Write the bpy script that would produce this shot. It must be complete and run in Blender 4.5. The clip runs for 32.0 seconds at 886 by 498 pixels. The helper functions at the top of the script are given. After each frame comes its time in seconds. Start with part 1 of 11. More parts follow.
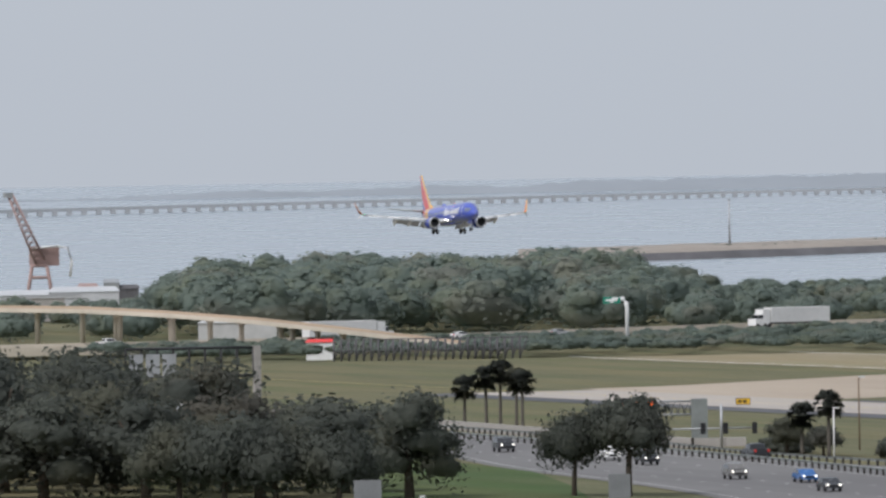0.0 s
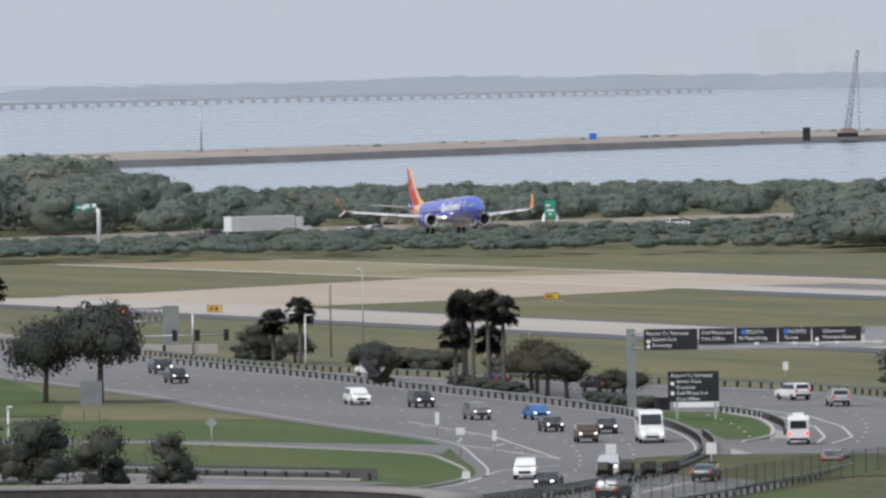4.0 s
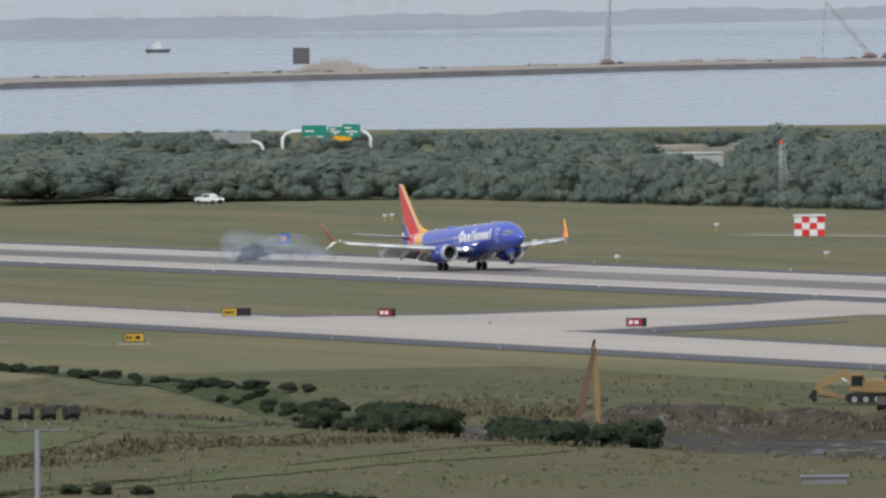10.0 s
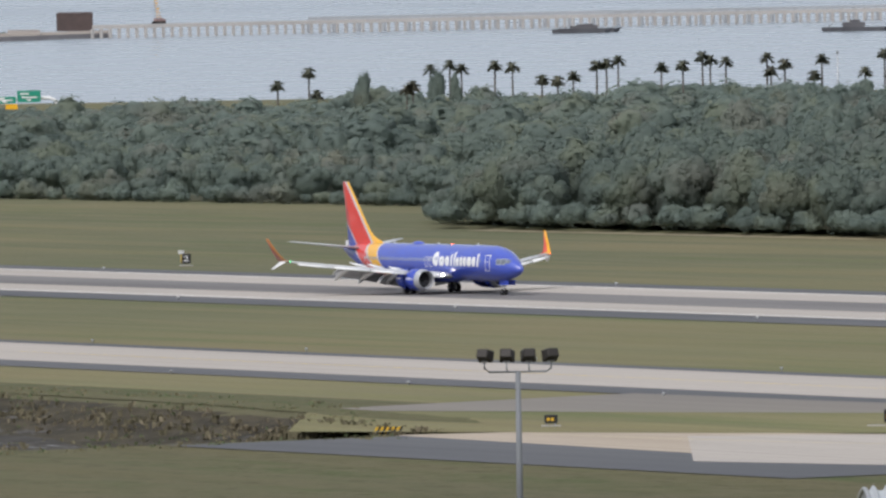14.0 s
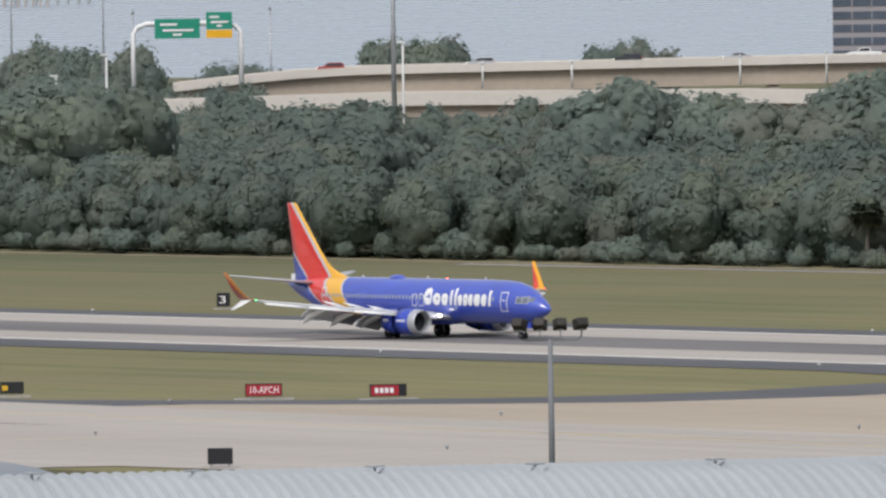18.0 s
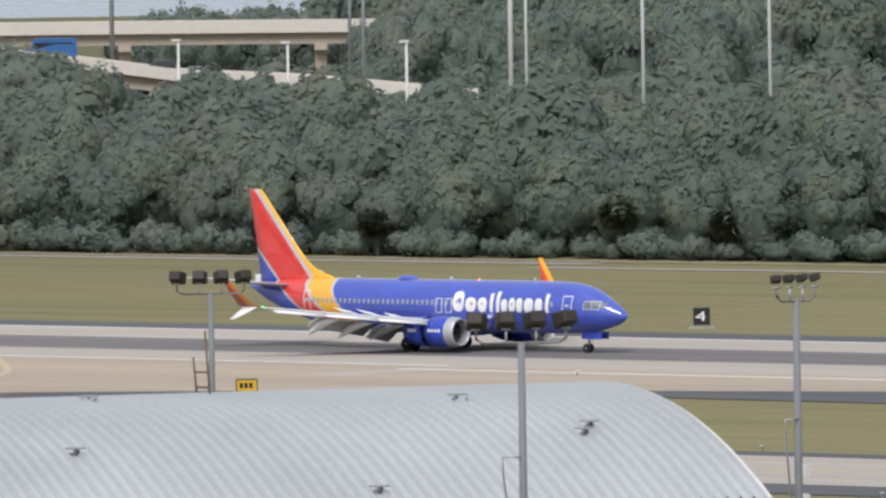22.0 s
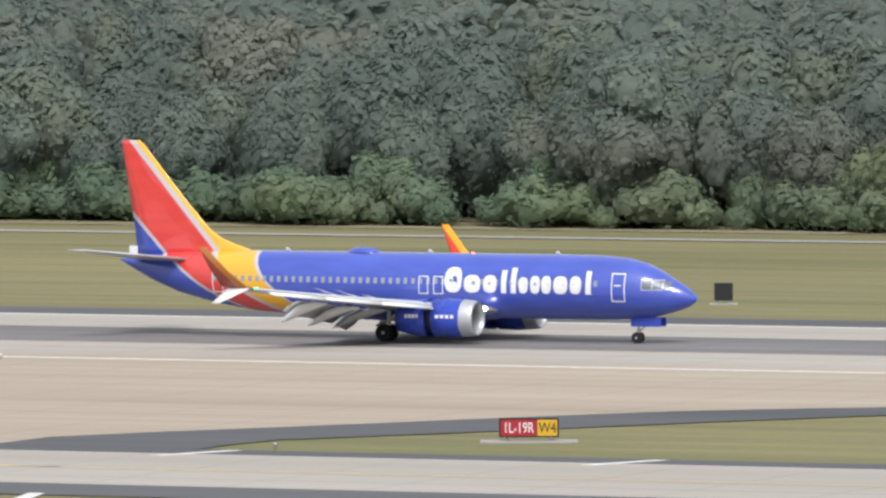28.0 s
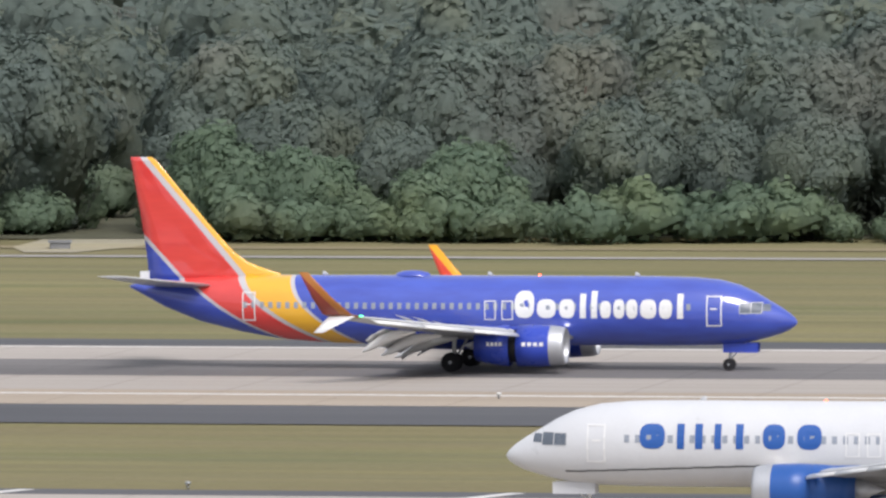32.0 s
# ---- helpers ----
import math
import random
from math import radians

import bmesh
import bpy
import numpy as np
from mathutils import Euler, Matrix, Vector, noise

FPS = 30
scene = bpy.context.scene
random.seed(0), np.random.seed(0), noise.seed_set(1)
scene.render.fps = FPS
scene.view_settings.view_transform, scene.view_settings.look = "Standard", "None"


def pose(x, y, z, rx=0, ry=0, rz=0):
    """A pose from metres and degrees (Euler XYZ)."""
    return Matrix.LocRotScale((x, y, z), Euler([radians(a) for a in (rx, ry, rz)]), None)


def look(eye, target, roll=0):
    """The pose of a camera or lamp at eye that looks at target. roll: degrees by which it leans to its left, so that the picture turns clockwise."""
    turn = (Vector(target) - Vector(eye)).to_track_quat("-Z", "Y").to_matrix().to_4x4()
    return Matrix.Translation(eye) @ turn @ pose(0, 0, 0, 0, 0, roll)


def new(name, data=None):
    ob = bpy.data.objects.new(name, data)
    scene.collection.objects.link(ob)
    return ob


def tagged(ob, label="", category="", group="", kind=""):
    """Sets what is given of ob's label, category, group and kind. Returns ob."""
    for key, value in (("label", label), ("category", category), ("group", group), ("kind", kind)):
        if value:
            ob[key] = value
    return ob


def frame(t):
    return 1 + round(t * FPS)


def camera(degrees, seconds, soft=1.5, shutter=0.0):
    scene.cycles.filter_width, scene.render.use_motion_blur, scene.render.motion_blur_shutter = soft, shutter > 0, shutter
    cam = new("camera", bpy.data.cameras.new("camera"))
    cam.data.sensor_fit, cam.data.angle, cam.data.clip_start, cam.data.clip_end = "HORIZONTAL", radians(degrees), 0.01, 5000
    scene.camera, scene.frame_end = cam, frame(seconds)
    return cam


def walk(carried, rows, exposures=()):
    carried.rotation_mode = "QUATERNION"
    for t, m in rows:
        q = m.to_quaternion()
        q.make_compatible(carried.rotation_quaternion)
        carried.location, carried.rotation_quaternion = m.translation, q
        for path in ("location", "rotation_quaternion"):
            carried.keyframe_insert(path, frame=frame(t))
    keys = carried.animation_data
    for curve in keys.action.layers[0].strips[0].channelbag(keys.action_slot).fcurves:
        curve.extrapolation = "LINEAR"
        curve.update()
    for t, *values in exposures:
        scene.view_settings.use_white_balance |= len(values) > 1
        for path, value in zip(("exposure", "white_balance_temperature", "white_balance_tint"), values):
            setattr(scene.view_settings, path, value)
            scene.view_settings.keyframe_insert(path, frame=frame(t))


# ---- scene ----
# ======== camera: it stands on a roof and pans along the runway ========
# x runs along the runway (the way the jet rolls), y away from the camera, z up
EYE = (0, 0, 34.75)
RW = 630.9          # runway centre line, y
CAM_ROWS = [
    (0, -73.684, -0.383, -1.005), (0.5, -73.323, -0.492, -1.014), (1, -72.963, -0.609, -1.028), (1.5, -72.625, -0.728, -1.055),
    (2, -72.305, -0.804, -1.085), (2.5, -71.991, -0.843, -1.066), (4.5, -70.636, -0.935, -0.875), (5, -70.262, -0.984, -0.839),
    (5.5, -69.878, -1.030, -0.823), (6, -69.480, -1.050, -0.836), (6.5, -69.038, -1.071, -0.824), (7, -68.563, -1.105, -0.740),
    (7.5, -68.098, -1.126, -0.649), (8, -67.618, -1.137, -0.547), (8.5, -67.072, -1.160, -0.520), (9, -66.474, -1.182, -0.565),
    (9.5, -65.873, -1.189, -0.591), (10, -65.277, -1.206, -0.629), (10.5, -64.672, -1.239, -0.672), (11, -64.030, -1.272, -0.703),
    (11.5, -63.344, -1.302, -0.748), (12, -62.633, -1.324, -0.749), (12.5, -61.900, -1.314, -0.777), (13, -61.123, -1.318, -0.796),
    (13.5, -60.343, -1.350, -0.868), (15.5, -56.863, -1.390, -0.940), (16, -55.918, -1.415, -0.923), (16.5, -54.967, -1.445, -0.893),
    (17, -54.029, -1.465, -0.899), (17.5, -53.012, -1.470, -0.900), (18, -52.035, -1.489, -0.876), (18.5, -51.007, -1.526, -0.832),
    (19, -49.969, -1.576, -0.808), (19.5, -48.890, -1.626, -0.784), (20, -47.680, -1.660, -0.791), (20.5, -46.413, -1.674, -0.789),
    (21, -45.111, -1.711, -0.827), (21.5, -43.854, -1.758, -0.867), (22, -42.592, -1.808, -0.905), (22.5, -41.277, -1.870, -0.907),
    (23, -39.894, -1.935, -0.855), (23.5, -38.445, -1.988, -0.812), (24, -36.958, -2.020, -0.716), (24.5, -35.476, -2.031, -0.583),
    (25, -33.994, -2.074, -0.467), (25.5, -32.503, -2.157, -0.415), (26, -30.914, -2.202, -0.374), (26.5, -29.255, -2.235, -0.336),
    (28.5, -22.562, -2.466, -0.268), (29, -20.891, -2.501, -0.265), (29.5, -19.328, -2.507, -0.275), (30, -17.864, -2.498, -0.315),
    (30.5, -16.266, -2.520, -0.272), (31, -14.596, -2.543, -0.271), (31.5, -13.031, -2.509, -0.263), (32, -11.564, -2.477, -0.294),
]

cam = camera(4.522, 32.0, soft=2.6)


def aim(yaw, pitch, roll):
    a, e = radians(yaw), radians(pitch)
    d = Vector((math.sin(a) * math.cos(e), math.cos(a) * math.cos(e), math.sin(e)))
    return look(EYE, Vector(EYE) + d * 1000, roll)


walk(cam, [(t, aim(y, p, r)) for t, y, p, r in CAM_ROWS], [(0, 0.02, 6350, 13), (2, 0.1, 6300, 14), (7, 0.03, 6200, 12), (9, -0.04, 6250, 12), (11, -0.02, 6300, 12), (13, 0.10, 6350, 13), (16, 0.03, 6400, 13), (20, 0.09, 6450, 13), (22, 0.15, 6450, 13), (24, 0.1, 6450, 14), (26, 0.16, 6450, 15), (28, 0.36, 6450, 12), (30, 0.38, 6450, 13), (32, 0.24, 6450, 15)])

# ======== light: hazy overcast with a broad, veiled sun ========
scene.view_settings.exposure = 0.0
world = bpy.data.worlds.new("overcast_sky")
scene.world = world
world.use_nodes = True
wn = world.node_tree.nodes
wl = world.node_tree.links
wn.clear()
sky = wn.new("ShaderNodeTexSky")
sky.sky_type = "NISHITA"
sky.sun_disc = False
SUN_EL, SUN_AZ = 48.0, 150.0     # degrees; azimuth from +y towards +x
sky.sun_elevation, sky.sun_rotation = radians(SUN_EL), radians(SUN_AZ)
sky.air_density, sky.dust_density, sky.ozone_density = 1.0, 4.0, 1.0
hsv = wn.new("ShaderNodeHueSaturation")
hsv.inputs["Saturation"].default_value = 0.25
wmix = wn.new("ShaderNodeMix")
wmix.data_type = "RGBA"
wmix.inputs["Factor"].default_value = 0.72
wmix.inputs["B"].default_value = (6.4, 7.0, 7.6, 1)
wbg = wn.new("ShaderNodeBackground")
wbg.inputs["Strength"].default_value = 0.1
wout = wn.new("ShaderNodeOutputWorld")
wl.new(sky.outputs[0], hsv.inputs["Color"])
wl.new(hsv.outputs[0], wmix.inputs["A"])
wl.new(wmix.outputs["Result"], wbg.inputs["Color"])
wl.new(wbg.outputs[0], wout.inputs["Surface"])
sun_data = bpy.data.lights.new("sun", "SUN")
sun_data.energy, sun_data.angle, sun_data.color = 2.3, radians(25), (1.0, 0.975, 0.95)
sun = new("sun", sun_data)
sa, se = radians(SUN_AZ), radians(SUN_EL)
sun.matrix_world = look((0, 0, 100), (-math.sin(sa) * math.cos(se), -math.cos(sa) * math.cos(se), 100 - math.sin(se)))

# ======== materials ========


class Nodes:
    """A short way to write a node material."""

    def __init__(self, name, rough=0.8, metal=0.0, spec=0.3):
        self.mat = bpy.data.materials.new(name)
        self.mat.use_nodes = True
        self.t = self.mat.node_tree
        self.b = self.t.nodes["Principled BSDF"]
        self.b.inputs["Roughness"].default_value = rough
        self.b.inputs["Metallic"].default_value = metal
        self.b.inputs["Specular IOR Level"].default_value = spec

    def node(self, kind, **props):
        n = self.t.nodes.new(kind)
        for k, v in props.items():
            if k == "data_type":
                n.data_type = v
            elif k == "operation":
                n.operation = v
            elif k == "blend_type":
                n.blend_type = v
        return n

    def put(self, sock, v):
        if isinstance(v, bpy.types.NodeSocket):
            self.t.links.new(v, sock)
        elif isinstance(v, (tuple, list)) and len(v) == 3 and sock.type == "RGBA":
            sock.default_value = (*v, 1)
        else:
            sock.default_value = v

    def math(self, op, a, b=0.0, clamp=False):
        n = self.node("ShaderNodeMath", operation=op)
        n.use_clamp = clamp
        self.put(n.inputs[0], a)
        self.put(n.inputs[1], b)
        return n.outputs[0]

    def coords(self, world_space=False):
        if world_space:
            n = self.node("ShaderNodeNewGeometry")
            return n.outputs["Position"]
        return self.node("ShaderNodeTexCoord").outputs["Object"]

    def xyz(self, v):
        n = self.node("ShaderNodeSeparateXYZ")
        self.put(n.inputs[0], v)
        return n.outputs[0], n.outputs[1], n.outputs[2]

    def stretch(self, v, scale):
        n = self.node("ShaderNodeMapping")
        self.put(n.inputs["Vector"], v)
        n.inputs["Scale"].default_value = scale
        return n.outputs[0]

    def noise(self, v, scale, detail=3.0, rough=0.55):
        n = self.node("ShaderNodeTexNoise")
        self.put(n.inputs["Vector"], v)
        n.inputs["Scale"].default_value = scale
        n.inputs["Detail"].default_value = detail
        n.inputs["Roughness"].default_value = rough
        return n.outputs["Fac"]

    def ramp(self, f, lo, hi, a=0.0, b=1.0):
        n = self.node("ShaderNodeMapRange")
        self.put(n.inputs[0], f)
        n.inputs[1].default_value, n.inputs[2].default_value = lo, hi
        n.inputs[3].default_value, n.inputs[4].default_value = a, b
        return n.outputs[0]

    def mix(self, f, a, b, blend="MIX"):
        n = self.node("ShaderNodeMix", data_type="RGBA", blend_type=blend)
        self.put(n.inputs["Factor"], f)
        self.put(n.inputs["A"], a)
        self.put(n.inputs["B"], b)
        return n.outputs["Result"]

    def island(self):
        return self.node("ShaderNodeNewGeometry").outputs["Random Per Island"]

    def random(self):
        return self.node("ShaderNodeObjectInfo").outputs["Random"]

    def color(self, c):
        self.put(self.b.inputs["Base Color"], c)
        return self

    def rough(self, r):
        self.put(self.b.inputs["Roughness"], r)
        return self

    def bump(self, f, strength=0.3, dist=0.05):
        n = self.node("ShaderNodeBump")
        n.inputs["Strength"].default_value = strength
        n.inputs["Distance"].default_value = dist
        self.put(n.inputs["Height"], f)
        self.t.links.new(n.outputs[0], self.b.inputs["Normal"])
        return self


def worn(name, c, rough=0.6, metal=0.0, spec=0.3, var=0.18, scale=1.5):
    """A painted or bare surface with grain and stains."""
    m = Nodes(name, rough, metal, spec)
    p = m.coords()
    big = m.ramp(m.noise(p, scale * 0.35, 4), 0.3, 0.7)
    fine = m.ramp(m.noise(p, scale * 6, 3), 0.3, 0.7)
    dark = tuple(x * (1 - var) for x in c)
    lite = tuple(min(1, x * (1 + var * 0.6)) for x in c)
    m.color(m.mix(m.math("ADD", m.math("MULTIPLY", big, 0.6), m.math("MULTIPLY", fine, 0.4)), dark, lite))
    m.rough(m.ramp(big, 0, 1, max(0.02, rough - 0.08), min(1, rough + 0.08)))
    return m.mat


def glow(name, c, strength):
    m = Nodes(name, 0.4)
    m.color(c)
    m.put(m.b.inputs["Emission Color"], c)
    m.b.inputs["Emission Strength"].default_value = strength
    return m.mat


def grass_material(name, a, b, c, dry=None, span=(-1150, -600), patch=None, ash=None):
    m = Nodes(name, 0.95, 0, 0.1)
    p = m.coords(True)
    big = m.ramp(m.noise(p, 0.012, 4), 0.35, 0.65)
    mid = m.ramp(m.noise(m.stretch(p, (0.03, 0.30, 0.2)), 1.0, 5), 0.3, 0.7)
    fine = m.ramp(m.noise(p, 1.3, 3), 0.25, 0.75)
    col = m.mix(big, a, b)
    if dry:
        x, y, z = m.xyz(p)
        col = m.mix(m.ramp(x, span[0], span[1], 0.0, 0.8), col, m.mix(big, dry, tuple(v * 1.22 for v in dry)))
    col = m.mix(m.math("MULTIPLY", mid, 0.7), col, c)
    swath = m.ramp(m.noise(m.stretch(p, (0.004, 0.22, 0.1)), 1.0, 3), 0.42, 0.6)
    col = m.mix(m.math("MULTIPLY", swath, 0.4), col, (0.74, 0.78, 0.7), "MULTIPLY")
    # long streaks of straw and of fresher green
    straw = m.ramp(m.noise(m.stretch(p, (0.007, 0.055, 0.1)), 1.0, 5, 0.62), 0.46, 0.64)
    col = m.mix(m.math("MULTIPLY", straw, 0.5), col, (c[0] * 1.22, c[1] * 1.1, c[2] * 0.95))
    fresh = m.ramp(m.noise(m.stretch(p, (0.011, 0.09, 0.1)), 1.0, 5, 0.62), 0.52, 0.66)
    col = m.mix(m.math("MULTIPLY", fresh, 0.45), col, (a[0] * 0.92, a[1] * 1.08, a[2] * 0.8))
    if patch:
        # tussocks and worn patches
        tuft = m.ramp(m.noise(m.stretch(p, (0.16, 0.30, 0.6)), 1.0, 6, 0.66), 0.42, 0.60)
        col = m.mix(m.math("MULTIPLY", tuft, 0.8), col, patch)
        hole = m.ramp(m.noise(m.stretch(p, (0.33, 0.5, 0.9)), 1.0, 5, 0.7), 0.54, 0.66)
        col = m.mix(m.math("MULTIPLY", hole, 0.6), col, (0.42, 0.46, 0.42), "MULTIPLY")
    if ash:
        pale = m.ramp(m.noise(m.stretch(p, (0.22, 0.6, 0.8)), 1.0, 6, 0.7), 0.55, 0.66)
        near = m.ramp(m.noise(p, 0.05, 1), 0.45, 0.6)
        col = m.mix(m.math("MULTIPLY", m.math("MULTIPLY", pale, near), 0.9), col, ash)
    col = m.mix(m.ramp(fine, 0, 1, 0.0, 0.35), col, (0.56, 0.56, 0.54), "MULTIPLY")
    m.color(col)
    m.bump(fine, 0.6, 0.15)
    return m.mat


M_GRASS = grass_material("mown_grass", (0.106, 0.120, 0.066), (0.146, 0.142, 0.082), (0.185, 0.168, 0.108), (0.265, 0.236, 0.112))
M_LAWN = grass_material("green_lawn", (0.058, 0.102, 0.040), (0.078, 0.120, 0.047), (0.105, 0.122, 0.060))
M_ROUGH = grass_material("rough_grass", (0.060, 0.088, 0.038), (0.080, 0.098, 0.046), (0.118, 0.107, 0.066), (0.104, 0.100, 0.054), (-930, -790), (0.134, 0.120, 0.070))
M_BANK = grass_material("ditch_bank", (0.070, 0.092, 0.045), (0.095, 0.110, 0.056), (0.110, 0.100, 0.065), None, (0, 1), (0.150, 0.128, 0.078))
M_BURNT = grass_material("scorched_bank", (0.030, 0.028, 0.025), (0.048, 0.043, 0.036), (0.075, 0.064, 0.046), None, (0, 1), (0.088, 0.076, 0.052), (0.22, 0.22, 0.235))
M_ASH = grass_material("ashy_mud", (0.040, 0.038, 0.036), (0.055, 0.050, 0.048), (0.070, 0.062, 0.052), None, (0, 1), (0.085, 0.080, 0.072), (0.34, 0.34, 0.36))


def pavement_material(name, a, b, joints=0.0, streak=0.5, rough=0.85):
    """Concrete or asphalt with stains along x and, on request, slab joints."""
    m = Nodes(name, rough, 0, 0.25)
    p = m.coords(True)
    big = m.ramp(m.noise(m.stretch(p, (0.01, 0.05, 1)), 1.0, 4), 0.3, 0.7)
    lines = m.ramp(m.noise(m.stretch(p, (0.006, 0.8, 1)), 1.0, 4), 0.35, 0.7)
    fine = m.ramp(m.noise(p, 2.2, 4), 0.25, 0.75)
    col = m.mix(big, a, b)
    col = m.mix(m.math("MULTIPLY", lines, streak * 0.5), col, tuple(x * 0.62 for x in a))
    col = m.mix(m.math("MULTIPLY", fine, 0.25), col, tuple(x * 0.75 for x in a))
    if joints:
        x, y, z = m.xyz(p)
        gx = m.math("LESS_THAN", m.math("FRACT", m.math("DIVIDE", x, joints)), 0.02)
        gy = m.math("LESS_THAN", m.math("FRACT", m.math("DIVIDE", y, joints)), 0.02)
        col = m.mix(m.math("MULTIPLY", m.math("MAXIMUM", gx, gy), 0.35), col, tuple(x2 * 0.4 for x2 in a))
    m.color(col)
    m.bump(fine, 0.25, 0.02)
    return m.mat


M_CONC = pavement_material("airfield_concrete", (0.395, 0.356, 0.314), (0.478, 0.432, 0.385), 7.6, 0.75)
M_RUBBER = pavement_material("rubbered_runway", (0.150, 0.142, 0.140), (0.255, 0.240, 0.230), 7.6, 1.2)
M_SHOULDER = pavement_material("asphalt_shoulder", (0.085, 0.088, 0.095), (0.13, 0.13, 0.135), 0, 0.6)
M_ROAD = pavement_material("road_asphalt", (0.155, 0.150, 0.150), (0.20, 0.195, 0.19), 0, 0.7)
M_ROADC = pavement_material("road_concrete", (0.34, 0.32, 0.30), (0.40, 0.38, 0.35), 6.0, 0.5)
M_MARK = worn("marking_paint", (0.72, 0.71, 0.68), 0.7, var=0.3, scale=3)
M_ROADMARK = worn("worn_road_paint", (0.46, 0.455, 0.44), 0.75, var=0.35, scale=3)
M_MARKY = worn("yellow_marking_paint", (0.62, 0.46, 0.14), 0.7, var=0.3, scale=3)
# ======== mesh helpers ========


def obj(name, verts, faces, mat, parent=None, label=""):
    me = bpy.data.meshes.new(name)
    me.from_pydata(verts, [], faces)
    for m in mat if isinstance(mat, (list, tuple)) else [mat]:
        me.materials.append(m)
    me.update()
    ob = new(name, me)
    if parent:
        ob.parent = parent
    if label:
        ob["label"] = label
    return ob


def part(name, bm, mat, parent=None, label="", smooth=False):
    me = bpy.data.meshes.new(name)
    bm.normal_update()
    bm.to_mesh(me)
    bm.free()
    for m in mat if isinstance(mat, (list, tuple)) else [mat]:
        me.materials.append(m)
    if smooth:
        for p in me.polygons:
            p.use_smooth = True
    ob = new(name, me)
    if parent:
        ob.parent = parent
    if label:
        ob["label"] = label
    return ob


def empty(name, m=None):
    e = new(name)
    e.empty_display_size = 0.5
    if m is not None:
        e.matrix_basis = m
    return e


def box(bm, x0, y0, z0, x1, y1, z1, m=None, mi=0):
    vs = [bm.verts.new(p) for p in ((x0, y0, z0), (x1, y0, z0), (x1, y1, z0), (x0, y1, z0),
                                    (x0, y0, z1), (x1, y0, z1), (x1, y1, z1), (x0, y1, z1))]
    if m is not None:
        for v in vs:
            v.co = m @ v.co
    for q in ((3, 2, 1, 0), (4, 5, 6, 7), (0, 1, 5, 4), (1, 2, 6, 5), (2, 3, 7, 6), (3, 0, 4, 7)):
        bm.faces.new([vs[i] for i in q]).material_index = mi
    return vs


def tube(bm, pts, radii, n=8, cap=True, mi=0):
    """A round bar through pts."""
    rings = []
    pts = [Vector(p) for p in pts]
    for i, p in enumerate(pts):
        d = (pts[min(i + 1, len(pts) - 1)] - pts[max(i - 1, 0)]).normalized()
        a = d.orthogonal().normalized() if abs(d.z) < 0.95 else Vector((1, 0, 0))
        a = (a - d * a.dot(d)).normalized()
        b = d.cross(a)
        r = radii[i] if isinstance(radii, (list, tuple)) else radii
        rings.append([bm.verts.new(p + a * r * math.cos(2 * math.pi * k / n) + b * r * math.sin(2 * math.pi * k / n)) for k in range(n)])
    for r0, r1 in zip(rings, rings[1:]):
        for k in range(n):
            f = bm.faces.new((r0[k], r0[(k + 1) % n], r1[(k + 1) % n], r1[k]))
            f.smooth, f.material_index = True, mi
    if cap:
        bm.faces.new(rings[0][::-1]).material_index = mi
        bm.faces.new(rings[-1]).material_index = mi
    return rings


def lerp(a, b, t):
    return a + (b - a) * t


def grade(x, y=None):
    """The road side and the woodland edge rise a little towards the runway's start; the airfield between them stays nearly flat."""
    rise = min(1, max(0, (-950 - x) / 450))
    if y is None:
        return 1.5 * rise
    k = min(1, max(0, (y - 444) / 30)) * min(1, max(0, (835 - y) / 50))
    return lerp(1.5, 0.3, k) * rise


def sheet(name, loops, mat, lift, label="", category="", parent=None, kind="structure"):
    """Flat pieces laid on the ground: each loop a strip of (x, y) left and right pairs."""
    vs, fs = [], []
    for strip in loops:
        base = len(vs)
        for (ax, ay), (bx, by) in strip:
            vs += [(ax, ay, grade(ax, ay) + lift), (bx, by, grade(bx, by) + lift)]
        for i in range(len(strip) - 1):
            k = base + 2 * i
            fs.append((k, k + 1, k + 3, k + 2))
    ob = obj(name, vs, fs, mat, parent)
    if parent is None:
        tagged(ob, label, category, kind=kind)
    return ob


def band(y0, y1, x0=-2600, x1=700, step=50):
    n = max(1, int((x1 - x0) / step))
    return [((lerp(x0, x1, i / n), y0), (lerp(x0, x1, i / n), y1)) for i in range(n + 1)]


# ======== ground, water, distance ========
def ditch_edges(x):
    """Near and far brink of the drainage ditch."""
    return (float(np.interp(x, [-1010, -900, -860, -820, -780, -742], [388, 385, 384, 385, 391, 400])),
            float(np.interp(x, [-1010, -957, -907, -863, -840, -785, -742], [416, 420, 429, 440, 450, 444, 437])))


def terrain(x, y):
    """Height of the airfield: nearly flat, but for the drainage ditch and the mounds beside it."""
    z = grade(x, y) - 0.05
    if -1010 < x < -738 and 300 < y < 470:
        yn, yf = ditch_edges(x)
        ends = min(1, max(0, (x + 1005) / 40)) * min(1, max(0, (-744 - x) / 8))
        z -= 2.3 * ends * max(0, min(1, (y - yn) / 6, (yf - y) / 8)) ** 0.8
        d = 1.0 if yn < y < yf else 2.0
        # mounds on the near side
        z += 1.5 * math.exp(-((x + 848) / 26) ** 2 - ((y - 352) / 13) ** 2) + 1.1 * math.exp(-((x + 905) / 24) ** 2 - ((y - 352) / 12) ** 2)
        z += 0.12 * math.sin(x * 0.31 + y * 0.2) + 0.1 * math.sin(x * 0.17 - y * 0.43) if d < 1.6 and ends > 0 else 0
    return z


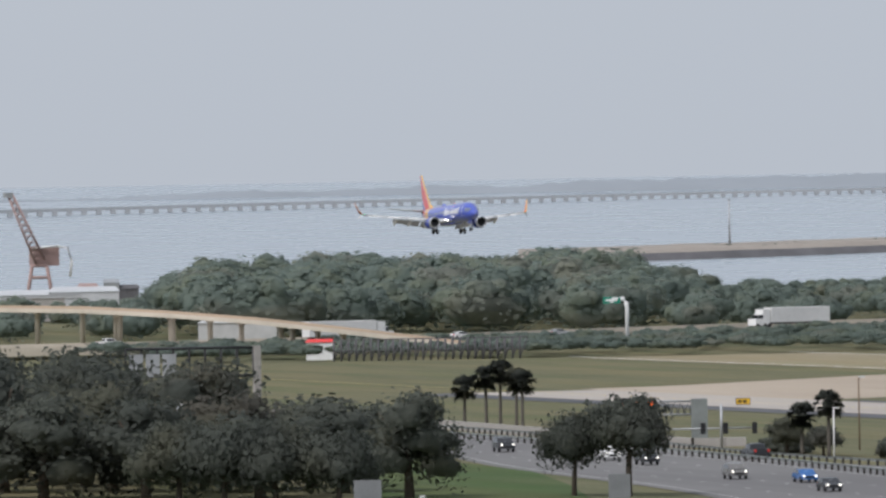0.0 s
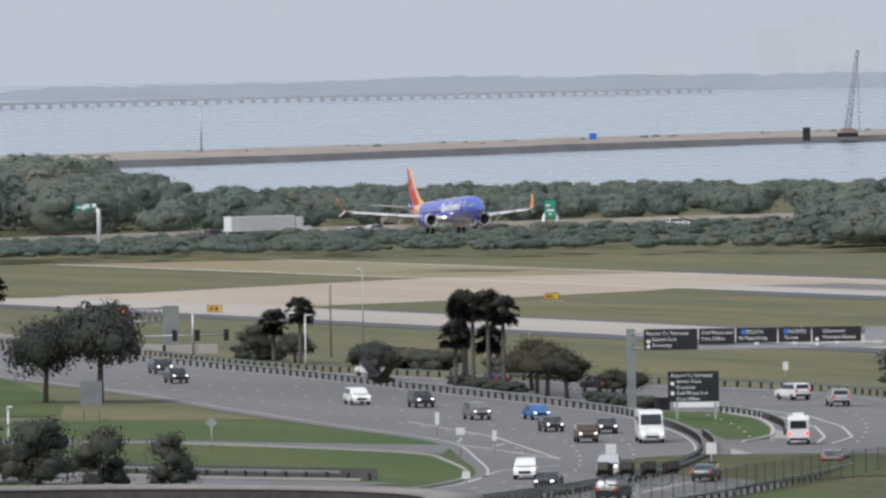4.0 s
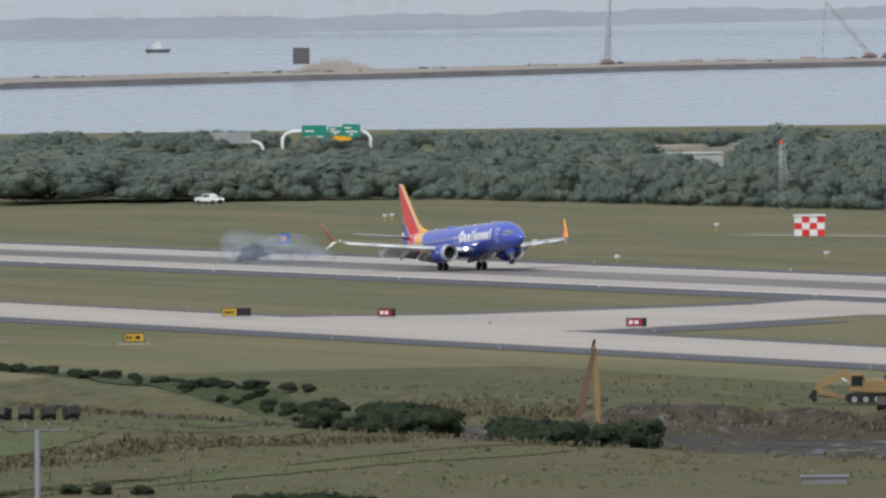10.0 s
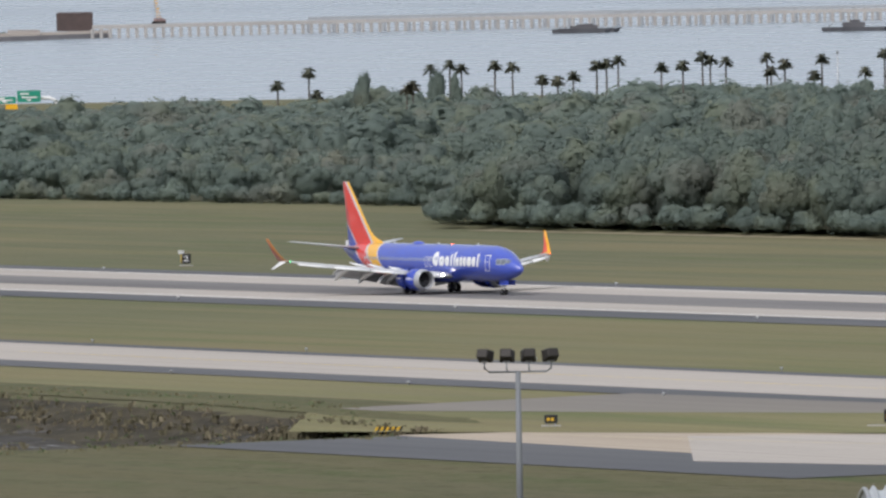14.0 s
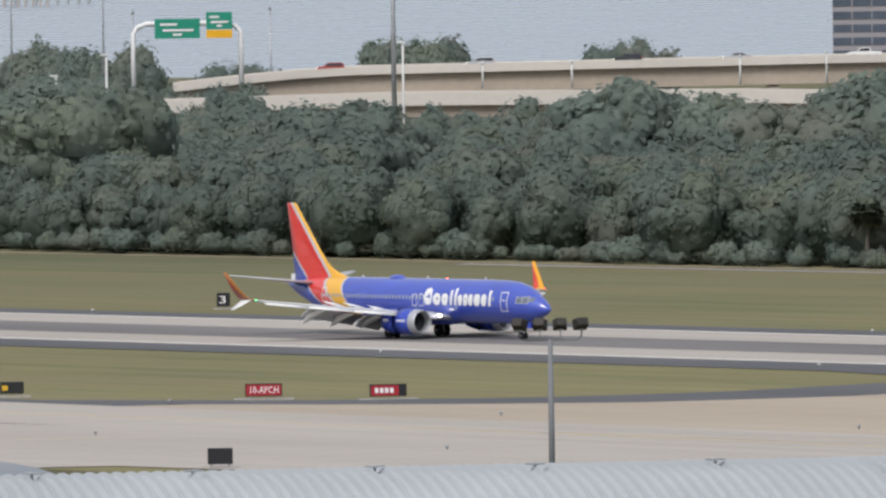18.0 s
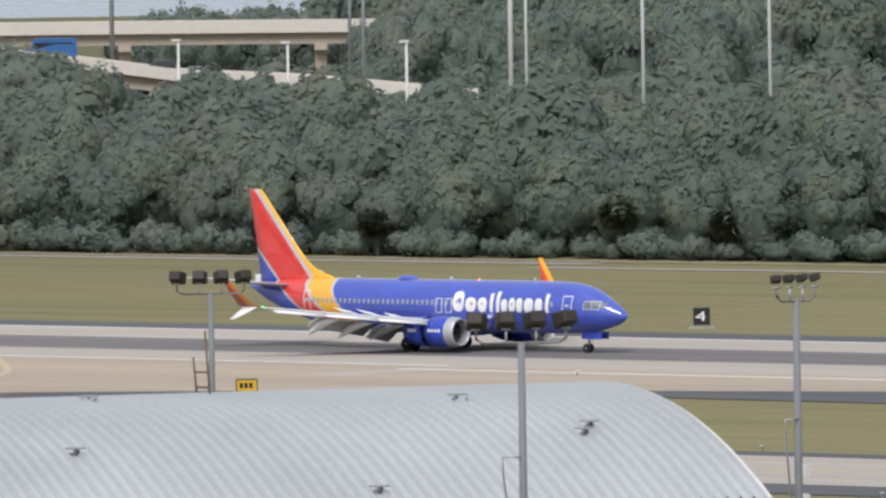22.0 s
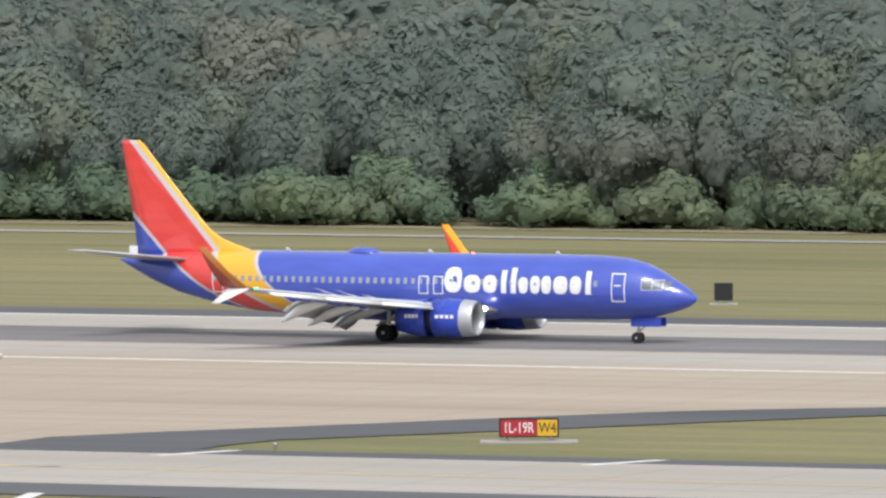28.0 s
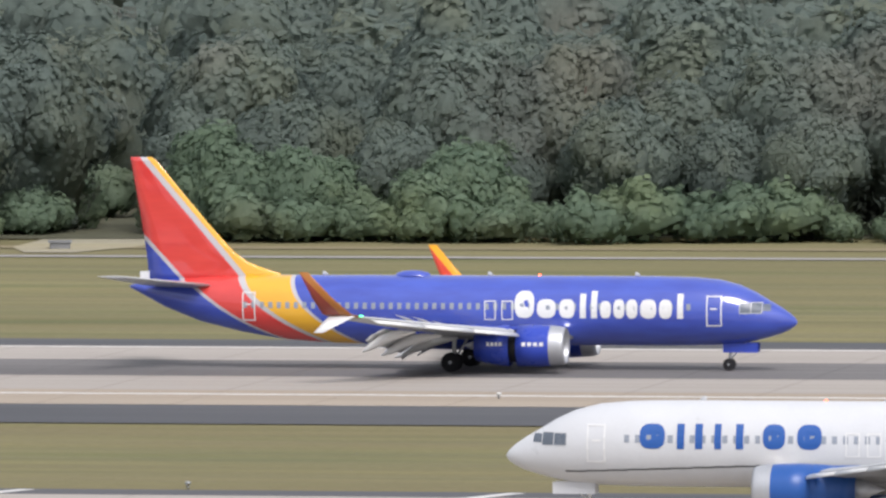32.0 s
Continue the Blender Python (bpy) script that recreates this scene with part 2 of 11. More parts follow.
def build_ground():
    xs = sorted(set([-4200, -3400, -2600, -2000, -1400, -1250, -1100, -1010, -950, -800, -738, -650, -500, -350, -200, -50, 100, 400, 900, 1800, 3000] + list(range(-1010, -736, 4))))
    ys = sorted(set([-1500, -700, -200, 0, 100, 200, 300, 400, 444, 474, 500, 600, 700, 784, 810, 836, 900, 1100, 1400, 1900, 2600, 3400, 4200] + list(range(300, 471, 3))))
    vs = [(x, y, terrain(x, y)) for x in xs for y in ys]
    n = len(ys)
    fs = [(i * n + j, (i + 1) * n + j, (i + 1) * n + j + 1, i * n + j + 1) for i in range(len(xs) - 1) for j in range(n - 1)]
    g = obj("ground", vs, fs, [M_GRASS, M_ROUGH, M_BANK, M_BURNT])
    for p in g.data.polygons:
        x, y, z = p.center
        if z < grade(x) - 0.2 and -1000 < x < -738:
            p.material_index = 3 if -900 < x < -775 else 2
        elif -1000 < x < -560 and y < 470 - 0.10 * max(0, x + 740):
            p.material_index = 1
        p.use_smooth = True
    tagged(g, "mown green and straw coloured airfield grass with a drainage ditch", "ground", kind="structure")

    # the bay: beyond 3 km the distance is drawn together so that all of it lies within the lens's reach
    m = Nodes("bay_water", 0.1, 0, 0.5)
    p = m.coords(True)
    w1 = m.noise(m.stretch(p, (0.02, 0.02, 0.02)), 1.0, 4)
    w2 = m.noise(p, 0.25, 4)
    m.color(m.mix(m.ramp(w1, 0.35, 0.65), (0.24, 0.29, 0.33), (0.30, 0.345, 0.385)))
    m.bump(w2, 0.03, 0.2)
    m.rough(m.ramp(w1, 0.3, 0.7, 0.2, 0.34))
    az = [radians(a) for a in np.arange(-110, 41, 2.5)]
    rt = [2950, 3200, 3500, 4000, 4700, 5600, 7000, 9000, 12000, 18000, 30000, 70000]
    vs = []
    for r in rt:
        q, z = drawn(r, 0.0)
        vs += [(q * math.sin(a), q * math.cos(a), z - (0.4 if r > 2950 else 1.0)) for a in az]
    n = len(az)
    fs = [(i * n + j, i * n + j + 1, (i + 1) * n + j + 1, (i + 1) * n + j) for i in range(len(rt) - 1) for j in range(n - 1)]
    tagged(obj("water", vs, fs, m.mat), "calm grey-blue water of a wide bay", "water", kind="structure")


def drawn(r, z):
    """Range and height at which something r metres off and z high is built."""
    if r <= 3000:
        return r, z
    q = 3000 + 1850 * (1 - 3000 / r)
    return q, EYE[2] + (z - EYE[2]) * q / r


def far_point(azimuth, r, z=0.0):
    q, zz = drawn(r, z)
    a = radians(azimuth)
    return Vector((q * math.sin(a), q * math.cos(a), zz))


build_ground()

# runway and taxiway
sheet("runway_shoulder", [band(RW - 54, RW - 37.2, -560), band(RW - 34, RW - 22.9, -1610, -560), band(RW + 23, RW + 31, -1790)], M_SHOULDER, 0.004, "dark asphalt runway shoulder", "shoulder")
sheet("runway", [band(RW - 37, RW - 9, -560), band(RW - 22.9, RW - 9, -1780, -560), band(RW + 8, RW + 23, -1780)], M_CONC, 0.008, "pale concrete runway with dark tyre marks", "runway")
sheet("runway_touchdown", [band(RW - 9, RW + 8, -1680)], M_RUBBER, 0.010, "rubber-darkened middle of the concrete runway", "runway")
sheet("taxiway", [band(496, 520, -1690)], M_CONC, 0.008, "pale concrete taxiway beside the runway", "taxiway")
sheet("taxiway_shoulder", [band(488, 496, -1690, 700), band(520, 524, -1570)], M_SHOULDER, 0.004, "dark asphalt taxiway shoulder", "shoulder")
# ======== the landing jet ========
NOSE = 19.55      # nose ahead of the main gear


def livery():
    m = Nodes("jet_livery", 0.28, 0, 0.5)
    m.b.inputs["Coat Weight"].default_value = 1.0
    m.b.inputs["Coat Roughness"].default_value = 0.04
    m.b.inputs["Coat IOR"].default_value = 1.7
    p = m.coords()
    x, y, z = m.xyz(p)
    st = m.math("SUBTRACT", NOSE, x)                    # metres behind the nose
    low = m.math("MAXIMUM", m.math("SUBTRACT", 5.25, z), 0.0)
    high = m.math("MAXIMUM", m.math("SUBTRACT", z, 5.3), 0.0)
    sweep = m.math("MULTIPLY", m.math("MULTIPLY", low, low), 0.25)
    front = m.math("SUBTRACT", m.math("ADD", m.math("ADD", st, sweep), m.math("MULTIPLY", low, 0.12)), m.math("MULTIPLY", high, 0.3))
    rear = m.math("SUBTRACT", m.math("ADD", m.math("ADD", st, sweep), m.math("MULTIPLY", low, 0.45)), m.math("MULTIPLY", high, 0.86))
    # the rear blue field leans forward below the tailplane and back above it
    over = m.math("MAXIMUM", m.math("SUBTRACT", z, 4.75), 0.0)
    under = m.math("MAXIMUM", m.math("SUBTRACT", 4.75, z), 0.0)
    v = m.math("SUBTRACT", st, m.math("ADD", m.math("MULTIPLY", over, 0.93), m.math("MULTIPLY", m.math("GREATER_THAN", z, 4.75), 0.45)))
    v = m.math("ADD", v, m.math("ADD", m.math("MULTIPLY", under, 1.27), m.math("MULTIPLY", m.math("POWER", under, 3.0), 0.05)))
    stain = m.ramp(m.noise(m.stretch(p, (0.4, 1, 1.6)), 1.2, 4), 0.35, 0.7)
    blue = m.mix(stain, (0.030, 0.060, 0.40), (0.040, 0.085, 0.50))
    red = m.mix(stain, (0.66, 0.035, 0.030), (0.74, 0.050, 0.040))
    yellow = m.mix(stain, (0.80, 0.40, 0.010), (0.86, 0.45, 0.015))
    silver = (0.52, 0.50, 0.52)
    col = blue
    for u, edge, c in ((front, 29.2, silver), (front, 29.45, yellow), (rear, 32.2, silver), (rear, 32.62, red)):
        col = m.mix(m.math("GREATER_THAN", u, edge), col, c)
    for edge, c in ((35.05, silver), (35.35, blue)):
        col = m.mix(m.math("GREATER_THAN", v, edge), col, c)
    m.color(col)
    m.rough(m.ramp(stain, 0, 1, 0.42, 0.55))
    return m.mat


M_JET = livery()
M_JETBLUE = worn("jet_blue_paint", (0.035, 0.070, 0.45), 0.28, spec=0.5, var=0.12)
M_WING = worn("wing_grey_paint", (0.52, 0.53, 0.54), 0.35, spec=0.4, var=0.15)
M_METAL = worn("bare_bright_metal", (0.55, 0.56, 0.58), 0.45, 0.6, var=0.12)
M_FANBLADE = worn("dark_titanium_blade", (0.06, 0.06, 0.065), 0.5, 0.5, var=0.2)
M_DARK = worn("dark_cavity", (0.02, 0.02, 0.022), 0.7)
M_TYRE = worn("tyre_rubber", (0.022, 0.022, 0.024), 0.85)
M_WHITE = worn("white_paint", (0.78, 0.78, 0.77), 0.4, var=0.08)
M_PANE = worn("window_pane", (0.30, 0.33, 0.38), 0.12, spec=0.6, var=0.15)
M_COCKPIT = worn("cockpit_glass", (0.13, 0.155, 0.19), 0.3, spec=0.5, var=0.25)
M_RED = worn("red_paint", (0.68, 0.04, 0.035), 0.35, var=0.12)
M_YELLOW = worn("yellow_paint", (0.80, 0.42, 0.02), 0.4, var=0.12)
M_ORANGE = worn("orange_paint", (0.75, 0.22, 0.02), 0.4, var=0.1)
M_LAMP = glow("landing_light", (1.0, 0.95, 0.85), 14)
M_BEACON = glow("red_beacon", (1.0, 0.12, 0.05), 6)
M_NAVG = glow("green_navigation_light", (0.1, 1.0, 0.4), 3)

# station behind the nose, centre height, half height, half width
HULL = ((0.0, 2.78, 0.03, 0.03), (0.12, 2.79, 0.22, 0.22), (0.4, 2.82, 0.46, 0.44), (0.9, 2.88, 0.75, 0.72), (1.6, 2.97, 1.06, 1.02),
        (2.4, 3.11, 1.40, 1.32), (3.3, 3.24, 1.68, 1.58), (4.5, 3.34, 1.88, 1.76), (6.0, 3.38, 1.97, 1.86), (8.0, 3.39, 2.0, 1.88),
        (22.5, 3.39, 2.0, 1.88), (25.0, 3.395, 1.995, 1.86), (27.5, 3.43, 1.95, 1.78), (30.0, 3.52, 1.86, 1.58), (32.5, 3.70, 1.62, 1.30),
        (35.0, 3.96, 1.26, 0.95), (37.0, 4.27, 0.78, 0.62), (38.4, 4.57, 0.33, 0.32), (39.1, 4.68, 0.08, 0.08))


def hull_at(st):
    for a, b in zip(HULL, HULL[1:]):
        if a[0] <= st <= b[0]:
            k = (st - a[0]) / (b[0] - a[0])
            return tuple(lerp(a[i], b[i], k) for i in (1, 2, 3))
    return HULL[-1][1:]


def hull_y(st, z):
    c, hh, hw = hull_at(st)
    k = max(-1, min(1, (z - c) / hh))
    return hw * math.sqrt(max(0, 1 - k * k))


def hull_mesh(n=40):
    bm = bmesh.new()
    rings = []
    sts = sorted(set([h[0] for h in HULL] + list(np.arange(8, 38.5, 0.75))))
    for st in sts:
        c, hh, hw = hull_at(st)
        rings.append([bm.verts.new((NOSE - st, hw * math.sin(2 * math.pi * k / n), c + hh * math.cos(2 * math.pi * k / n))) for k in range(n)])
    for r0, r1 in zip(rings, rings[1:]):
        for k in range(n):
            bm.faces.new((r0[k], r1[k], r1[(k + 1) % n], r0[(k + 1) % n])).smooth = True
    bm.faces.new(rings[0])
    bm.faces.new(rings[-1][::-1])
    return bm


def foil(bm, sections, n=8, mi=0):
    """A wing: sections of (leading edge point, chord vector, thickness, up vector)."""
    rings = []
    prof = [(0, 0), (0.03, 0.35), (0.12, 0.75), (0.3, 1.0), (0.55, 0.8), (0.8, 0.38), (1, 0.04), (1, -0.04), (0.8, -0.22), (0.5, -0.45), (0.25, -0.6), (0.08, -0.45), (0.02, -0.22)]
    for le, ch, th, up in sections:
        le, ch, up = Vector(le), Vector(ch), Vector(up)
        rings.append([bm.verts.new(le + ch * a + up * (b * th * 0.5)) for a, b in prof])
    k = len(prof)
    for r0, r1 in zip(rings, rings[1:]):
        for i in range(k):
            f = bm.faces.new((r0[i], r0[(i + 1) % k], r1[(i + 1) % k], r1[i]))
            f.smooth, f.material_index = True, mi
    bm.faces.new(rings[0]).material_index = mi
    bm.faces.new(rings[-1][::-1]).material_index = mi
    bmesh.ops.recalc_face_normals(bm, faces=bm.faces)


def patch(bm, st0, st1, z0, z1, side, off=0.012, seg=3, mi=0):
    """A piece of skin standing just proud of the hull."""
    rows = []
    for i in range(seg + 1):
        z = lerp(z0, z1, i / seg)
        rows.append([bm.verts.new((NOSE - st, side * (hull_y(st, z) + off), z)) for st in (st0, (st0 + st1) / 2, st1)])
    for a, b in zip(rows, rows[1:]):
        for i in range(2):
            f = bm.faces.new((a[i], a[i + 1], b[i + 1], b[i]) if side < 0 else (a[i], b[i], b[i + 1], a[i + 1]))
            f.material_index = mi


def ring_patch(bm, st0, st1, z0, z1, w, side, off=0.035):
    patch(bm, st0, st1, z0, z0 + w, side, off, 1)
    patch(bm, st0, st1, z1 - w, z1, side, off, 1)
    patch(bm, st0, st0 + w, z0 + w, z1 - w, side, off)
    patch(bm, st1 - w, st1, z0 + w, z1 - w, side, off)


def oval_patch(bm, st, z, rs, rz, side, off=0.02, n=24):
    """A round-cornered patch of paint just proud of the hull."""
    rings = []
    for k in (1.0, 0.55):
        ring = []
        for i in range(n):
            c, w = math.cos(2 * math.pi * i / n), math.sin(2 * math.pi * i / n)
            q, zz = st + rs * k * math.copysign(abs(c) ** 0.75, c), z + rz * k * math.copysign(abs(w) ** 0.75, w)
            ring.append(bm.verts.new((NOSE - q, side * (hull_y(q, zz) + off), zz)))
        rings.append(ring)
    for i in range(n):
        bm.faces.new((rings[0][i], rings[0][(i + 1) % n], rings[1][(i + 1) % n], rings[1][i]))
    bm.faces.new(rings[1])


def wheel(name, parent, x, y, r, w, rim=0.55):
    bm = bmesh.new()
    n = 24
    prof = [(-0.5, 0.70), (-0.5, 0.88), (-0.38, 0.97), (-0.15, 1.0), (0.15, 1.0), (0.38, 0.97), (0.5, 0.88), (0.5, 0.70)]
    rings = [[bm.verts.new((r * k2 * math.cos(2 * math.pi * i / n), w * a, r * k2 * math.sin(2 * math.pi * i / n))) for i in range(n)] for a, k2 in prof]
    for r0, r1 in zip(rings, rings[1:]):
        for i in range(n):
            bm.faces.new((r0[i], r0[(i + 1) % n], r1[(i + 1) % n], r1[i])).smooth = True
    bm.faces.new(rings[0][::-1])
    bm.faces.new(rings[-1])
    bmesh.ops.recalc_face_normals(bm, faces=bm.faces)
    ob = part(name, bm, M_TYRE, parent)
    ob.location = (x, y, r)
    bm = bmesh.new()
    tube(bm, [(0, -w * 0.53, 0), (0, -w * 0.42, 0), (0, w * 0.42, 0), (0, w * 0.53, 0)], [r * rim * 0.9, r * rim, r * rim, r * rim * 0.9], 16)
    part("rim", bm, M_DARK, ob, "dull dark metal rim")
    for s in (-1, 1):
        bm = bmesh.new()
        tube(bm, [(0, s * w * 0.52, 0), (0, s * w * 0.60, 0)], [r * 0.2, r * 0.13], 10)
        part("hub_cap", bm, M_METAL, ob)
    return ob


def build_jet(name, skin, fin_skin, nacelle_paint, wing_tip, label, big_word, small_word, winglet_mat, flaps=True):
    jet = tagged(empty(name), label, "airliner")
    part("fuselage", hull_mesh(), skin, jet, smooth=False)
    # wing-body fairing
    bm = bmesh.new()
    n = 20
    rings = []
    for st, k in ((12.2, 0.05), (13.2, 0.55), (14.8, 0.9), (17, 1.0), (20, 1.0), (22.5, 0.85), (24.2, 0.45), (25.2, 0.05)):
        rings.append([bm.verts.new((NOSE - st, 2.12 * k * math.cos(math.pi * i / n), 1.95 - (0.30 + 0.55 * k) * math.sin(math.pi * i / n))) for i in range(n + 1)])
    for r0, r1 in zip(rings, rings[1:]):
        for i in range(n):
            bm.faces.new((r0[i], r0[i + 1], r1[i + 1], r1[i])).smooth = True
    bmesh.ops.recalc_face_normals(bm, faces=bm.faces)
    part("belly_fairing", bm, skin, jet)
    # cockpit glazing, doors, windows
    for s in (-1, 1):
        for st0, st1, z0, z1 in ((1.42, 1.85, 3.46, 3.86), (1.90, 2.45, 3.36, 3.92), (2.50, 3.08, 3.36, 3.90)):
            bm = bmesh.new()
            patch(bm, st0, st1, z0, z1, s, 0.014)
            pane = part("cockpit_window", bm, M_COCKPIT, jet)
            if st0 > 1.8:
                bm = bmesh.new()
                ring_patch(bm, st0 - 0.04, st1 + 0.04, z0 - 0.04, z1 + 0.04, 0.04, s, 0.02)
                part("window_frame", bm, M_WING, pane)
        for st0, w, z0, h2 in ((4.1, 0.88, 2.6, 1.75), (31.4, 0.78, 2.78, 1.66)):
            bm = bmesh.new()
            ring_patch(bm, st0, st0 + w, z0, z0 + h2, 0.07, s)
            d = part("door", bm, M_WHITE, jet, "cabin door outlined in white")
            bm = bmesh.new()
            patch(bm, st0 + w * 0.3, st0 + w * 0.75, z0 + h2 * 0.55, z0 + h2 * 0.60, s, 0.03, 1)
            part("door_handle", bm, M_WHITE, d)
        for st0 in (16.2, 17.2):
            bm = bmesh.new()
            ring_patch(bm, st0, st0 + 0.66, 2.92, 4.03, 0.06, s)
            part("overwing_exit", bm, M_WHITE, jet, "emergency exit outlined in white")
        # one window mesh, repeated along the straight part of the hull
        first = None
        st = 6.0
        while st < 32.2:
            c, hh, hw = hull_at(st)
            if 7.9 < st < 22.6 and first is not None:
                ob = new("cabin_window", first)
                ob.parent, ob.location = jet, (0.51 * 0 + (8.04 - st), 0, 0)
            else:
                bm = bmesh.new()
                patch(bm, st - 0.12, st + 0.12, 3.52, 3.88, s, 0.012)
                ob = part("cabin_window", bm, M_PANE, jet)
                if first is None and st > 7.9:
                    first = ob.data
            st += 0.51
    # wings: leading edge sweep, crank at the yehudi, dihedral
    for s in (-1, 1):
        up = Vector((0, 0, 1))
        sec = []
        for y, st, ch, th, z in ((1.2, 12.7, 8.3, 1.05, 1.95), (2.6, 13.7, 7.2, 0.9, 2.08), (5.4, 15.45, 5.1, 0.62, 2.42), (10.5, 18.35, 3.6, 0.42, 3.0), (16.6, 21.85, 2.0, 0.22, 3.78)):
            sec.append(((NOSE - st, s * y, z), (-ch * 0.92, 0, -0.02 * ch), th, up))
        bm = bmesh.new()
        foil(bm, sec)
        wing = part("wing", bm, M_WING, jet, "pale grey wing")
        # split winglet
        bm = bmesh.new()
        foil(bm, [((NOSE - 21.85, s * 16.6, 3.78), (-1.9, 0, 0), 0.2, (0, 0, 1)), ((NOSE - 22.4, s * 17.15, 3.98), (-1.65, 0, 0), 0.18, (0, -s * 0.6, 0.8)),
                  ((NOSE - 23.4, s * 17.55, 4.9), (-1.15, 0, 0), 0.12, (0, -s, 0.3)), ((NOSE - 24.7, s * 17.95, 6.35), (-0.5, 0, 0), 0.06, (0, -s, 0.2))])
        part("winglet", bm, winglet_mat[s > 0] if isinstance(winglet_mat, tuple) else winglet_mat, wing, "upswept winglet")
        bm = bmesh.new()
        foil(bm, [((NOSE - 22.2, s * 17.0, 3.85), (-1.5, 0, 0), 0.15, (0, s * 0.7, 0.7)), ((NOSE - 23.9, s * 17.75, 2.95), (-0.55, 0, 0), 0.05, (0, s * 0.7, 0.7))])
        part("lower_winglet", bm, M_WHITE, wing, "white downswept winglet")
        bm = bmesh.new()
        tube(bm, [(NOSE - 21.8, s * 16.75, 3.85), (NOSE - 22.0, s * 16.8, 3.85)], 0.04, 6)
        part("navigation_light", bm, M_NAVG if s < 0 else M_BEACON, wing)
        # slats along the leading edge, drooped
        for y0, st0, z0, y1, st1, z1 in ((2.7, 13.3, 1.95, 4.1, 14.2, 2.1), (5.9, 15.3, 2.3, 9.2, 17.15, 2.68), (9.3, 17.2, 2.69, 12.8, 19.2, 3.1), (12.9, 19.25, 3.1, 16.2, 21.2, 3.52)):
            bm = bmesh.new()
            foil(bm, [((NOSE - st0 + 0.28, s * y0, z0 - 0.12), (-0.62, 0, 0.26), 0.22, (0.4, 0, 1)), ((NOSE - st1 + 0.25, s * y1, z1 - 0.1), (-0.5, 0, 0.2), 0.16, (0.4, 0, 1))])
            part("slat", bm, M_WHITE, wing, "drooped leading-edge slat")
        if flaps:
            for y0, x0, z0, y1, x1, z1 in ((3.6, 19.0, 2.42, 5.3, 19.35, 2.62), (5.75, 19.5, 2.66, 7.6, 20.1, 2.86), (7.7, 20.12, 2.88, 9.5, 20.7, 3.07)):
                bm = bmesh.new()
                foil(bm, [((0, 0, 0), (-1.25, 0, -0.22), 0.05, (0, 0, 1)), ((x0 - x1, s * (y1 - y0), z1 - z0), (-1.0, 0, -0.18), 0.05, (0, 0, 1))])
                part("spoiler", bm, M_WHITE, wing, "white ground spoiler panel").matrix_basis = Matrix.Translation((NOSE - x0, s * y0, z0))
            for y0, e0, c0, z0, y1, e1, c1, z1 in ((2.1, 20.6, 2.0, 1.95, 5.4, 20.2, 1.7, 2.25), (5.7, 20.3, 1.6, 2.28, 10.8, 21.75, 1.15, 2.9)):
                for k, (dx, dz, f2) in enumerate(((0.0, -0.12, 0.66), (0.62, -0.62, 0.42))):
                    bm = bmesh.new()
                    foil(bm, [((NOSE - e0 - dx * c0, s * y0, z0 + dz * c0 * 0.55), (-c0 * f2, 0, -c0 * f2 * (0.45 + 0.35 * k)), 0.24, (0, 0, 1)),
                              ((NOSE - e1 - dx * c1, s * y1, z1 + dz * c1 * 0.55), (-c1 * f2, 0, -c1 * f2 * (0.45 + 0.35 * k)), 0.18, (0, 0, 1))])
                    part("flap", bm, M_WING, wing, "lowered trailing-edge flap")
            for y, e, z, ln in ((4.4, 19.3, 1.95, 3.3), (7.7, 19.6, 2.25, 3.1), (10.4, 20.5, 2.6, 2.7)):
                bm = bmesh.new()
                tube(bm, [(NOSE - e + 0.4, s * y, z + 0.05), (NOSE - e - ln * 0.2, s * y, z - 0.05), (NOSE - e - ln * 0.55, s * y, z - 0.35), (NOSE - e - ln * 0.85, s * y, z - 0.85), (NOSE - e - ln, s * y, z - 1.1)],
                     [0.05, 0.26, 0.33, 0.2, 0.03], 10)
                part("flap_track_fairing", bm, M_WHITE, wing, "white canoe-shaped fairing")
        # engine
        ey, ez = s * 4.85, 1.62
        eng = part("engine", spun(((13.38, 1.155), (14.2, 1.2), (15.26, 1.18), (15.26, 1.0), (13.38, 0.9)), ey, ez), nacelle_paint, jet)
        part("inlet_lip", spun(((13.38, 1.155), (12.85, 1.11), (12.62, 1.06), (12.5, 1.0), (12.6, 0.94), (12.9, 0.89), (13.4, 0.88)), ey, ez), M_METAL, eng, "bright bare-metal intake lip")
        sl = part("reverser_sleeve", spun(((15.26, 1.18), (15.9, 1.14), (16.6, 1.03), (17.28, 0.88), (17.22, 0.82), (16.3, 0.86), (15.26, 0.98)), ey, ez), nacelle_paint, eng)
        part("reverser_cascade", spun(((15.2, 0.95), (16.0, 0.92), (16.0, 0.8), (15.2, 0.8)), ey, ez), M_DARK, eng, "dark grille behind the open sleeve")
        part("core_nozzle", spun(((16.4, 0.62), (17.2, 0.52), (17.8, 0.42), (17.8, 0.3), (18.5, 0.02)), ey, ez), M_METAL, eng)
        part("fan", spun(((13.45, 0.9), (13.46, 0.3), (13.2, 0.22), (12.95, 0.02)), ey, ez), M_DARK, eng, "dark fan disc with spinner")
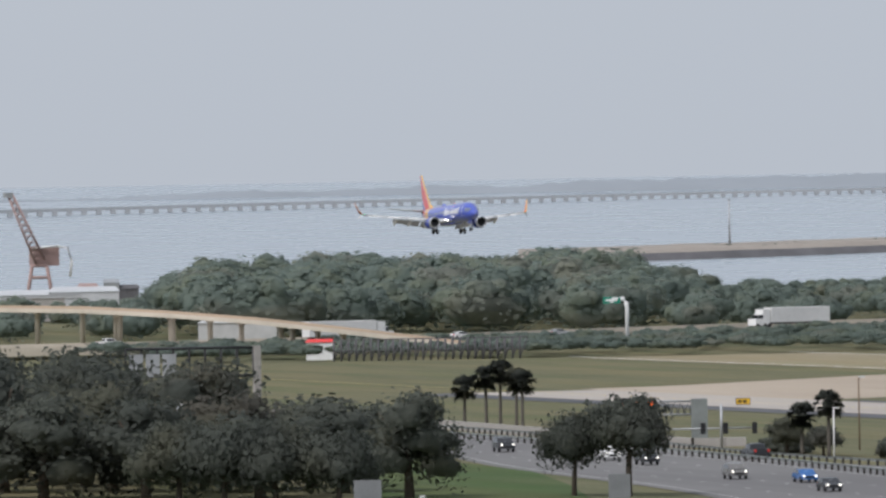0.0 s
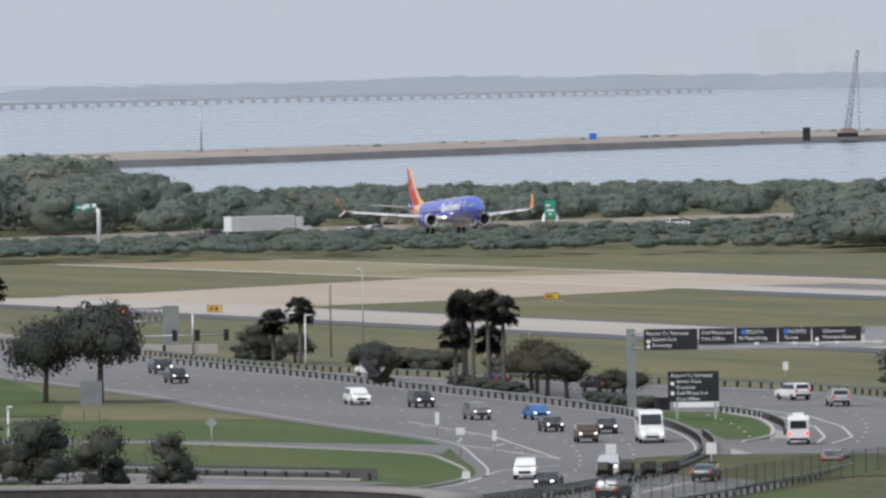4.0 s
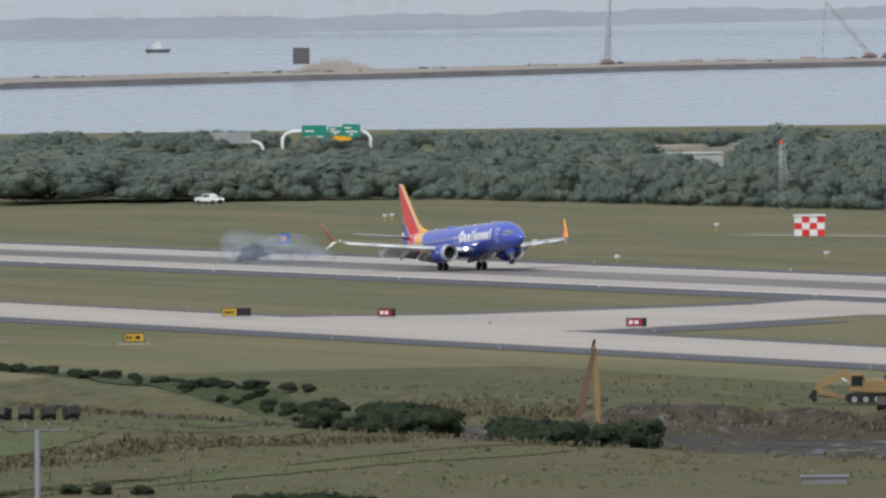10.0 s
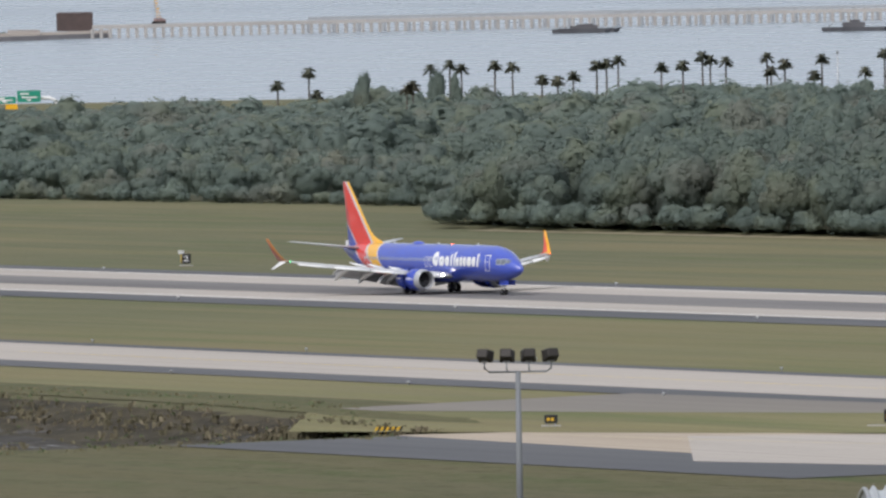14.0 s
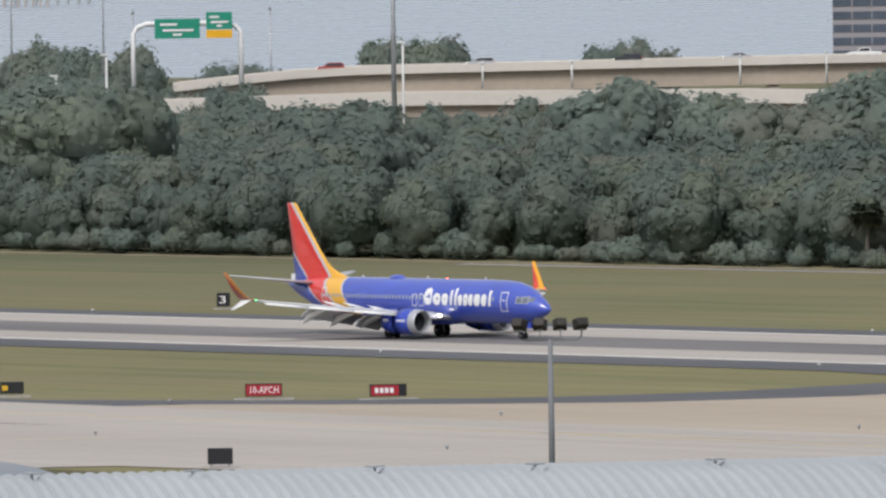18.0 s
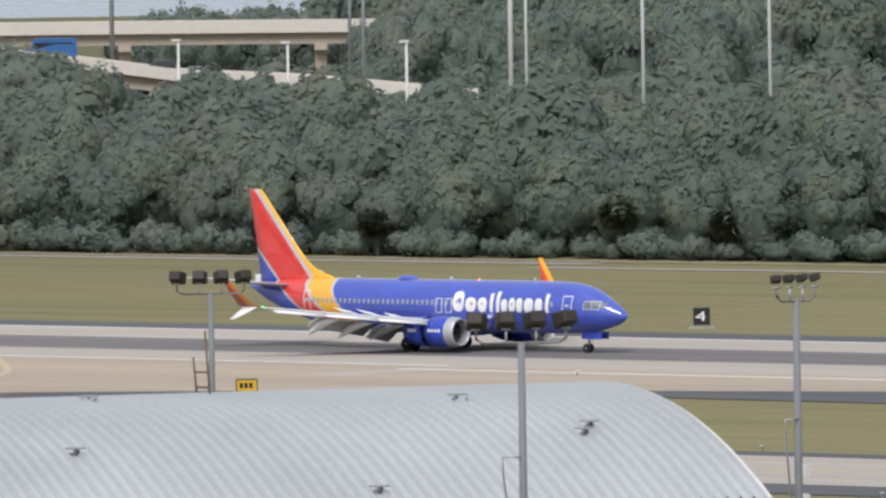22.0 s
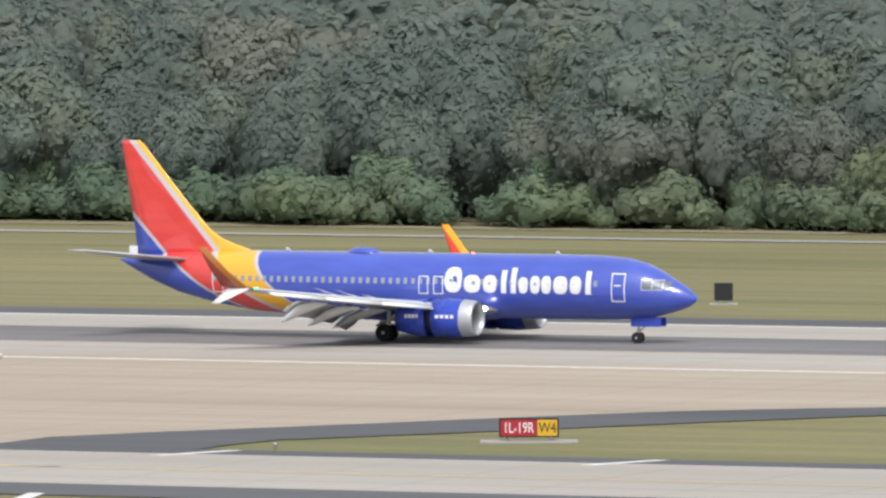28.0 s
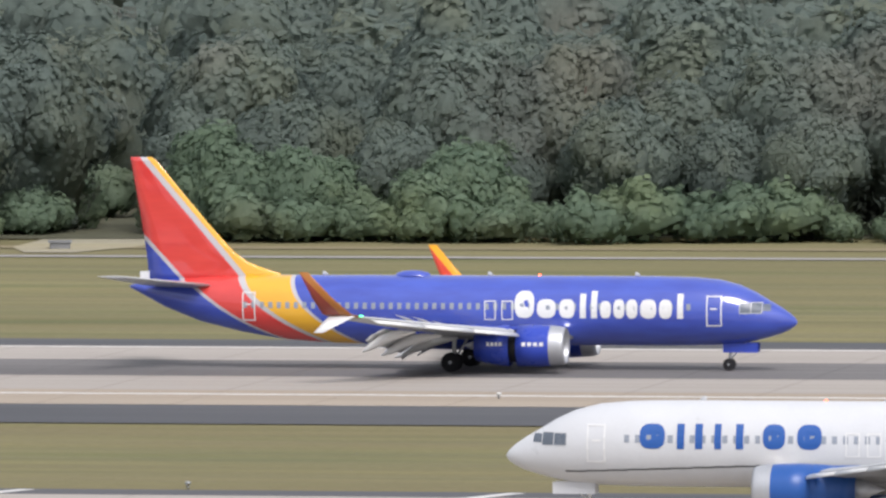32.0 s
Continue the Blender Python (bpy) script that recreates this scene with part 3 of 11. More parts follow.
        for k in range(18):
            a = 2 * math.pi * k / 18
            bm = bmesh.new()
            ca, sa2 = math.cos(a), math.sin(a)
            q = [(NOSE - 13.40, 0.25, -0.06), (NOSE - 13.32, 0.25, 0.06), (NOSE - 13.28, 0.86, 0.14), (NOSE - 13.42, 0.86, -0.10)]
            vs = [bm.verts.new((x, ey + r2 * ca - w2 * sa2, ez + r2 * sa2 + w2 * ca)) for x, r2, w2 in q]
            bm.faces.new(vs)
            part("fan_blade", bm, M_FANBLADE, eng)
        bm = bmesh.new()
        foil(bm, [((NOSE - 14.1, ey, ez + 1.05), (-3.9, 0, 0.1), 0.35, (0, 1, 0)), ((NOSE - 14.9, s * 5.0, 2.45), (-4.2, 0, 0.0), 0.3, (0, 1, 0))])
        part("pylon", bm, nacelle_paint, eng)
        for st0, st1 in ((13.6, 14.95), (15.55, 16.5)) if small_word else ():
            for k in range(4):
                bm = bmesh.new()
                a0, a1 = lerp(st0, st1, k / 4 + 0.03), lerp(st0, st1, (k + 0.8) / 4)
                bm.faces.new([bm.verts.new((NOSE - st, ey + s * rr2 * math.cos(th), ez + rr2 * math.sin(th))) for st, th, rr2 in ((a0, 0.02, 1.225), (a1, 0.02, 1.215), (a1, 0.2, 1.215), (a0, 0.2, 1.225))])
                part("nacelle_word", bm, small_word, eng if st0 < 15 else sl, "small white lettering as a plain bar")
        # main gear
        leg = part("main_gear_leg", strut((0.1, s * 2.86, 0.5), (0.15, s * 2.86, 2.6), 0.13, ((0.0, s * 2.6, 0.55), (0.9, s * 2.3, 2.0))), M_WHITE, jet, "white painted undercarriage leg")
        for dy in (-0.42, 0.42):
            wheel("main_wheel", leg, 0, s * 2.86 + dy, 0.56, 0.38)
        bm = bmesh.new()
        tube(bm, [(NOSE - 13.3, s * 2.35, 2.1), (NOSE - 13.1, s * 2.3, 2.1)], 0.13, 10)
        part("landing_light", bm, M_LAMP, jet, "glowing landing light in the wing root")
        # tailplane
        bm = bmesh.new()
        foil(bm, [((NOSE - 34.0, s * 0.5, 4.72), (-3.9, 0, 0), 0.42, (0, 0, 1)), ((NOSE - 37.9, s * 7.1, 5.55), (-1.5, 0, 0), 0.14, (0, 0, 1))])
        part("tailplane", bm, M_WING, jet, "pale grey tailplane")
    # fin with its dorsal fillet
    bm = bmesh.new()
    sec = []
    for z, st0, st1, th in ((4.9, 29.9, 38.0, 0.5), (5.45, 30.2, 38.0, 0.44), (5.75, 31.2, 38.02, 0.4), (6.1, 32.1, 38.05, 0.4), (6.7, 32.95, 38.12, 0.4), (8.5, 34.6, 38.4, 0.34), (11.9, 37.45, 39.0, 0.2), (12.15, 37.75, 39.02, 0.12)):
        sec.append(((NOSE - st0, 0, z), (st0 - st1, 0, 0), th, (0, 1, 0)))
    foil(bm, sec)
    part("fin", bm, fin_skin, jet)
    bm = bmesh.new()
    box(bm, NOSE - 38.5, -0.05, 4.95, NOSE - 37.95, 0.05, 5.55)
    part("rudder_fairing", bm, M_WHITE, jet)
    # nose gear
    leg = part("nose_gear_leg", strut((15.6, 0, 0.35), (15.75, 0, 2.5), 0.1, ((15.6, 0, 0.6), (16.6, 0, 1.6))), M_WHITE, jet, "white painted nose leg")
    for dy in (-0.2, 0.2):
        wheel("nose_wheel", leg, 15.6, dy, 0.35, 0.2)
    for s in (-1, 1):
        bm = bmesh.new()
        box(bm, 15.3, s * 0.42 - 0.02, 1.05, 17.3, s * 0.42 + 0.02, 1.6, Matrix.Translation((0, 0, 0)))
        part("nose_gear_door", bm, nacelle_paint if flaps else skin, jet)
    # dome and blade aerials on the crown
    bm = bmesh.new()
    for k, (st, r0, hgt) in enumerate(((22.4, 1.1, 0.33),)):
        rings = []
        for a, b in ((1.0, 0.0), (0.85, 0.55), (0.5, 0.9), (0.05, 1.0)):
            rings.append([bm.verts.new((NOSE - st + r0 * a * math.cos(2 * math.pi * i / 16), 0.55 * a * math.sin(2 * math.pi * i / 16), 5.34 + hgt * b)) for i in range(16)])
        for q0, q1 in zip(rings, rings[1:]):
            for i in range(16):
                bm.faces.new((q0[i], q0[(i + 1) % 16], q1[(i + 1) % 16], q1[i])).smooth = True
        bm.faces.new(rings[-1])
    part("antenna_dome", bm, skin, jet)
    for st in (17.6, 27.3, 9.0):
        bm = bmesh.new()
        foil(bm, [((NOSE - st, 0, 5.3), (-0.4, 0, 0), 0.08, (0, 1, 0)), ((NOSE - st - 0.25, 0, 5.6), (-0.18, 0, 0), 0.05, (0, 1, 0))])
        part("blade_antenna", bm, M_WING, jet)
    bm = bmesh.new()
    tube(bm, [(NOSE - 15.0, 0, 5.36), (NOSE - 15.0, 0, 5.46)], [0.07, 0.04], 8)
    part("beacon", bm, M_BEACON, jet, "red flashing beacon")
    if big_word:
        mat, st0, cells, zb = big_word
        for s in (-1, 1):
            for a, b, z0, z1, round_one in cells:
                bm = bmesh.new()
                # the row runs from front to back on the one side, back to front on the other
                q0, q1 = (st0[1] - b, st0[1] - a) if s < 0 else (st0[0] + a, st0[0] + b)
                if round_one:
                    oval_patch(bm, (q0 + q1) / 2, zb + (z0 + z1) / 2, (q1 - q0) / 2, (z1 - z0) / 2, s)
                else:
                    patch(bm, q0, q1, zb + z0, zb + z1, s, 0.02, 4)
                part("hull_block", bm, mat, jet, "plain shape in place of a hull letter")
    return jet


def spun(profile, ey, ez, n=32):
    bm = bmesh.new()
    rings = [[bm.verts.new((NOSE - st, ey + r * math.cos(2 * math.pi * i / n), ez + r * math.sin(2 * math.pi * i / n))) for i in range(n)] for st, r in profile]
    for r0, r1 in zip(rings, rings[1:]):
        for i in range(n):
            bm.faces.new((r0[i], r0[(i + 1) % n], r1[(i + 1) % n], r1[i])).smooth = True
    bmesh.ops.recalc_face_normals(bm, faces=bm.faces)
    return bm


def strut(a, b, r, brace):
    bm = bmesh.new()
    tube(bm, [a, ((a[0] + b[0]) / 2, (a[1] + b[1]) / 2, (a[2] + b[2]) / 2), b], [r, r * 0.9, r * 1.5], 10)
    tube(bm, brace, r * 0.5, 8)
    tube(bm, [(a[0], a[1] - 0.5 * (r > 0.12) - 0.2 * (r <= 0.12), a[2]), (a[0], a[1] + 0.5 * (r > 0.12) + 0.2 * (r <= 0.12), a[2])], r * 0.6, 8)
    return bm


def winglet_paint(name, tip, root):
    m = Nodes(name, 0.3, 0, 0.5)
    x, y, z = m.xyz(m.coords())
    u = m.math("SUBTRACT", m.math("SUBTRACT", NOSE, x), m.math("MULTIPLY", z, 0.93))
    m.color(m.mix(m.math("GREATER_THAN", u, 19.35), tip, root))
    return m.mat


# plain ovals and bars of differing height, as the word's outline rises and falls
CELLS = [(0.0, 1.15, 0, 1.55, True), (1.3, 2.4, 0, 1.09, True), (2.6, 3.5, 0, 1.09, True), (3.8, 4.15, 0, 1.4, False), (4.45, 4.8, 0, 1.55, False), (4.98, 5.6, 0, 1.0, True),
         (5.75, 6.4, 0, 1.09, True), (6.5, 7.15, 0, 1.09, True), (7.3, 8.25, 0, 1.09, True), (8.4, 9.15, 0, 1.09, True), (9.45, 9.8, 0, 1.42, False)]
landing_jet = build_jet("landing_airliner", M_JET, M_JET, M_JETBLUE, M_WING, "blue airliner with a red and yellow tail, wheels and flaps down",
                        (M_WHITE, (5.95, 16.1), CELLS, 3.04), M_WHITE, (winglet_paint("winglet_outboard_paint", (0.40, 0.15, 0.03), (0.26, 0.045, 0.03)), winglet_paint("winglet_paint", (0.78, 0.36, 0.02), (0.66, 0.06, 0.03))))
JET_ROWS = [
    (0, -2150.8, 23.20, 2.5), (0.5, -2111.6, 20.96, 2.5), (1, -2071.7, 18.80, 2.5), (1.5, -2031.6, 16.64, 2.5),
    (2, -1991.8, 14.52, 2.5), (2.5, -1951.7, 12.60, 2.7), (4.5, -1790.0, 5.93, 3.5), (5, -1750.3, 4.62, 3.8),
    (5.5, -1711.0, 3.41, 4.2), (6, -1671.8, 2.50, 4.5), (6.5, -1632.8, 1.98, 4.6), (7, -1594.0, 1.68, 4.6),
    (7.5, -1555.6, 1.46, 4.5), (8, -1517.2, 1.30, 4.4), (8.5, -1478.8, 1.11, 4.3), (9, -1440.4, 0.92, 4.2),
    (9.5, -1402.4, 0.76, 4.0), (10, -1364.1, 0.71, 3.9), (10.5, -1326.4, 0.67, 3.6), (11, -1289.4, 0.61, 3.0),
    (11.5, -1252.8, 0.54, 2.2), (12, -1216.7, 0.48, 1.4), (12.5, -1180.7, 0.39, 0.5), (13, -1145.0, 0.30, 0.1),
    (13.5, -1109.6, 0.21, 0.0), (15.5, -973.4, 0.04, 0.0), (16, -940.2, 0.00, 0.0), (16.5, -907.5, 0.00, 0.0),
    (17, -875.3, 0.00, 0.0), (17.5, -843.7, 0.00, 0.0), (18, -812.5, 0.00, 0.0), (18.5, -781.7, 0.00, 0.0),
    (19, -751.6, 0.00, 0.0), (19.5, -722.0, 0.00, 0.0), (20, -692.9, 0.00, 0.0), (20.5, -664.1, 0.00, 0.0),
    (21, -635.9, 0.00, 0.0), (21.5, -608.1, 0.00, 0.0), (22, -580.8, 0.00, 0.0), (22.5, -554.0, 0.00, 0.0),
    (23, -527.7, 0.00, 0.0), (23.5, -501.8, 0.00, 0.0), (24, -476.3, 0.00, 0.0), (24.5, -451.2, 0.00, 0.0),
    (25, -426.5, 0.00, 0.0), (25.5, -402.3, 0.00, 0.0), (26, -378.5, 0.00, 0.0), (26.5, -355.2, 0.00, 0.0),
    (28.5, -264.7, 0.00, 0.0), (29, -243.5, 0.00, 0.0), (29.5, -223.0, 0.00, 0.0), (30, -203.1, 0.00, 0.0),
    (30.5, -183.6, 0.00, 0.0), (31, -164.6, 0.00, 0.0), (31.5, -146.1, 0.00, 0.0), (32, -128.0, 0.00, 0.0),
]



def fly():
    # the reverser sleeves slide back after touchdown; the ground spoilers rise
    for ob in landing_jet.children_recursive:
        if ob.name.startswith("reverser_sleeve"):
            shut, back = Matrix.Identity(4), Matrix.Translation((-0.46, 0, 0))
            walk(ob, [(0, shut), (10.6, shut), (11.8, back), (32, back)])
        if ob.name.startswith(("main_gear_leg", "nose_gear_leg")):
            # the struts hang out in flight and sink in as the weight comes on
            on = 9.2 if ob.name.startswith("main") else 11.8
            walk(ob, [(0, pose(0, 0, -0.5)), (on, pose(0, 0, -0.5)), (on + 1.3, pose(0, 0, -0.42)), (max(12, on + 1.8), pose(0, 0, -0.3)), (13.9, pose(0, 0, -0.1)), (16, pose(0, 0, 0)), (32, pose(0, 0, 0))])
        if ob.name.startswith("spoiler"):
            hinge = ob.matrix_basis.copy()
            up = hinge @ pose(0, 0, 0, 0, 26, 0)
            walk(ob, [(0, hinge), (9.7, hinge), (10.6, up), (32, up)])
    rows = []
    for t, x, z, up in JET_ROWS:
        rows.append((t, pose(x, RW, z, 0, -up, 0)))
    walk(landing_jet, rows)
# ======== plants ========


def foliage(name, a, b, c, rough=0.75):
    m = Nodes(name, rough, 0, 0.25)
    p = m.coords(True)
    big = m.ramp(m.noise(p, 0.06, 3), 0.3, 0.7)
    each = m.ramp(m.noise(m.stretch(p, (0.085, 0.03, 0.12)), 1.0, 2), 0.4, 0.62)
    col = m.mix(m.island(), tuple(v * 0.9 for v in a), tuple(v * 1.08 for v in b))
    col = m.mix(m.math("MULTIPLY", big, 0.7), col, c)
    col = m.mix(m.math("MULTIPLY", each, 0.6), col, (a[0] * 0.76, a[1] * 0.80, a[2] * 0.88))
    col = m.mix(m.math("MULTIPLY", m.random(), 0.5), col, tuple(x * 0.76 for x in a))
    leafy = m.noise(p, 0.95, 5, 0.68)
    olive = m.ramp(m.noise(p, 0.10, 1), 0.52, 0.66)
    col = m.mix(m.math("MULTIPLY", olive, 0.35), col, (b[0] * 1.12, b[1] * 0.98, b[2] * 0.72))
    brown = m.ramp(m.noise(m.stretch(p, (0.055, 0.02, 0.09)), 1.0, 1), 0.56, 0.68)
    col = m.mix(m.math("MULTIPLY", brown, 0.45), col, (b[0] * 1.1, b[1] * 0.86, b[2] * 0.86))
    # noise blotches paint the shadows between leaf clumps into the colour
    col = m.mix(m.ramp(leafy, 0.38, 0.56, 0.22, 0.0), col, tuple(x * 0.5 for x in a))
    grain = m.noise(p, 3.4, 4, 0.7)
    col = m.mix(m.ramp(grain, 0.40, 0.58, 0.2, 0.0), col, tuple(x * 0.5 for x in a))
    m.color(col)
    m.bump(m.math("ADD", leafy, m.math("MULTIPLY", grain, 0.6)), 0.5, 0.3)
    # thin leaves let part of the light through
    t = m.node("ShaderNodeBsdfTranslucent")
    m.put(t.inputs["Color"], col)
    mix = m.node("ShaderNodeMixShader")
    mix.inputs[0].default_value = 0.54
    m.t.links.new(m.b.outputs[0], mix.inputs[1])
    m.t.links.new(t.outputs[0], mix.inputs[2])
    m.t.links.new(mix.outputs[0], m.t.nodes["Material Output"].inputs["Surface"])
    return m.mat


# oak green is lifted and blued in its base colour to imitate haze
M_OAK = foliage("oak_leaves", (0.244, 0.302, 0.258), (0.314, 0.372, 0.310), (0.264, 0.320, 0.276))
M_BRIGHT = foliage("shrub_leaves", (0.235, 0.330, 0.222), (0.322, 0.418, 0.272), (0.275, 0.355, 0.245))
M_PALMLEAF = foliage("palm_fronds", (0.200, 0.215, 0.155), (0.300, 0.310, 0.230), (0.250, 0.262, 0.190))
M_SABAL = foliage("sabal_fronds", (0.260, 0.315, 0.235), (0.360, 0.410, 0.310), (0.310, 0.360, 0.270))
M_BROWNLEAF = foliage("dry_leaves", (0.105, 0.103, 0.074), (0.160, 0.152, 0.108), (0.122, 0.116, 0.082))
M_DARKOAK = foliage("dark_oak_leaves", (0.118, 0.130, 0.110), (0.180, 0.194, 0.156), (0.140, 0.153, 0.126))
M_BARK = worn("bark", (0.105, 0.085, 0.066), 0.9, var=0.4, scale=2)
M_PALMBARK = worn("palm_bark", (0.125, 0.112, 0.095), 0.9, var=0.35, scale=3)
RNG = np.random.default_rng(7)

# balls of leaves, coarse and fine, that the lobes of a crown are shaped from
def leaf_ball(nu, lats):
    u = np.linspace(0, 2 * np.pi, nu, endpoint=False)
    v = np.array([(np.cos(a) * np.cos(e), np.sin(a) * np.cos(e), np.sin(e)) for e in lats for a in u] + [(0, 0, 1)])
    m = len(lats)
    q = [(r * nu + i, r * nu + (i + 1) % nu, (r + 1) * nu + (i + 1) % nu, (r + 1) * nu + i) for r in range(m - 1) for i in range(nu)]
    q += [((m - 1) * nu + i, (m - 1) * nu + (i + 1) % nu, (m - 1) * nu + (i + 2) % nu, m * nu) for i in range(0, nu, 2)]
    return v, np.array(q)


BALL_V, BALL_Q = leaf_ball(8, (-0.75, 0.0, 0.75))
MID_BALL = leaf_ball(12, (-0.8, -0.3, 0.2, 0.65, 1.1))
FINE_BALL = leaf_ball(14, (-0.9, -0.45, 0.0, 0.4, 0.8, 1.2))


def np_mesh(name, verts, quads, mat, normals=None):
    me = bpy.data.meshes.new(name)
    n, k = len(verts), len(quads)
    me.vertices.add(n)
    me.vertices.foreach_set("co", np.asarray(verts, np.float32).ravel())
    me.loops.add(4 * k)
    me.loops.foreach_set("vertex_index", np.asarray(quads, np.int32).ravel())
    me.polygons.add(k)
    me.polygons.foreach_set("loop_start", np.arange(0, 4 * k, 4, dtype=np.int32))
    me.polygons.foreach_set("use_smooth", np.ones(k, bool))
    if normals is not None:
        # leaves are shaded with the clump that they belong to
        me.attributes.new("custom_normal", "FLOAT_VECTOR", "POINT").data.foreach_set("vector", np.asarray(normals, np.float32).ravel())
    me.update(calc_edges=True)
    me.materials.append(mat)
    return me


def unit(a):
    return a / (np.linalg.norm(a, axis=1, keepdims=True) + 1e-9)


def leaf_quads(pos, nor, size, rng):
    n = len(pos)
    r = rng.normal(size=(n, 3))
    t = np.cross(nor, r)
    t /= np.linalg.norm(t, axis=1, keepdims=True) + 1e-9
    b = np.cross(nor, t)
    s = size * rng.uniform(0.6, 1.3, (n, 1))
    w = s * rng.uniform(0.45, 0.9, (n, 1))
    return np.stack([pos - t * s - b * w * 0.4, pos - b * w + t * s * 0.2, pos + t * s + b * w * 0.3, pos + b * w - t * s * 0.1], 1).reshape(-1, 3)


def crown(rng, lobes, n, size, core=1.0, ball=None, tufts=0):
    """Lumpy lobes (centre and radii) with loose leaves over them that fray their outline."""
    big = np.array(lobes, float)
    bv, bq = ball or (BALL_V, BALL_Q)
    fr = rng.normal(size=(len(big), 6, 3)) * np.array([2.2, 2.8, 3.6, 4.6, 6.0, 8.0])[None, :, None]
    ph = rng.uniform(0, 6.28, (len(big), 6))
    amp = np.array([0.10, 0.09, 0.08, 0.07, 0.055, 0.045])

    def lump(i, d):
        return 1 + (np.sin((fr[i] * d[:, None, :]).sum(2) + ph[i]) * amp).sum(1)

    nb = len(big)
    if tufts:
        # small clumps that stand out of the lobes
        d = rng.normal(size=(nb, tufts, 3))
        d[:, :, 2] = np.abs(d[:, :, 2]) * 0.9 - 0.35
        d /= np.linalg.norm(d, axis=2, keepdims=True)
        tc = (big[:, None, :3] + d * big[:, None, 3:] * rng.uniform(0.82, 1.05, (nb, tufts, 1))).reshape(-1, 3)
        tr = (big[:, None, 3:] * rng.uniform(0.20, 0.38, (nb, tufts, 1)) * (1.15 if core > 0.6 else 1.0)).reshape(-1, 3)
        big = np.concatenate([big, np.concatenate([tc, tr], 1)])
        pick = np.concatenate([np.arange(nb), rng.integers(0, nb, nb * tufts)])
        fr, ph = fr[pick], ph[pick] + np.arange(len(pick))[:, None]
    area = big[:, 3] * big[:, 4] + big[:, 3] * big[:, 5]
    idx = rng.choice(len(big), n, p=area / area.sum())
    d = rng.normal(size=(n, 3))
    d[:, 2] += 0.3
    d /= np.linalg.norm(d, axis=1, keepdims=True)
    k = lump(idx, d) * (rng.uniform(0.88, 1.08, n) if core > 0.6 else rng.uniform(0.7, 1.12, n))
    pos = big[idx, :3] + d * big[idx, 3:] * k[:, None]
    nor = d + rng.normal(size=(n, 3)) * (0.2 if core > 0.6 else 0.6)
    nor /= np.linalg.norm(nor, axis=1, keepdims=True)
    vs = [leaf_quads(pos, nor, size * rng.uniform(0.6, 1.25, (n, 1)), rng)]
    qs = [np.arange(4 * n).reshape(-1, 4)]
    base = 4 * n
    hub = big[:nb, :3].mean(0) - np.array([0, 0, 0.25 * big[:nb, 5].mean()])
    soft = unit(unit(d / big[idx, 3:]) * 0.62 + unit(pos - hub) * 0.5 + rng.normal(size=(n, 3)) * 0.13)
    ns = [np.repeat(soft, 4, 0)]
    for i, L in enumerate(big):
        if i == nb:
            bv, bq = BALL_V, BALL_Q
        kk = lump(np.full(len(bv), i), bv) * core
        ball_v = bv * L[3:] * kk[:, None] + L[:3]
        vs.append(ball_v)
        ns.append(unit(unit(bv / L[3:]) * 0.7 + unit(ball_v - hub) * 0.45 + rng.normal(size=bv.shape) * 0.22))
        qs.append(bq + base)
        base += len(bv)
    return np.concatenate(vs), np.concatenate(qs), np.concatenate(ns)


def fine_lobes(rng, h, r, k, low=0.25):
    """Many small clumps over a dome, for crowns that stay far off."""
    out = [(0, 0, h * 0.42, r * 0.84, r * 0.84, h * 0.46)]
    for i in range(k):
        a, e = 2.4 * i + rng.uniform(-0.4, 0.4), rng.uniform(-0.15, 1.3)
        s = r * rng.uniform(0.24, 0.38)
        out.append((r * 0.74 * np.cos(a) * np.cos(e), r * 0.74 * np.sin(a) * np.cos(e), h * (0.48 + 0.36 * np.sin(e) * rng.uniform(0.85, 1.08)), s, s, s * rng.uniform(1.0, 1.4)))
    return out


def oak_lobes(rng, h, r, k, low=0.25):
    out = [(0, 0, h * 0.62, r * 0.62, r * 0.62, h * 0.30)]
    for i in range(k):
        a = 2 * np.pi * (i + rng.uniform(-0.3, 0.3)) / k
        q = r * rng.uniform(0.42, 0.7)
        s = r * rng.uniform(0.40, 0.58)
        out.append((q * np.cos(a), q * np.sin(a), h * rng.uniform(low + 0.12, 0.74), s, s, min(h * 0.3, s * rng.uniform(0.7, 0.95))))
    for i in range(max(1, k // 3)):
        a = rng.uniform(0, 6.28)
        s = r * rng.uniform(0.3, 0.42)
        out.append((r * 0.3 * np.cos(a), r * 0.3 * np.sin(a), h * rng.uniform(0.78, 0.9) - s * 0.3, s, s, s * 0.75))
    return out


def trunk_bm(rng, h, r0, limbs=4, spread=2.5, lean=0.3):
    bm = bmesh.new()
    x, y = rng.uniform(-lean, lean), rng.uniform(-lean, lean)
    top = Vector((x, y, h * 0.45))
    tube(bm, [(0, 0, -0.3), (x * 0.3, y * 0.3, h * 0.2), top], [r0 * 1.25, r0, r0 * 0.75], 8)
    for i in range(limbs):
        a = 2 * math.pi * (i + rng.uniform(-0.25, 0.25)) / limbs
        e = top + Vector((spread * math.cos(a), spread * math.sin(a), h * rng.uniform(0.18, 0.32)))
        m2 = top.lerp(e, 0.5) + Vector((0, 0, -0.06 * h))
        tube(bm, [top - Vector((0, 0, 0.3)), m2, e], [r0 * 0.6, r0 * 0.42, r0 * 0.18], 6)
    return bm


VARIANTS = {}


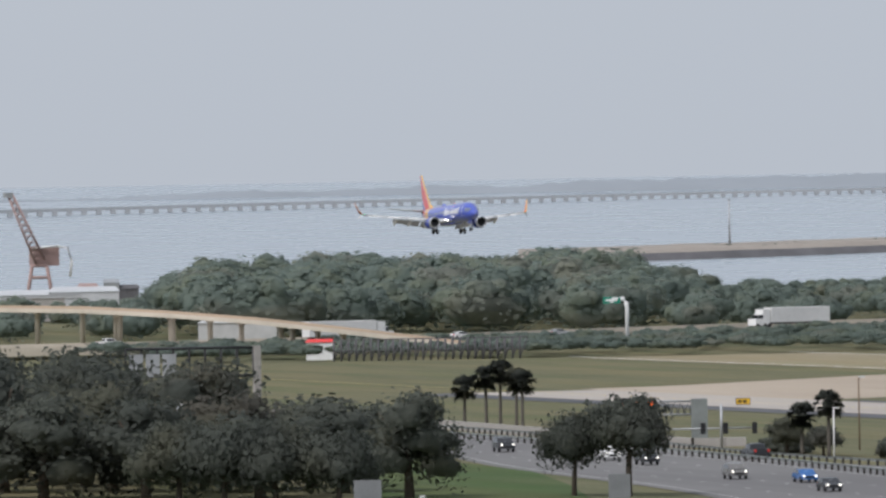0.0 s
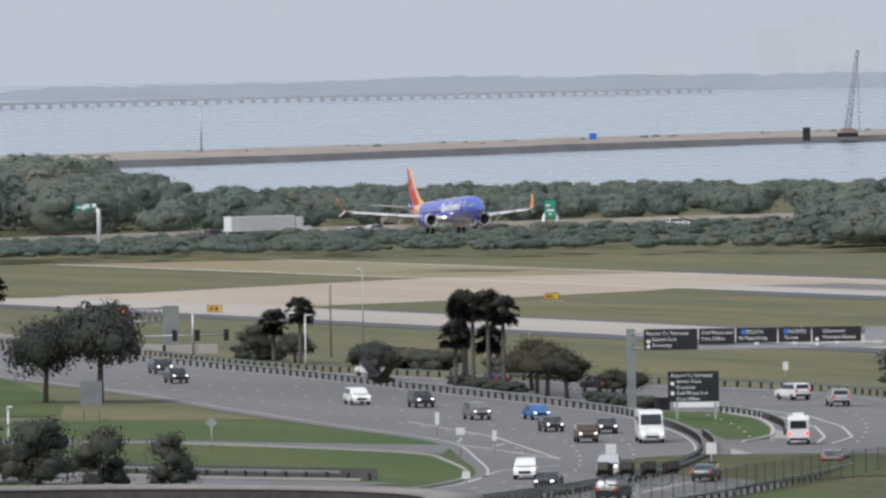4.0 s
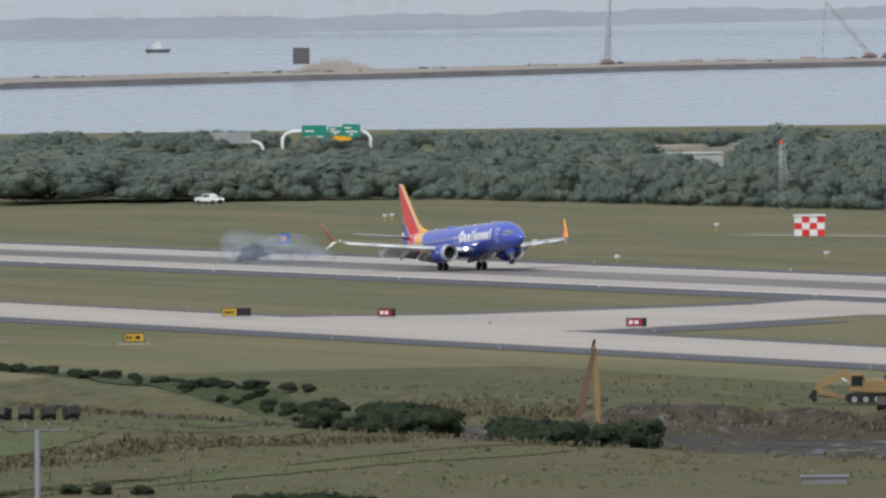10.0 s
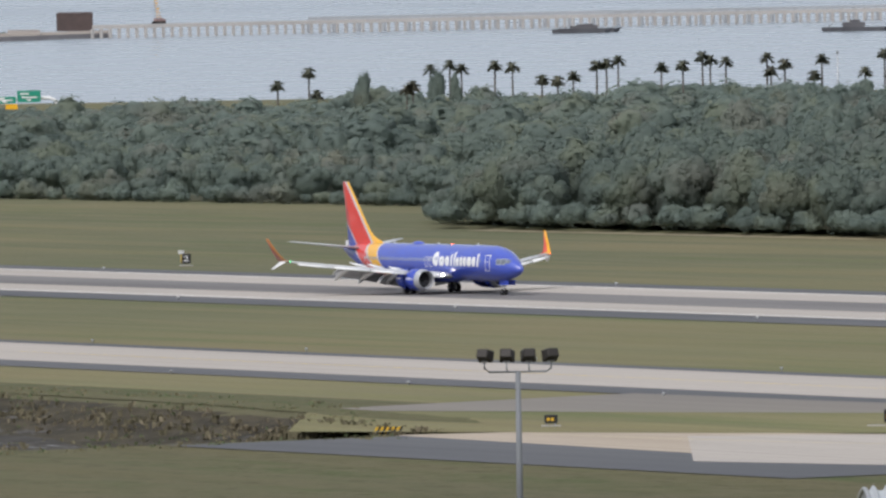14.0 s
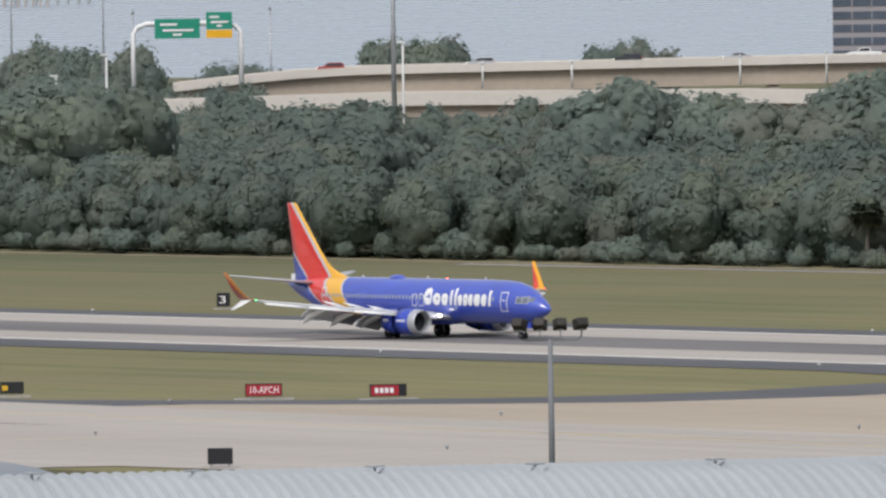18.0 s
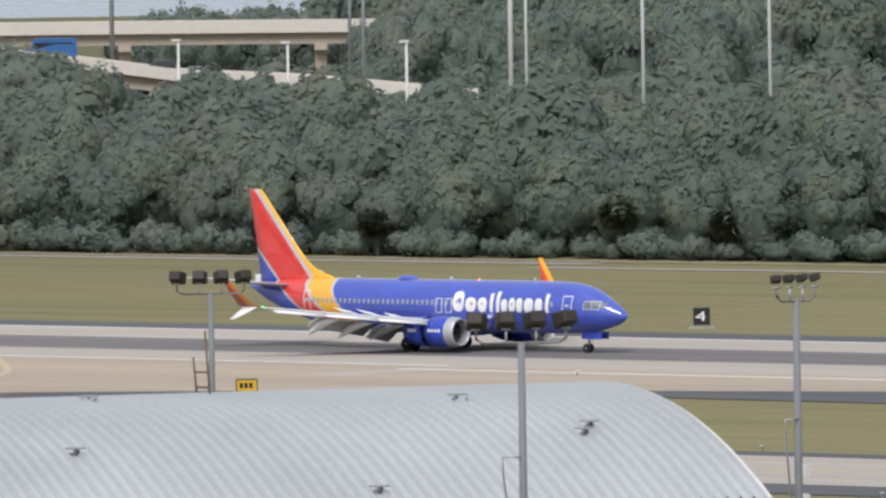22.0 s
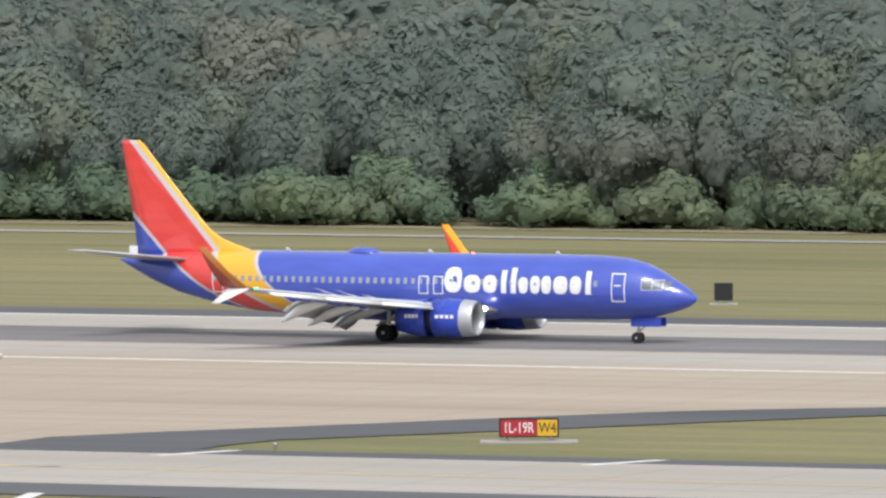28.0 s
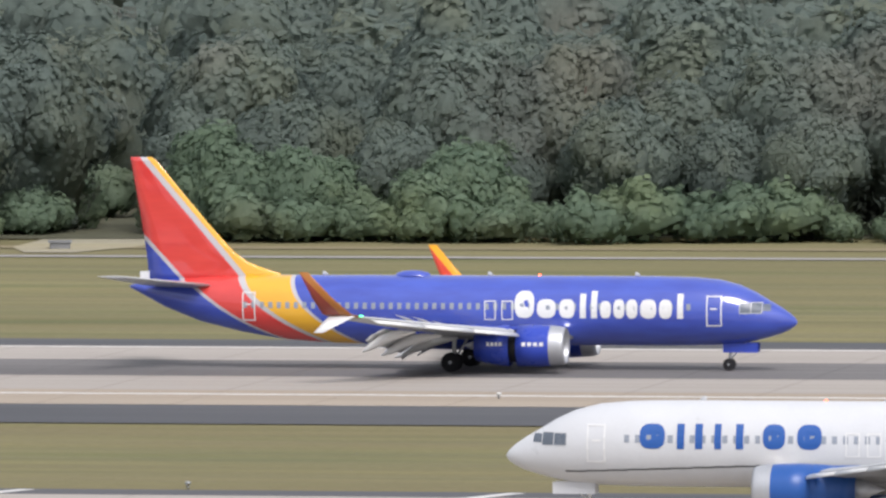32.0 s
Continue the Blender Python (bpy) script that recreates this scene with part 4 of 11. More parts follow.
def oak_variant(tag, k, h, r, lobes, leaves, size, mat, low=0.25):
    key = (tag, k)
    if key not in VARIANTS:
        rng = np.random.default_rng(abs(hash_of(tag)) + k)
        woods = tag in ("far", "wide", "near", "front", "mid", "back", "bush", "shrub")
        ball = {"near": FINE_BALL, "bush": FINE_BALL, "front": MID_BALL}.get(tag)
        v, q, n = crown(rng, (fine_lobes if woods else oak_lobes)(rng, h, r, lobes, low), leaves, size, 0.6 if tag.startswith("road") else 0.84 if tag in ("far", "wide", "near", "bush") else 0.88, ball, tufts=3 if tag == "round" else 0)
        VARIANTS[key] = (v, q, np_mesh("crown", v, q, mat, n), n)
    return VARIANTS[key]


def hash_of(s):
    return sum((i + 1) * ord(c) for i, c in enumerate(s)) % 9973


TRUNKS = {}


def place_tree(name, label, tag, k, x, y, s, h, r, mat, leaves=900, size=0.5, lobes=7, group="", spin=None, low=0.25, z=None):
    """A tree of its own: trunk with limbs, and a crown."""
    me = oak_variant(tag, k, h, r, lobes, leaves, size, mat, low)[2]
    t = empty(name, Matrix.Translation((x, y, grade(x) if z is None else z)) @ Matrix.Rotation(RNG.uniform(0, 6.28) if spin is None else spin, 4, "Z") @ Matrix.Scale(s, 4))
    tagged(t, label, "tree", group)
    c = new("crown", me)
    c.parent = t
    if (tag, k) not in TRUNKS:
        rng = np.random.default_rng(hash_of(tag) + 77 + k)
        ob = part("trunk", trunk_bm(rng, h, 0.035 * h, 4, r * 0.45), M_BARK, t)
        TRUNKS[(tag, k)] = ob.data
    else:
        ob = new("trunk", TRUNKS[(tag, k)])
        ob.parent = t
    return t


def canopy(az):
    return float(np.interp(az, [-77, -75.15, -74.95, -73, -72.4, -67, -65, -62, -58, -53, -50, -44, -40, 10], [7.0, 7.0, 13.0, 14.0, 8.3, 8.0, 8.8, 10.5, 12.0, 13.0, 12.2, 12.2, 15.5, 15.5]))


def front_line(x):
    return float(np.interp(x, [-2050, -1990, -1950, -1900, -1820, -1420, -1345, -1300, -560, -528, -494, -482, -430, -240, -200, -186, -178, 200], [560, 640, 720, 785, 838, 838, 790, 790, 794, 802, 806, 801, 797, 790, 795, 806, 801, 803]))


def on_track(x, y, clear):
    """Whether a plant would stand on one of the sandy tracks into the woods."""
    one = abs(x - float(np.interp(y, [790, 806, 825, 848], [-189, -190.5, -193, -197])))
    two = abs(x - float(np.interp(y, [790, 800, 813, 824], [-485, -491, -491, -497])))
    return (y < 849 and one < clear) or (y < 828 and two < clear)


class Wood:
    """Gathers many trees into one mesh."""

    def __init__(self):
        self.v, self.q, self.nor, self.n = [], [], [], 0

    def add(self, var, x, y, s, sz=None, z=0.0):
        v, q, me, nor = var
        a = RNG.uniform(0, 6.28)
        c, sn = math.cos(a), math.sin(a)
        w = np.empty_like(v)
        w[:, 0] = (v[:, 0] * c - v[:, 1] * sn) * s + x
        w[:, 1] = (v[:, 0] * sn + v[:, 1] * c) * s + y
        w[:, 2] = v[:, 2] * (sz or s) + z
        turned = nor.copy()
        turned[:, 0], turned[:, 1] = nor[:, 0] * c - nor[:, 1] * sn, nor[:, 0] * sn + nor[:, 1] * c
        self.nor.append(turned)
        self.v.append(w)
        self.q.append(q + self.n)
        self.n += len(v)

    def done(self, name, mat, label, category="trees"):
        me = np_mesh(name, np.concatenate(self.v), np.concatenate(self.q), mat, np.concatenate(self.nor))
        return tagged(new(name, me), label, category, kind="stuff")


def build_woods():
    # dark floor under the trees
    xs = list(range(-1900, 301, 50))
    tagged(obj("woodland_floor", [p for x in xs for p in ((x, front_line(x) + 5.0, grade(x) + 0.05), (x, 1500, grade(x) + 0.05))],
               [(2 * i, 2 * i + 2, 2 * i + 3, 2 * i + 1) for i in range(len(xs) - 1)], worn("leaf_litter", (0.11, 0.11, 0.07), 0.95, var=0.4)),
           "dark leaf litter under the woodland edge", "ground", kind="structure")
    mid = Wood()
    far = Wood()
    # the woodland behind the runway, row behind row
    depth = [5, 12, 20, 31, 45, 62, 82, 107, 137, 172, 215, 270, 340, 430, 540, 600, 640]
    for j, d in enumerate(depth):
        x = -1890.0
        while x < 130:
            step = (8.5 if x > -660 else 10.0 if x > -1350 else 12.0) * (1.0 if d < 50 else 1.45)
            x += step * RNG.uniform(0.75, 1.25)
            y = front_line(x) + d + RNG.uniform(-3, 3)
            az = math.degrees(math.atan2(x, y))
            if az > 4 or (x > -1000 and d > 560 and az < -43.2) or (x < -1000 and d > 350 and az < -43.2) or on_track(x, y, 6.5):
                continue
            top = canopy(az) * (0.72 + 0.28 * min(1, d / 30)) * RNG.uniform(0.70, 1.16)
            top *= 0.72 if x < -1350 else 1.0
            if d > 200:
                top = min(top, 12.2)
            if d > 130 and az < -57:
                top = min(top, 9.0)
            if d > 500 and az > -43.2:
                top = float(np.interp(az, [-43, -38, -30, 0], [21, 19, 15.5, 15])) * RNG.uniform(0.85, 1.1)
            z = grade(x)
            if x > -570 and j < 4:
                k = int(RNG.integers(0, 6))
                place_tree("tree", "dark green broadleaf tree at the edge of the woods", "near", k, x, y, top / 14.0, 14.0, 6.2 if d < 25 else 6.6, M_OAK, 9000, 0.30, 24, "trees at the woodland edge", low=-0.08)
            elif x > -1350 and j < 4:
                mid.add(oak_variant("front", int(RNG.integers(0, 6)), 14.0, 6.4, 16, 3000, 0.40, M_OAK), x, y, top / 14.0 * RNG.uniform(0.95, 1.2), top / 14.0, z)
            elif x > -1350 and 130 < d < 500:
                mid.add(oak_variant("back", int(RNG.integers(0, 6)), 14.0, 6.6, 9, 700, 0.6, M_OAK), x, y, top / 14.0 * RNG.uniform(0.95, 1.2), top / 14.0, z)
            elif x > -1350:
                mid.add(oak_variant("mid", int(RNG.integers(0, 6)), 14.0, 6.6, 11, 1900, 0.42, M_OAK), x, y, top / 14.0 * RNG.uniform(0.95, 1.2), top / 14.0, z)
            else:
                far.add(oak_variant("far", int(RNG.integers(0, 5)), 14.0, 7.0, 9, 750, 0.5, M_OAK, -0.05), x, y, top / 14.0 * 1.15, top / 14.0, z)
    # beyond the freeway, down to the shore
    for r in np.arange(2330, 2960, 27):
        a = -77.0
        while a < -56.5:
            a += math.degrees(22 / r) * RNG.uniform(0.7, 1.3)
            rr = r + RNG.uniform(-9, 9)
            x, y = rr * math.sin(radians(a)), rr * math.cos(radians(a))
            road = np.interp(y, [500, 640, 740, 830, 900, 1200], [-2130, -2150, -2215, -2262, -2285, -2380])
            if x > road - 22 or (a < -74.9 and rr > 2600):
                continue
            top = canopy(a) * RNG.uniform(0.66, 0.98) * (0.78 if a > -72.3 else 1.0)
            # the woods sink to low mangroves towards the bay
            shore = float(np.interp(a, [-72.5, -72.3, -70, -66, -64, -62, -56], [2960, 2720, 2690, 2560, 2480, 2440, 2300]))
            if rr > shore:
                top = min(top, max(2.0, 33.25 - rr * 26.5 / shore) * RNG.uniform(0.8, 1.0))
            far.add(oak_variant("wide", int(RNG.integers(0, 5)), 12.0, 8.0, 9, 650, 0.58, M_OAK), x, y, top / 12.0 * 1.6, top / 12.0, 1.5)
    # and between the runway woods and the freeway
    for r in np.arange(1840, 2330, 24):
        a = -67.5
        while a < -55.5:
            a += math.degrees(24 / r) * RNG.uniform(0.7, 1.3)
            x, y = r * math.sin(radians(a)) + RNG.uniform(-9, 9), r * math.cos(radians(a)) + RNG.uniform(-9, 9)
            road = np.interp(y, [500, 640, 740, 830, 900, 1200], [-2130, -2150, -2215, -2262, -2285, -2380])
            if x < road + 24 or (abs(a + 64.0) < 0.3 and r < 2330 and r > 2030) or y < front_line(x) + 60:
                continue
            top = canopy(a) * RNG.uniform(0.55, 0.8) * (1.25 if a > -65.5 else 1.0)
            far.add(oak_variant("wide", int(RNG.integers(0, 5)), 12.0, 8.0, 9, 650, 0.58, M_OAK), x, y, top / 12.0 * 1.5, top / 12.0, 1.2)
    # scrub between freeway and airfield
    for i in range(1100):
        y = RNG.uniform(540, 900)
        road = np.interp(y, [500, 640, 740, 830, 900], [-2130, -2150, -2215, -2262, -2285])
        f0 = float(np.interp(y, [540, 640, 720, 785, 838, 900], [-2010, -1990, -1950, -1900, -1850, -1850]))
        x = RNG.uniform(road + 30, f0)
        az = math.degrees(math.atan2(x, y))
        s = RNG.uniform(1.0, 2.2) if az < -69 else RNG.uniform(3.0, 7.0)
        far.add(oak_variant("wide", int(RNG.integers(0, 5)), 12.0, 8.0, 9, 650, 0.58, M_OAK), x, y, s / 12 * 2.3, s / 12, 1.5)
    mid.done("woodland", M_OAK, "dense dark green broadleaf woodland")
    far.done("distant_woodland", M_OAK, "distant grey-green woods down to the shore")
    # low scrub along the woodland's edge
    low, dull = Wood(), Wood()
    x = -1880.0
    while x < 120:
        x += RNG.uniform(2.0, 4.5) * (1.2 if x < -1000 else 0.75 if x < -530 else 1.0)
        dim = x < -530
        s = RNG.uniform(1.5, 4.2) if not dim else RNG.uniform(1.2, 2.9)
        y = front_line(x) + (RNG.uniform(-1.0, 3.0) if dim else RNG.uniform(-4.5, 1.5))
        if not on_track(x, y, 5.5):
            (dull if dim else low).add(oak_variant("shrub", int(RNG.integers(0, 4)), 3.0, 2.6, 7, 800, 0.24, M_BRIGHT, 0.0), x, y, s / 2.6, s / 3.0, grade(x))
    # scrub along both sides of the tracks, ever lower towards them
    for x0, x1, side in ((-190.5, -197, -1), (-190.5, -197, 1), (-491, -497, -1), (-489, -496, 1)):
        for i in range(14):
            k = RNG.uniform(0, 1)
            s = RNG.uniform(1.6, 3.6)
            y = lerp(808, 850 if x0 > -300 else 830, k)
            low.add(oak_variant("shrub", int(RNG.integers(0, 4)), 3.0, 2.6, 7, 800, 0.24, M_BRIGHT, 0.0), lerp(x0, x1, k) + side * (RNG.uniform(4.0, 6.5) - 1.5 * k), y, s / 2.6, s / 3.0, 0)
    dull.done("dull_scrub", M_OAK, "low dull green scrub at the foot of the woods", "shrubs")
    low.done("scrub", M_BRIGHT, "low green scrub along the woodland edge", "shrubs")
    # tall bright shrubs in front
    for x0, x1, n, hh in ((-478, -392, 26, 6.2), (-322, -200, 42, 6.6), (-184, -160, 8, 7.0), (-905, -850, 12, 3.0), (-470, -330, 16, 4.6)):
        for i in range(n):
            x = lerp(x0, x1, (i + RNG.uniform(0.1, 0.9)) / n)
            s = hh * RNG.uniform(0.7, 1.15)
            y = front_line(x) + RNG.uniform(0, 5)
            if on_track(x, y, 6.5):
                continue
            ob = empty("shrub", Matrix())
            leaves = new("foliage", oak_variant("bush", int(RNG.integers(0, 5)), 6.0, 4.4, 14, 5500, 0.25, M_BRIGHT, 0.0)[2])
            leaves.parent = ob
            if "shrub" not in TRUNKS:
                TRUNKS["shrub"] = part("stem", trunk_bm(np.random.default_rng(4), 5.0, 0.14, 5, 1.6), M_BARK, ob).data
            else:
                new("stem", TRUNKS["shrub"]).parent = ob
            ob.matrix_basis = Matrix.Translation((x, y, 0)) @ Matrix.Rotation(RNG.uniform(0, 6.28), 4, "Z") @ Matrix.Diagonal((s / 6, s / 6, s / 6, 1))
            tagged(ob, "tall bright green shrub before the woods", "shrub", "shrubs before the woods")


PALMS = {}


def palm(name, label, x, y, h, head=1.8, kind="sabal", group="", z=None, lean=0.0, mat=None):
    """A palm: ringed trunk and a head of fan or feather fronds."""
    key = (kind, round(head, 1))
    t = empty(name, Matrix.Translation((x, y, grade(x) if z is None else z)) @ Matrix.Rotation(RNG.uniform(0, 6.28), 4, "Z"))
    tagged(t, label, "palm tree", group)
    bm = bmesh.new()
    n = 7
    tube(bm, [(lean * (i / n) ** 2 * h * 0.3, 0, h * i / n - 0.2 * (i == 0)) for i in range(n + 1)], [lerp(0.24, 0.17, i / n) * (1.12 if i % 2 else 1) for i in range(n + 1)], 8)
    part("trunk", bm, M_PALMBARK, t)
    if key not in PALMS:
        rng = np.random.default_rng(hash_of(kind) + int(head * 10))
        vs, qs, nv = [], [], 0
        fr = 58 if kind == "sabal" else 26
        for i in range(fr):
            a = rng.uniform(0, 6.28)
            e = rng.uniform(-0.9, 1.35) if kind == "sabal" else rng.uniform(-0.5, 1.2)
            d = np.array([math.cos(a) * math.cos(e), math.sin(a) * math.cos(e), math.sin(e)])
            side = np.array([-math.sin(a), math.cos(a), 0])
            up = np.cross(d, side)
            if kind == "sabal":
                # a fan: blades spread from the end of the stalk
                c0 = d * head * 0.45
                for b in np.linspace(-1.1, 1.1, 7):
                    dd = d * math.cos(b) + side * math.sin(b)
                    tip = c0 + dd * head * 0.55 + np.array([0, 0, -0.16 * head * abs(rng.normal())])
                    w = side * math.cos(b) * 0.09 * head - d * math.sin(b) * 0.09 * head
                    m2 = c0 + dd * head * 0.3
                    vs.append([c0, m2 + w, tip, m2 - w])
            else:
                pts = [d * head * k + np.array([0, 0, -0.45 * head * k * k]) for k in (0.1, 0.4, 0.7, 1.0)]
                for p0, p1 in zip(pts, pts[1:]):
                    for sg in (-1, 1):
                        o = side * sg * 0.22 * head + np.array([0, 0, -0.14 * head])
                        vs.append([p0, p1, p1 + o * 0.8, p0 + o])
        v = np.array(vs).reshape(-1, 3)
        q = np.arange(len(v)).reshape(-1, 4)
        bv = BALL_V * head * 0.35
        PALMS[key] = np_mesh("fronds", np.concatenate([v, bv]), np.concatenate([q, BALL_Q + len(v)]), mat or M_PALMLEAF, unit(np.concatenate([v, bv]) + np.array([0, 0, 0.2 * head])))
    c = new("fronds", PALMS[key])
    c.parent, c.location = t, (lean * h * 0.3, 0, h)
    return t


build_woods()
for _x, _h in ((-843, 4.7), (-940, 6.0), (-805, 4.5), (-707, 4.3), (-693, 3.6), (-738, 3.3), (-574, 4.2), (-549, 5.1), (-553, 2.3), (-543, 4.6), (-538, 4.5), (-525, 4.9), (-513, 5.7), (-506, 5.9), (-492, 3.5), (-427, 4.8), (-413, 4.9), (-467, 10.2), (-471, 10.4), (-316, 7.6), (-255, 10.8), (-239, 7.1), (-227, 5.9), (-226, 6.4)):
    palm("sabal_palm", "sabal palm with a round grey-green head of fan fronds", _x, front_line(_x) + (3.5 if _h > 7 else 0.5), _h, 2.3, "sabal", "palms along the woodland edge", mat=M_SABAL)
# ======== across the bay ========
M_SAND = worn("bare_sand", (0.30, 0.265, 0.23), 0.95, var=0.25, scale=0.05)
M_ROCK = worn("rock_armour", (0.125, 0.122, 0.128), 0.95, var=0.4, scale=0.3)
M_BRIDGE = worn("bridge_concrete", (0.46, 0.43, 0.40), 0.85, var=0.2, scale=0.2)
# concrete of far structures, lightened in its colour to stand in for haze
M_FARB = worn("hazed_bridge_concrete", (0.40, 0.41, 0.42), 0.9, var=0.15, scale=0.02)
M_GREYMETAL = worn("galvanised_steel", (0.42, 0.43, 0.44), 0.5, 0.6, var=0.2)
# red steel of the far cranes, with distance haze mixed into its colour
M_REDSTEEL = worn("hazed_red_steel", (0.34, 0.235, 0.215), 0.6, var=0.25)
M_GREEN = worn("green_sign_face", (0.02, 0.26, 0.17), 0.5, var=0.1)
M_BLACK = worn("black_paint", (0.018, 0.018, 0.02), 0.6)
M_BLUE = worn("blue_paint", (0.05, 0.16, 0.52), 0.45, var=0.15)
M_CREAM = worn("cream_concrete", (0.56, 0.50, 0.41), 0.85, var=0.18, scale=0.4)
M_ROOFW = worn("white_roofing", (0.66, 0.66, 0.64), 0.7, var=0.15, scale=0.3)
M_BROWN = worn("brown_wood", (0.16, 0.11, 0.07), 0.9, var=0.35)


def pol(az, r, z=0.0):
    """A place by azimuth, true range and height."""
    return far_point(az, r, z)


def ribbon(bm, a, b, c, d, mi=0):
    f = bm.faces.new([bm.verts.new(p) for p in (a, b, c, d)])
    f.material_index = mi


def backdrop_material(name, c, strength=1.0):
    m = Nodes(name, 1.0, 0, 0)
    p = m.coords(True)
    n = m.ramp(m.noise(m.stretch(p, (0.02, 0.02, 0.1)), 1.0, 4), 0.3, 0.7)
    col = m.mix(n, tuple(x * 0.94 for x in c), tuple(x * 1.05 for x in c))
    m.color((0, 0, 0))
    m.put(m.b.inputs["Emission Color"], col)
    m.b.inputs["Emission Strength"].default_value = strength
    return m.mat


# the haze is painted into these self-glowing backdrop colours
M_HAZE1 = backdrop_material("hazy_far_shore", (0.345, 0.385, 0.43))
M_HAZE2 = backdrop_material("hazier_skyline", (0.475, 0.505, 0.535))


def distance():
    """The far shore and the town behind it, grey with haze."""
    rng = np.random.default_rng(3)
    bm = bmesh.new()
    az = np.arange(-78, -52, 0.04)
    top = np.interp(az, [-78, -76, -74.6, -73.4, -72, -71.4, -70, -68, -66, -64, -60, -52], [0, 3, 10, 12, 22, 22, 24, 27, 32, 37, 38, 38])
    base = np.interp(az, [-78, -75.9, -73.9, -71.4, -69.7, -67.2, -66.4, -64.2, -62, -52], [-14, -12, -9, -7, -4.5, -3.5, 0, 10, 20, 22])
    top = top + np.convolve(rng.normal(size=len(az)), np.ones(9) / 9, "same") * 7 + rng.normal(size=len(az)) * 0.8
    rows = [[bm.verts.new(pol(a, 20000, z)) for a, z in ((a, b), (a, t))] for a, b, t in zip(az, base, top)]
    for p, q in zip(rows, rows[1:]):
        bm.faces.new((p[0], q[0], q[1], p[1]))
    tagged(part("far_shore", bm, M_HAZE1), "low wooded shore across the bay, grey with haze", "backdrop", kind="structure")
    bm = bmesh.new()
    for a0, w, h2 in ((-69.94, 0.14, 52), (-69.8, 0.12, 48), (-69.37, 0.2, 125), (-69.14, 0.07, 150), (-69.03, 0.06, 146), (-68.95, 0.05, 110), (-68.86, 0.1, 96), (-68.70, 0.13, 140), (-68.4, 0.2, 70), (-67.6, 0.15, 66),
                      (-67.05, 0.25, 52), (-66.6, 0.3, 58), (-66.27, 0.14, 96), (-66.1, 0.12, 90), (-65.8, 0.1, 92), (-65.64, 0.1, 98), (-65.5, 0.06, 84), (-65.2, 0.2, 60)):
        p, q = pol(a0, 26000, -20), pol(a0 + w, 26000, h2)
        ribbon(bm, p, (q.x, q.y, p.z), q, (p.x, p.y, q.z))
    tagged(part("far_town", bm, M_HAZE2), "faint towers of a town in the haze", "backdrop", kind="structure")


distance()

CAUSEWAY = ((-73.3, 4230), (-73.0, 4270), (-71.65, 4520), (-70.2, 4870), (-69.4, 5080), (-68.38, 5240), (-67.5, 5500), (-66.4, 5810), (-65.5, 6030), (-64.2, 6490), (-62.8, 6860), (-62.2, 7120), (-61.2, 7650))


def causeway():
    """A long low bank of rock and sand through the water."""
    root = tagged(empty("causeway"), "long low causeway of rock and pale sand across the bay", "causeway", kind="structure")
    azs = np.arange(-73.3, -61.15, 0.05)
    rs = np.interp(azs, [a for a, r in CAUSEWAY], [r for a, r in CAUSEWAY])
    rng = np.random.default_rng(5)
    hump = np.convolve(rng.normal(size=len(azs)), np.ones(5) / 5, "same") * 0.9
    bm, bs = bmesh.new(), bmesh.new()
    prev = None
    for a, r, hz in zip(azs, rs, hump):
        sandy = -68.37 < a < -67.55
        z1 = 2.6 if not sandy else 1.4
        cur = [pol(a, r, -1.5), pol(a, r + 25, z1 + 0.2 * hz), pol(a, r + 60, 3.4 + abs(hz)), pol(a, r + 380, 3.2 + 0.5 * abs(hz)), pol(a, r + 420, -1.5)]
        if prev:
            ribbon(bs if sandy else bm, prev[0], cur[0], cur[1], prev[1])
            for i in (1, 2, 3):
                ribbon(bs, prev[i], cur[i], cur[i + 1], prev[i + 1])
        prev = cur
    part("rock_slope", bm, M_ROCK, root)
    part("sand_top", bs, M_SAND, root, "pale bare sand and scrub")
    # sand heap
    bm = bmesh.new()
    for i in range(24):
        a = -66.06 + 0.46 * i / 24
        hgt = 3 + 9 * math.sin(math.pi * (i + 0.5) / 24) * rng.uniform(0.8, 1.1)
        p0, p1, p2 = pol(a, 6080, 2.5), pol(a + 0.045, 6080, 2.5), pol(a + 0.02, 6150, hgt)
        f = bm.faces.new([bm.verts.new(p) for p in (p0, p1, p2)])
    part("sand_heap", bm, M_SAND, root, "heap of pale sand")
    scrub = Wood()
    for i in range(150):
        a = RNG.uniform(-73.2, -61.6)
        r = float(np.interp(a, [q[0] for q in CAUSEWAY], [q[1] for q in CAUSEWAY])) + RNG.uniform(70, 300)
        p = pol(a, r, 2.5)
        scrub.add(oak_variant("wide", int(RNG.integers(0, 5)), 12.0, 8.0, 9, 650, 0.58, M_OAK), p.x, p.y, RNG.uniform(0.12, 0.26), RNG.uniform(0.05, 0.11), p.z)
    scrub.done("causeway_scrub", M_OAK, "low scrub on the causeway", "shrubs")


causeway()


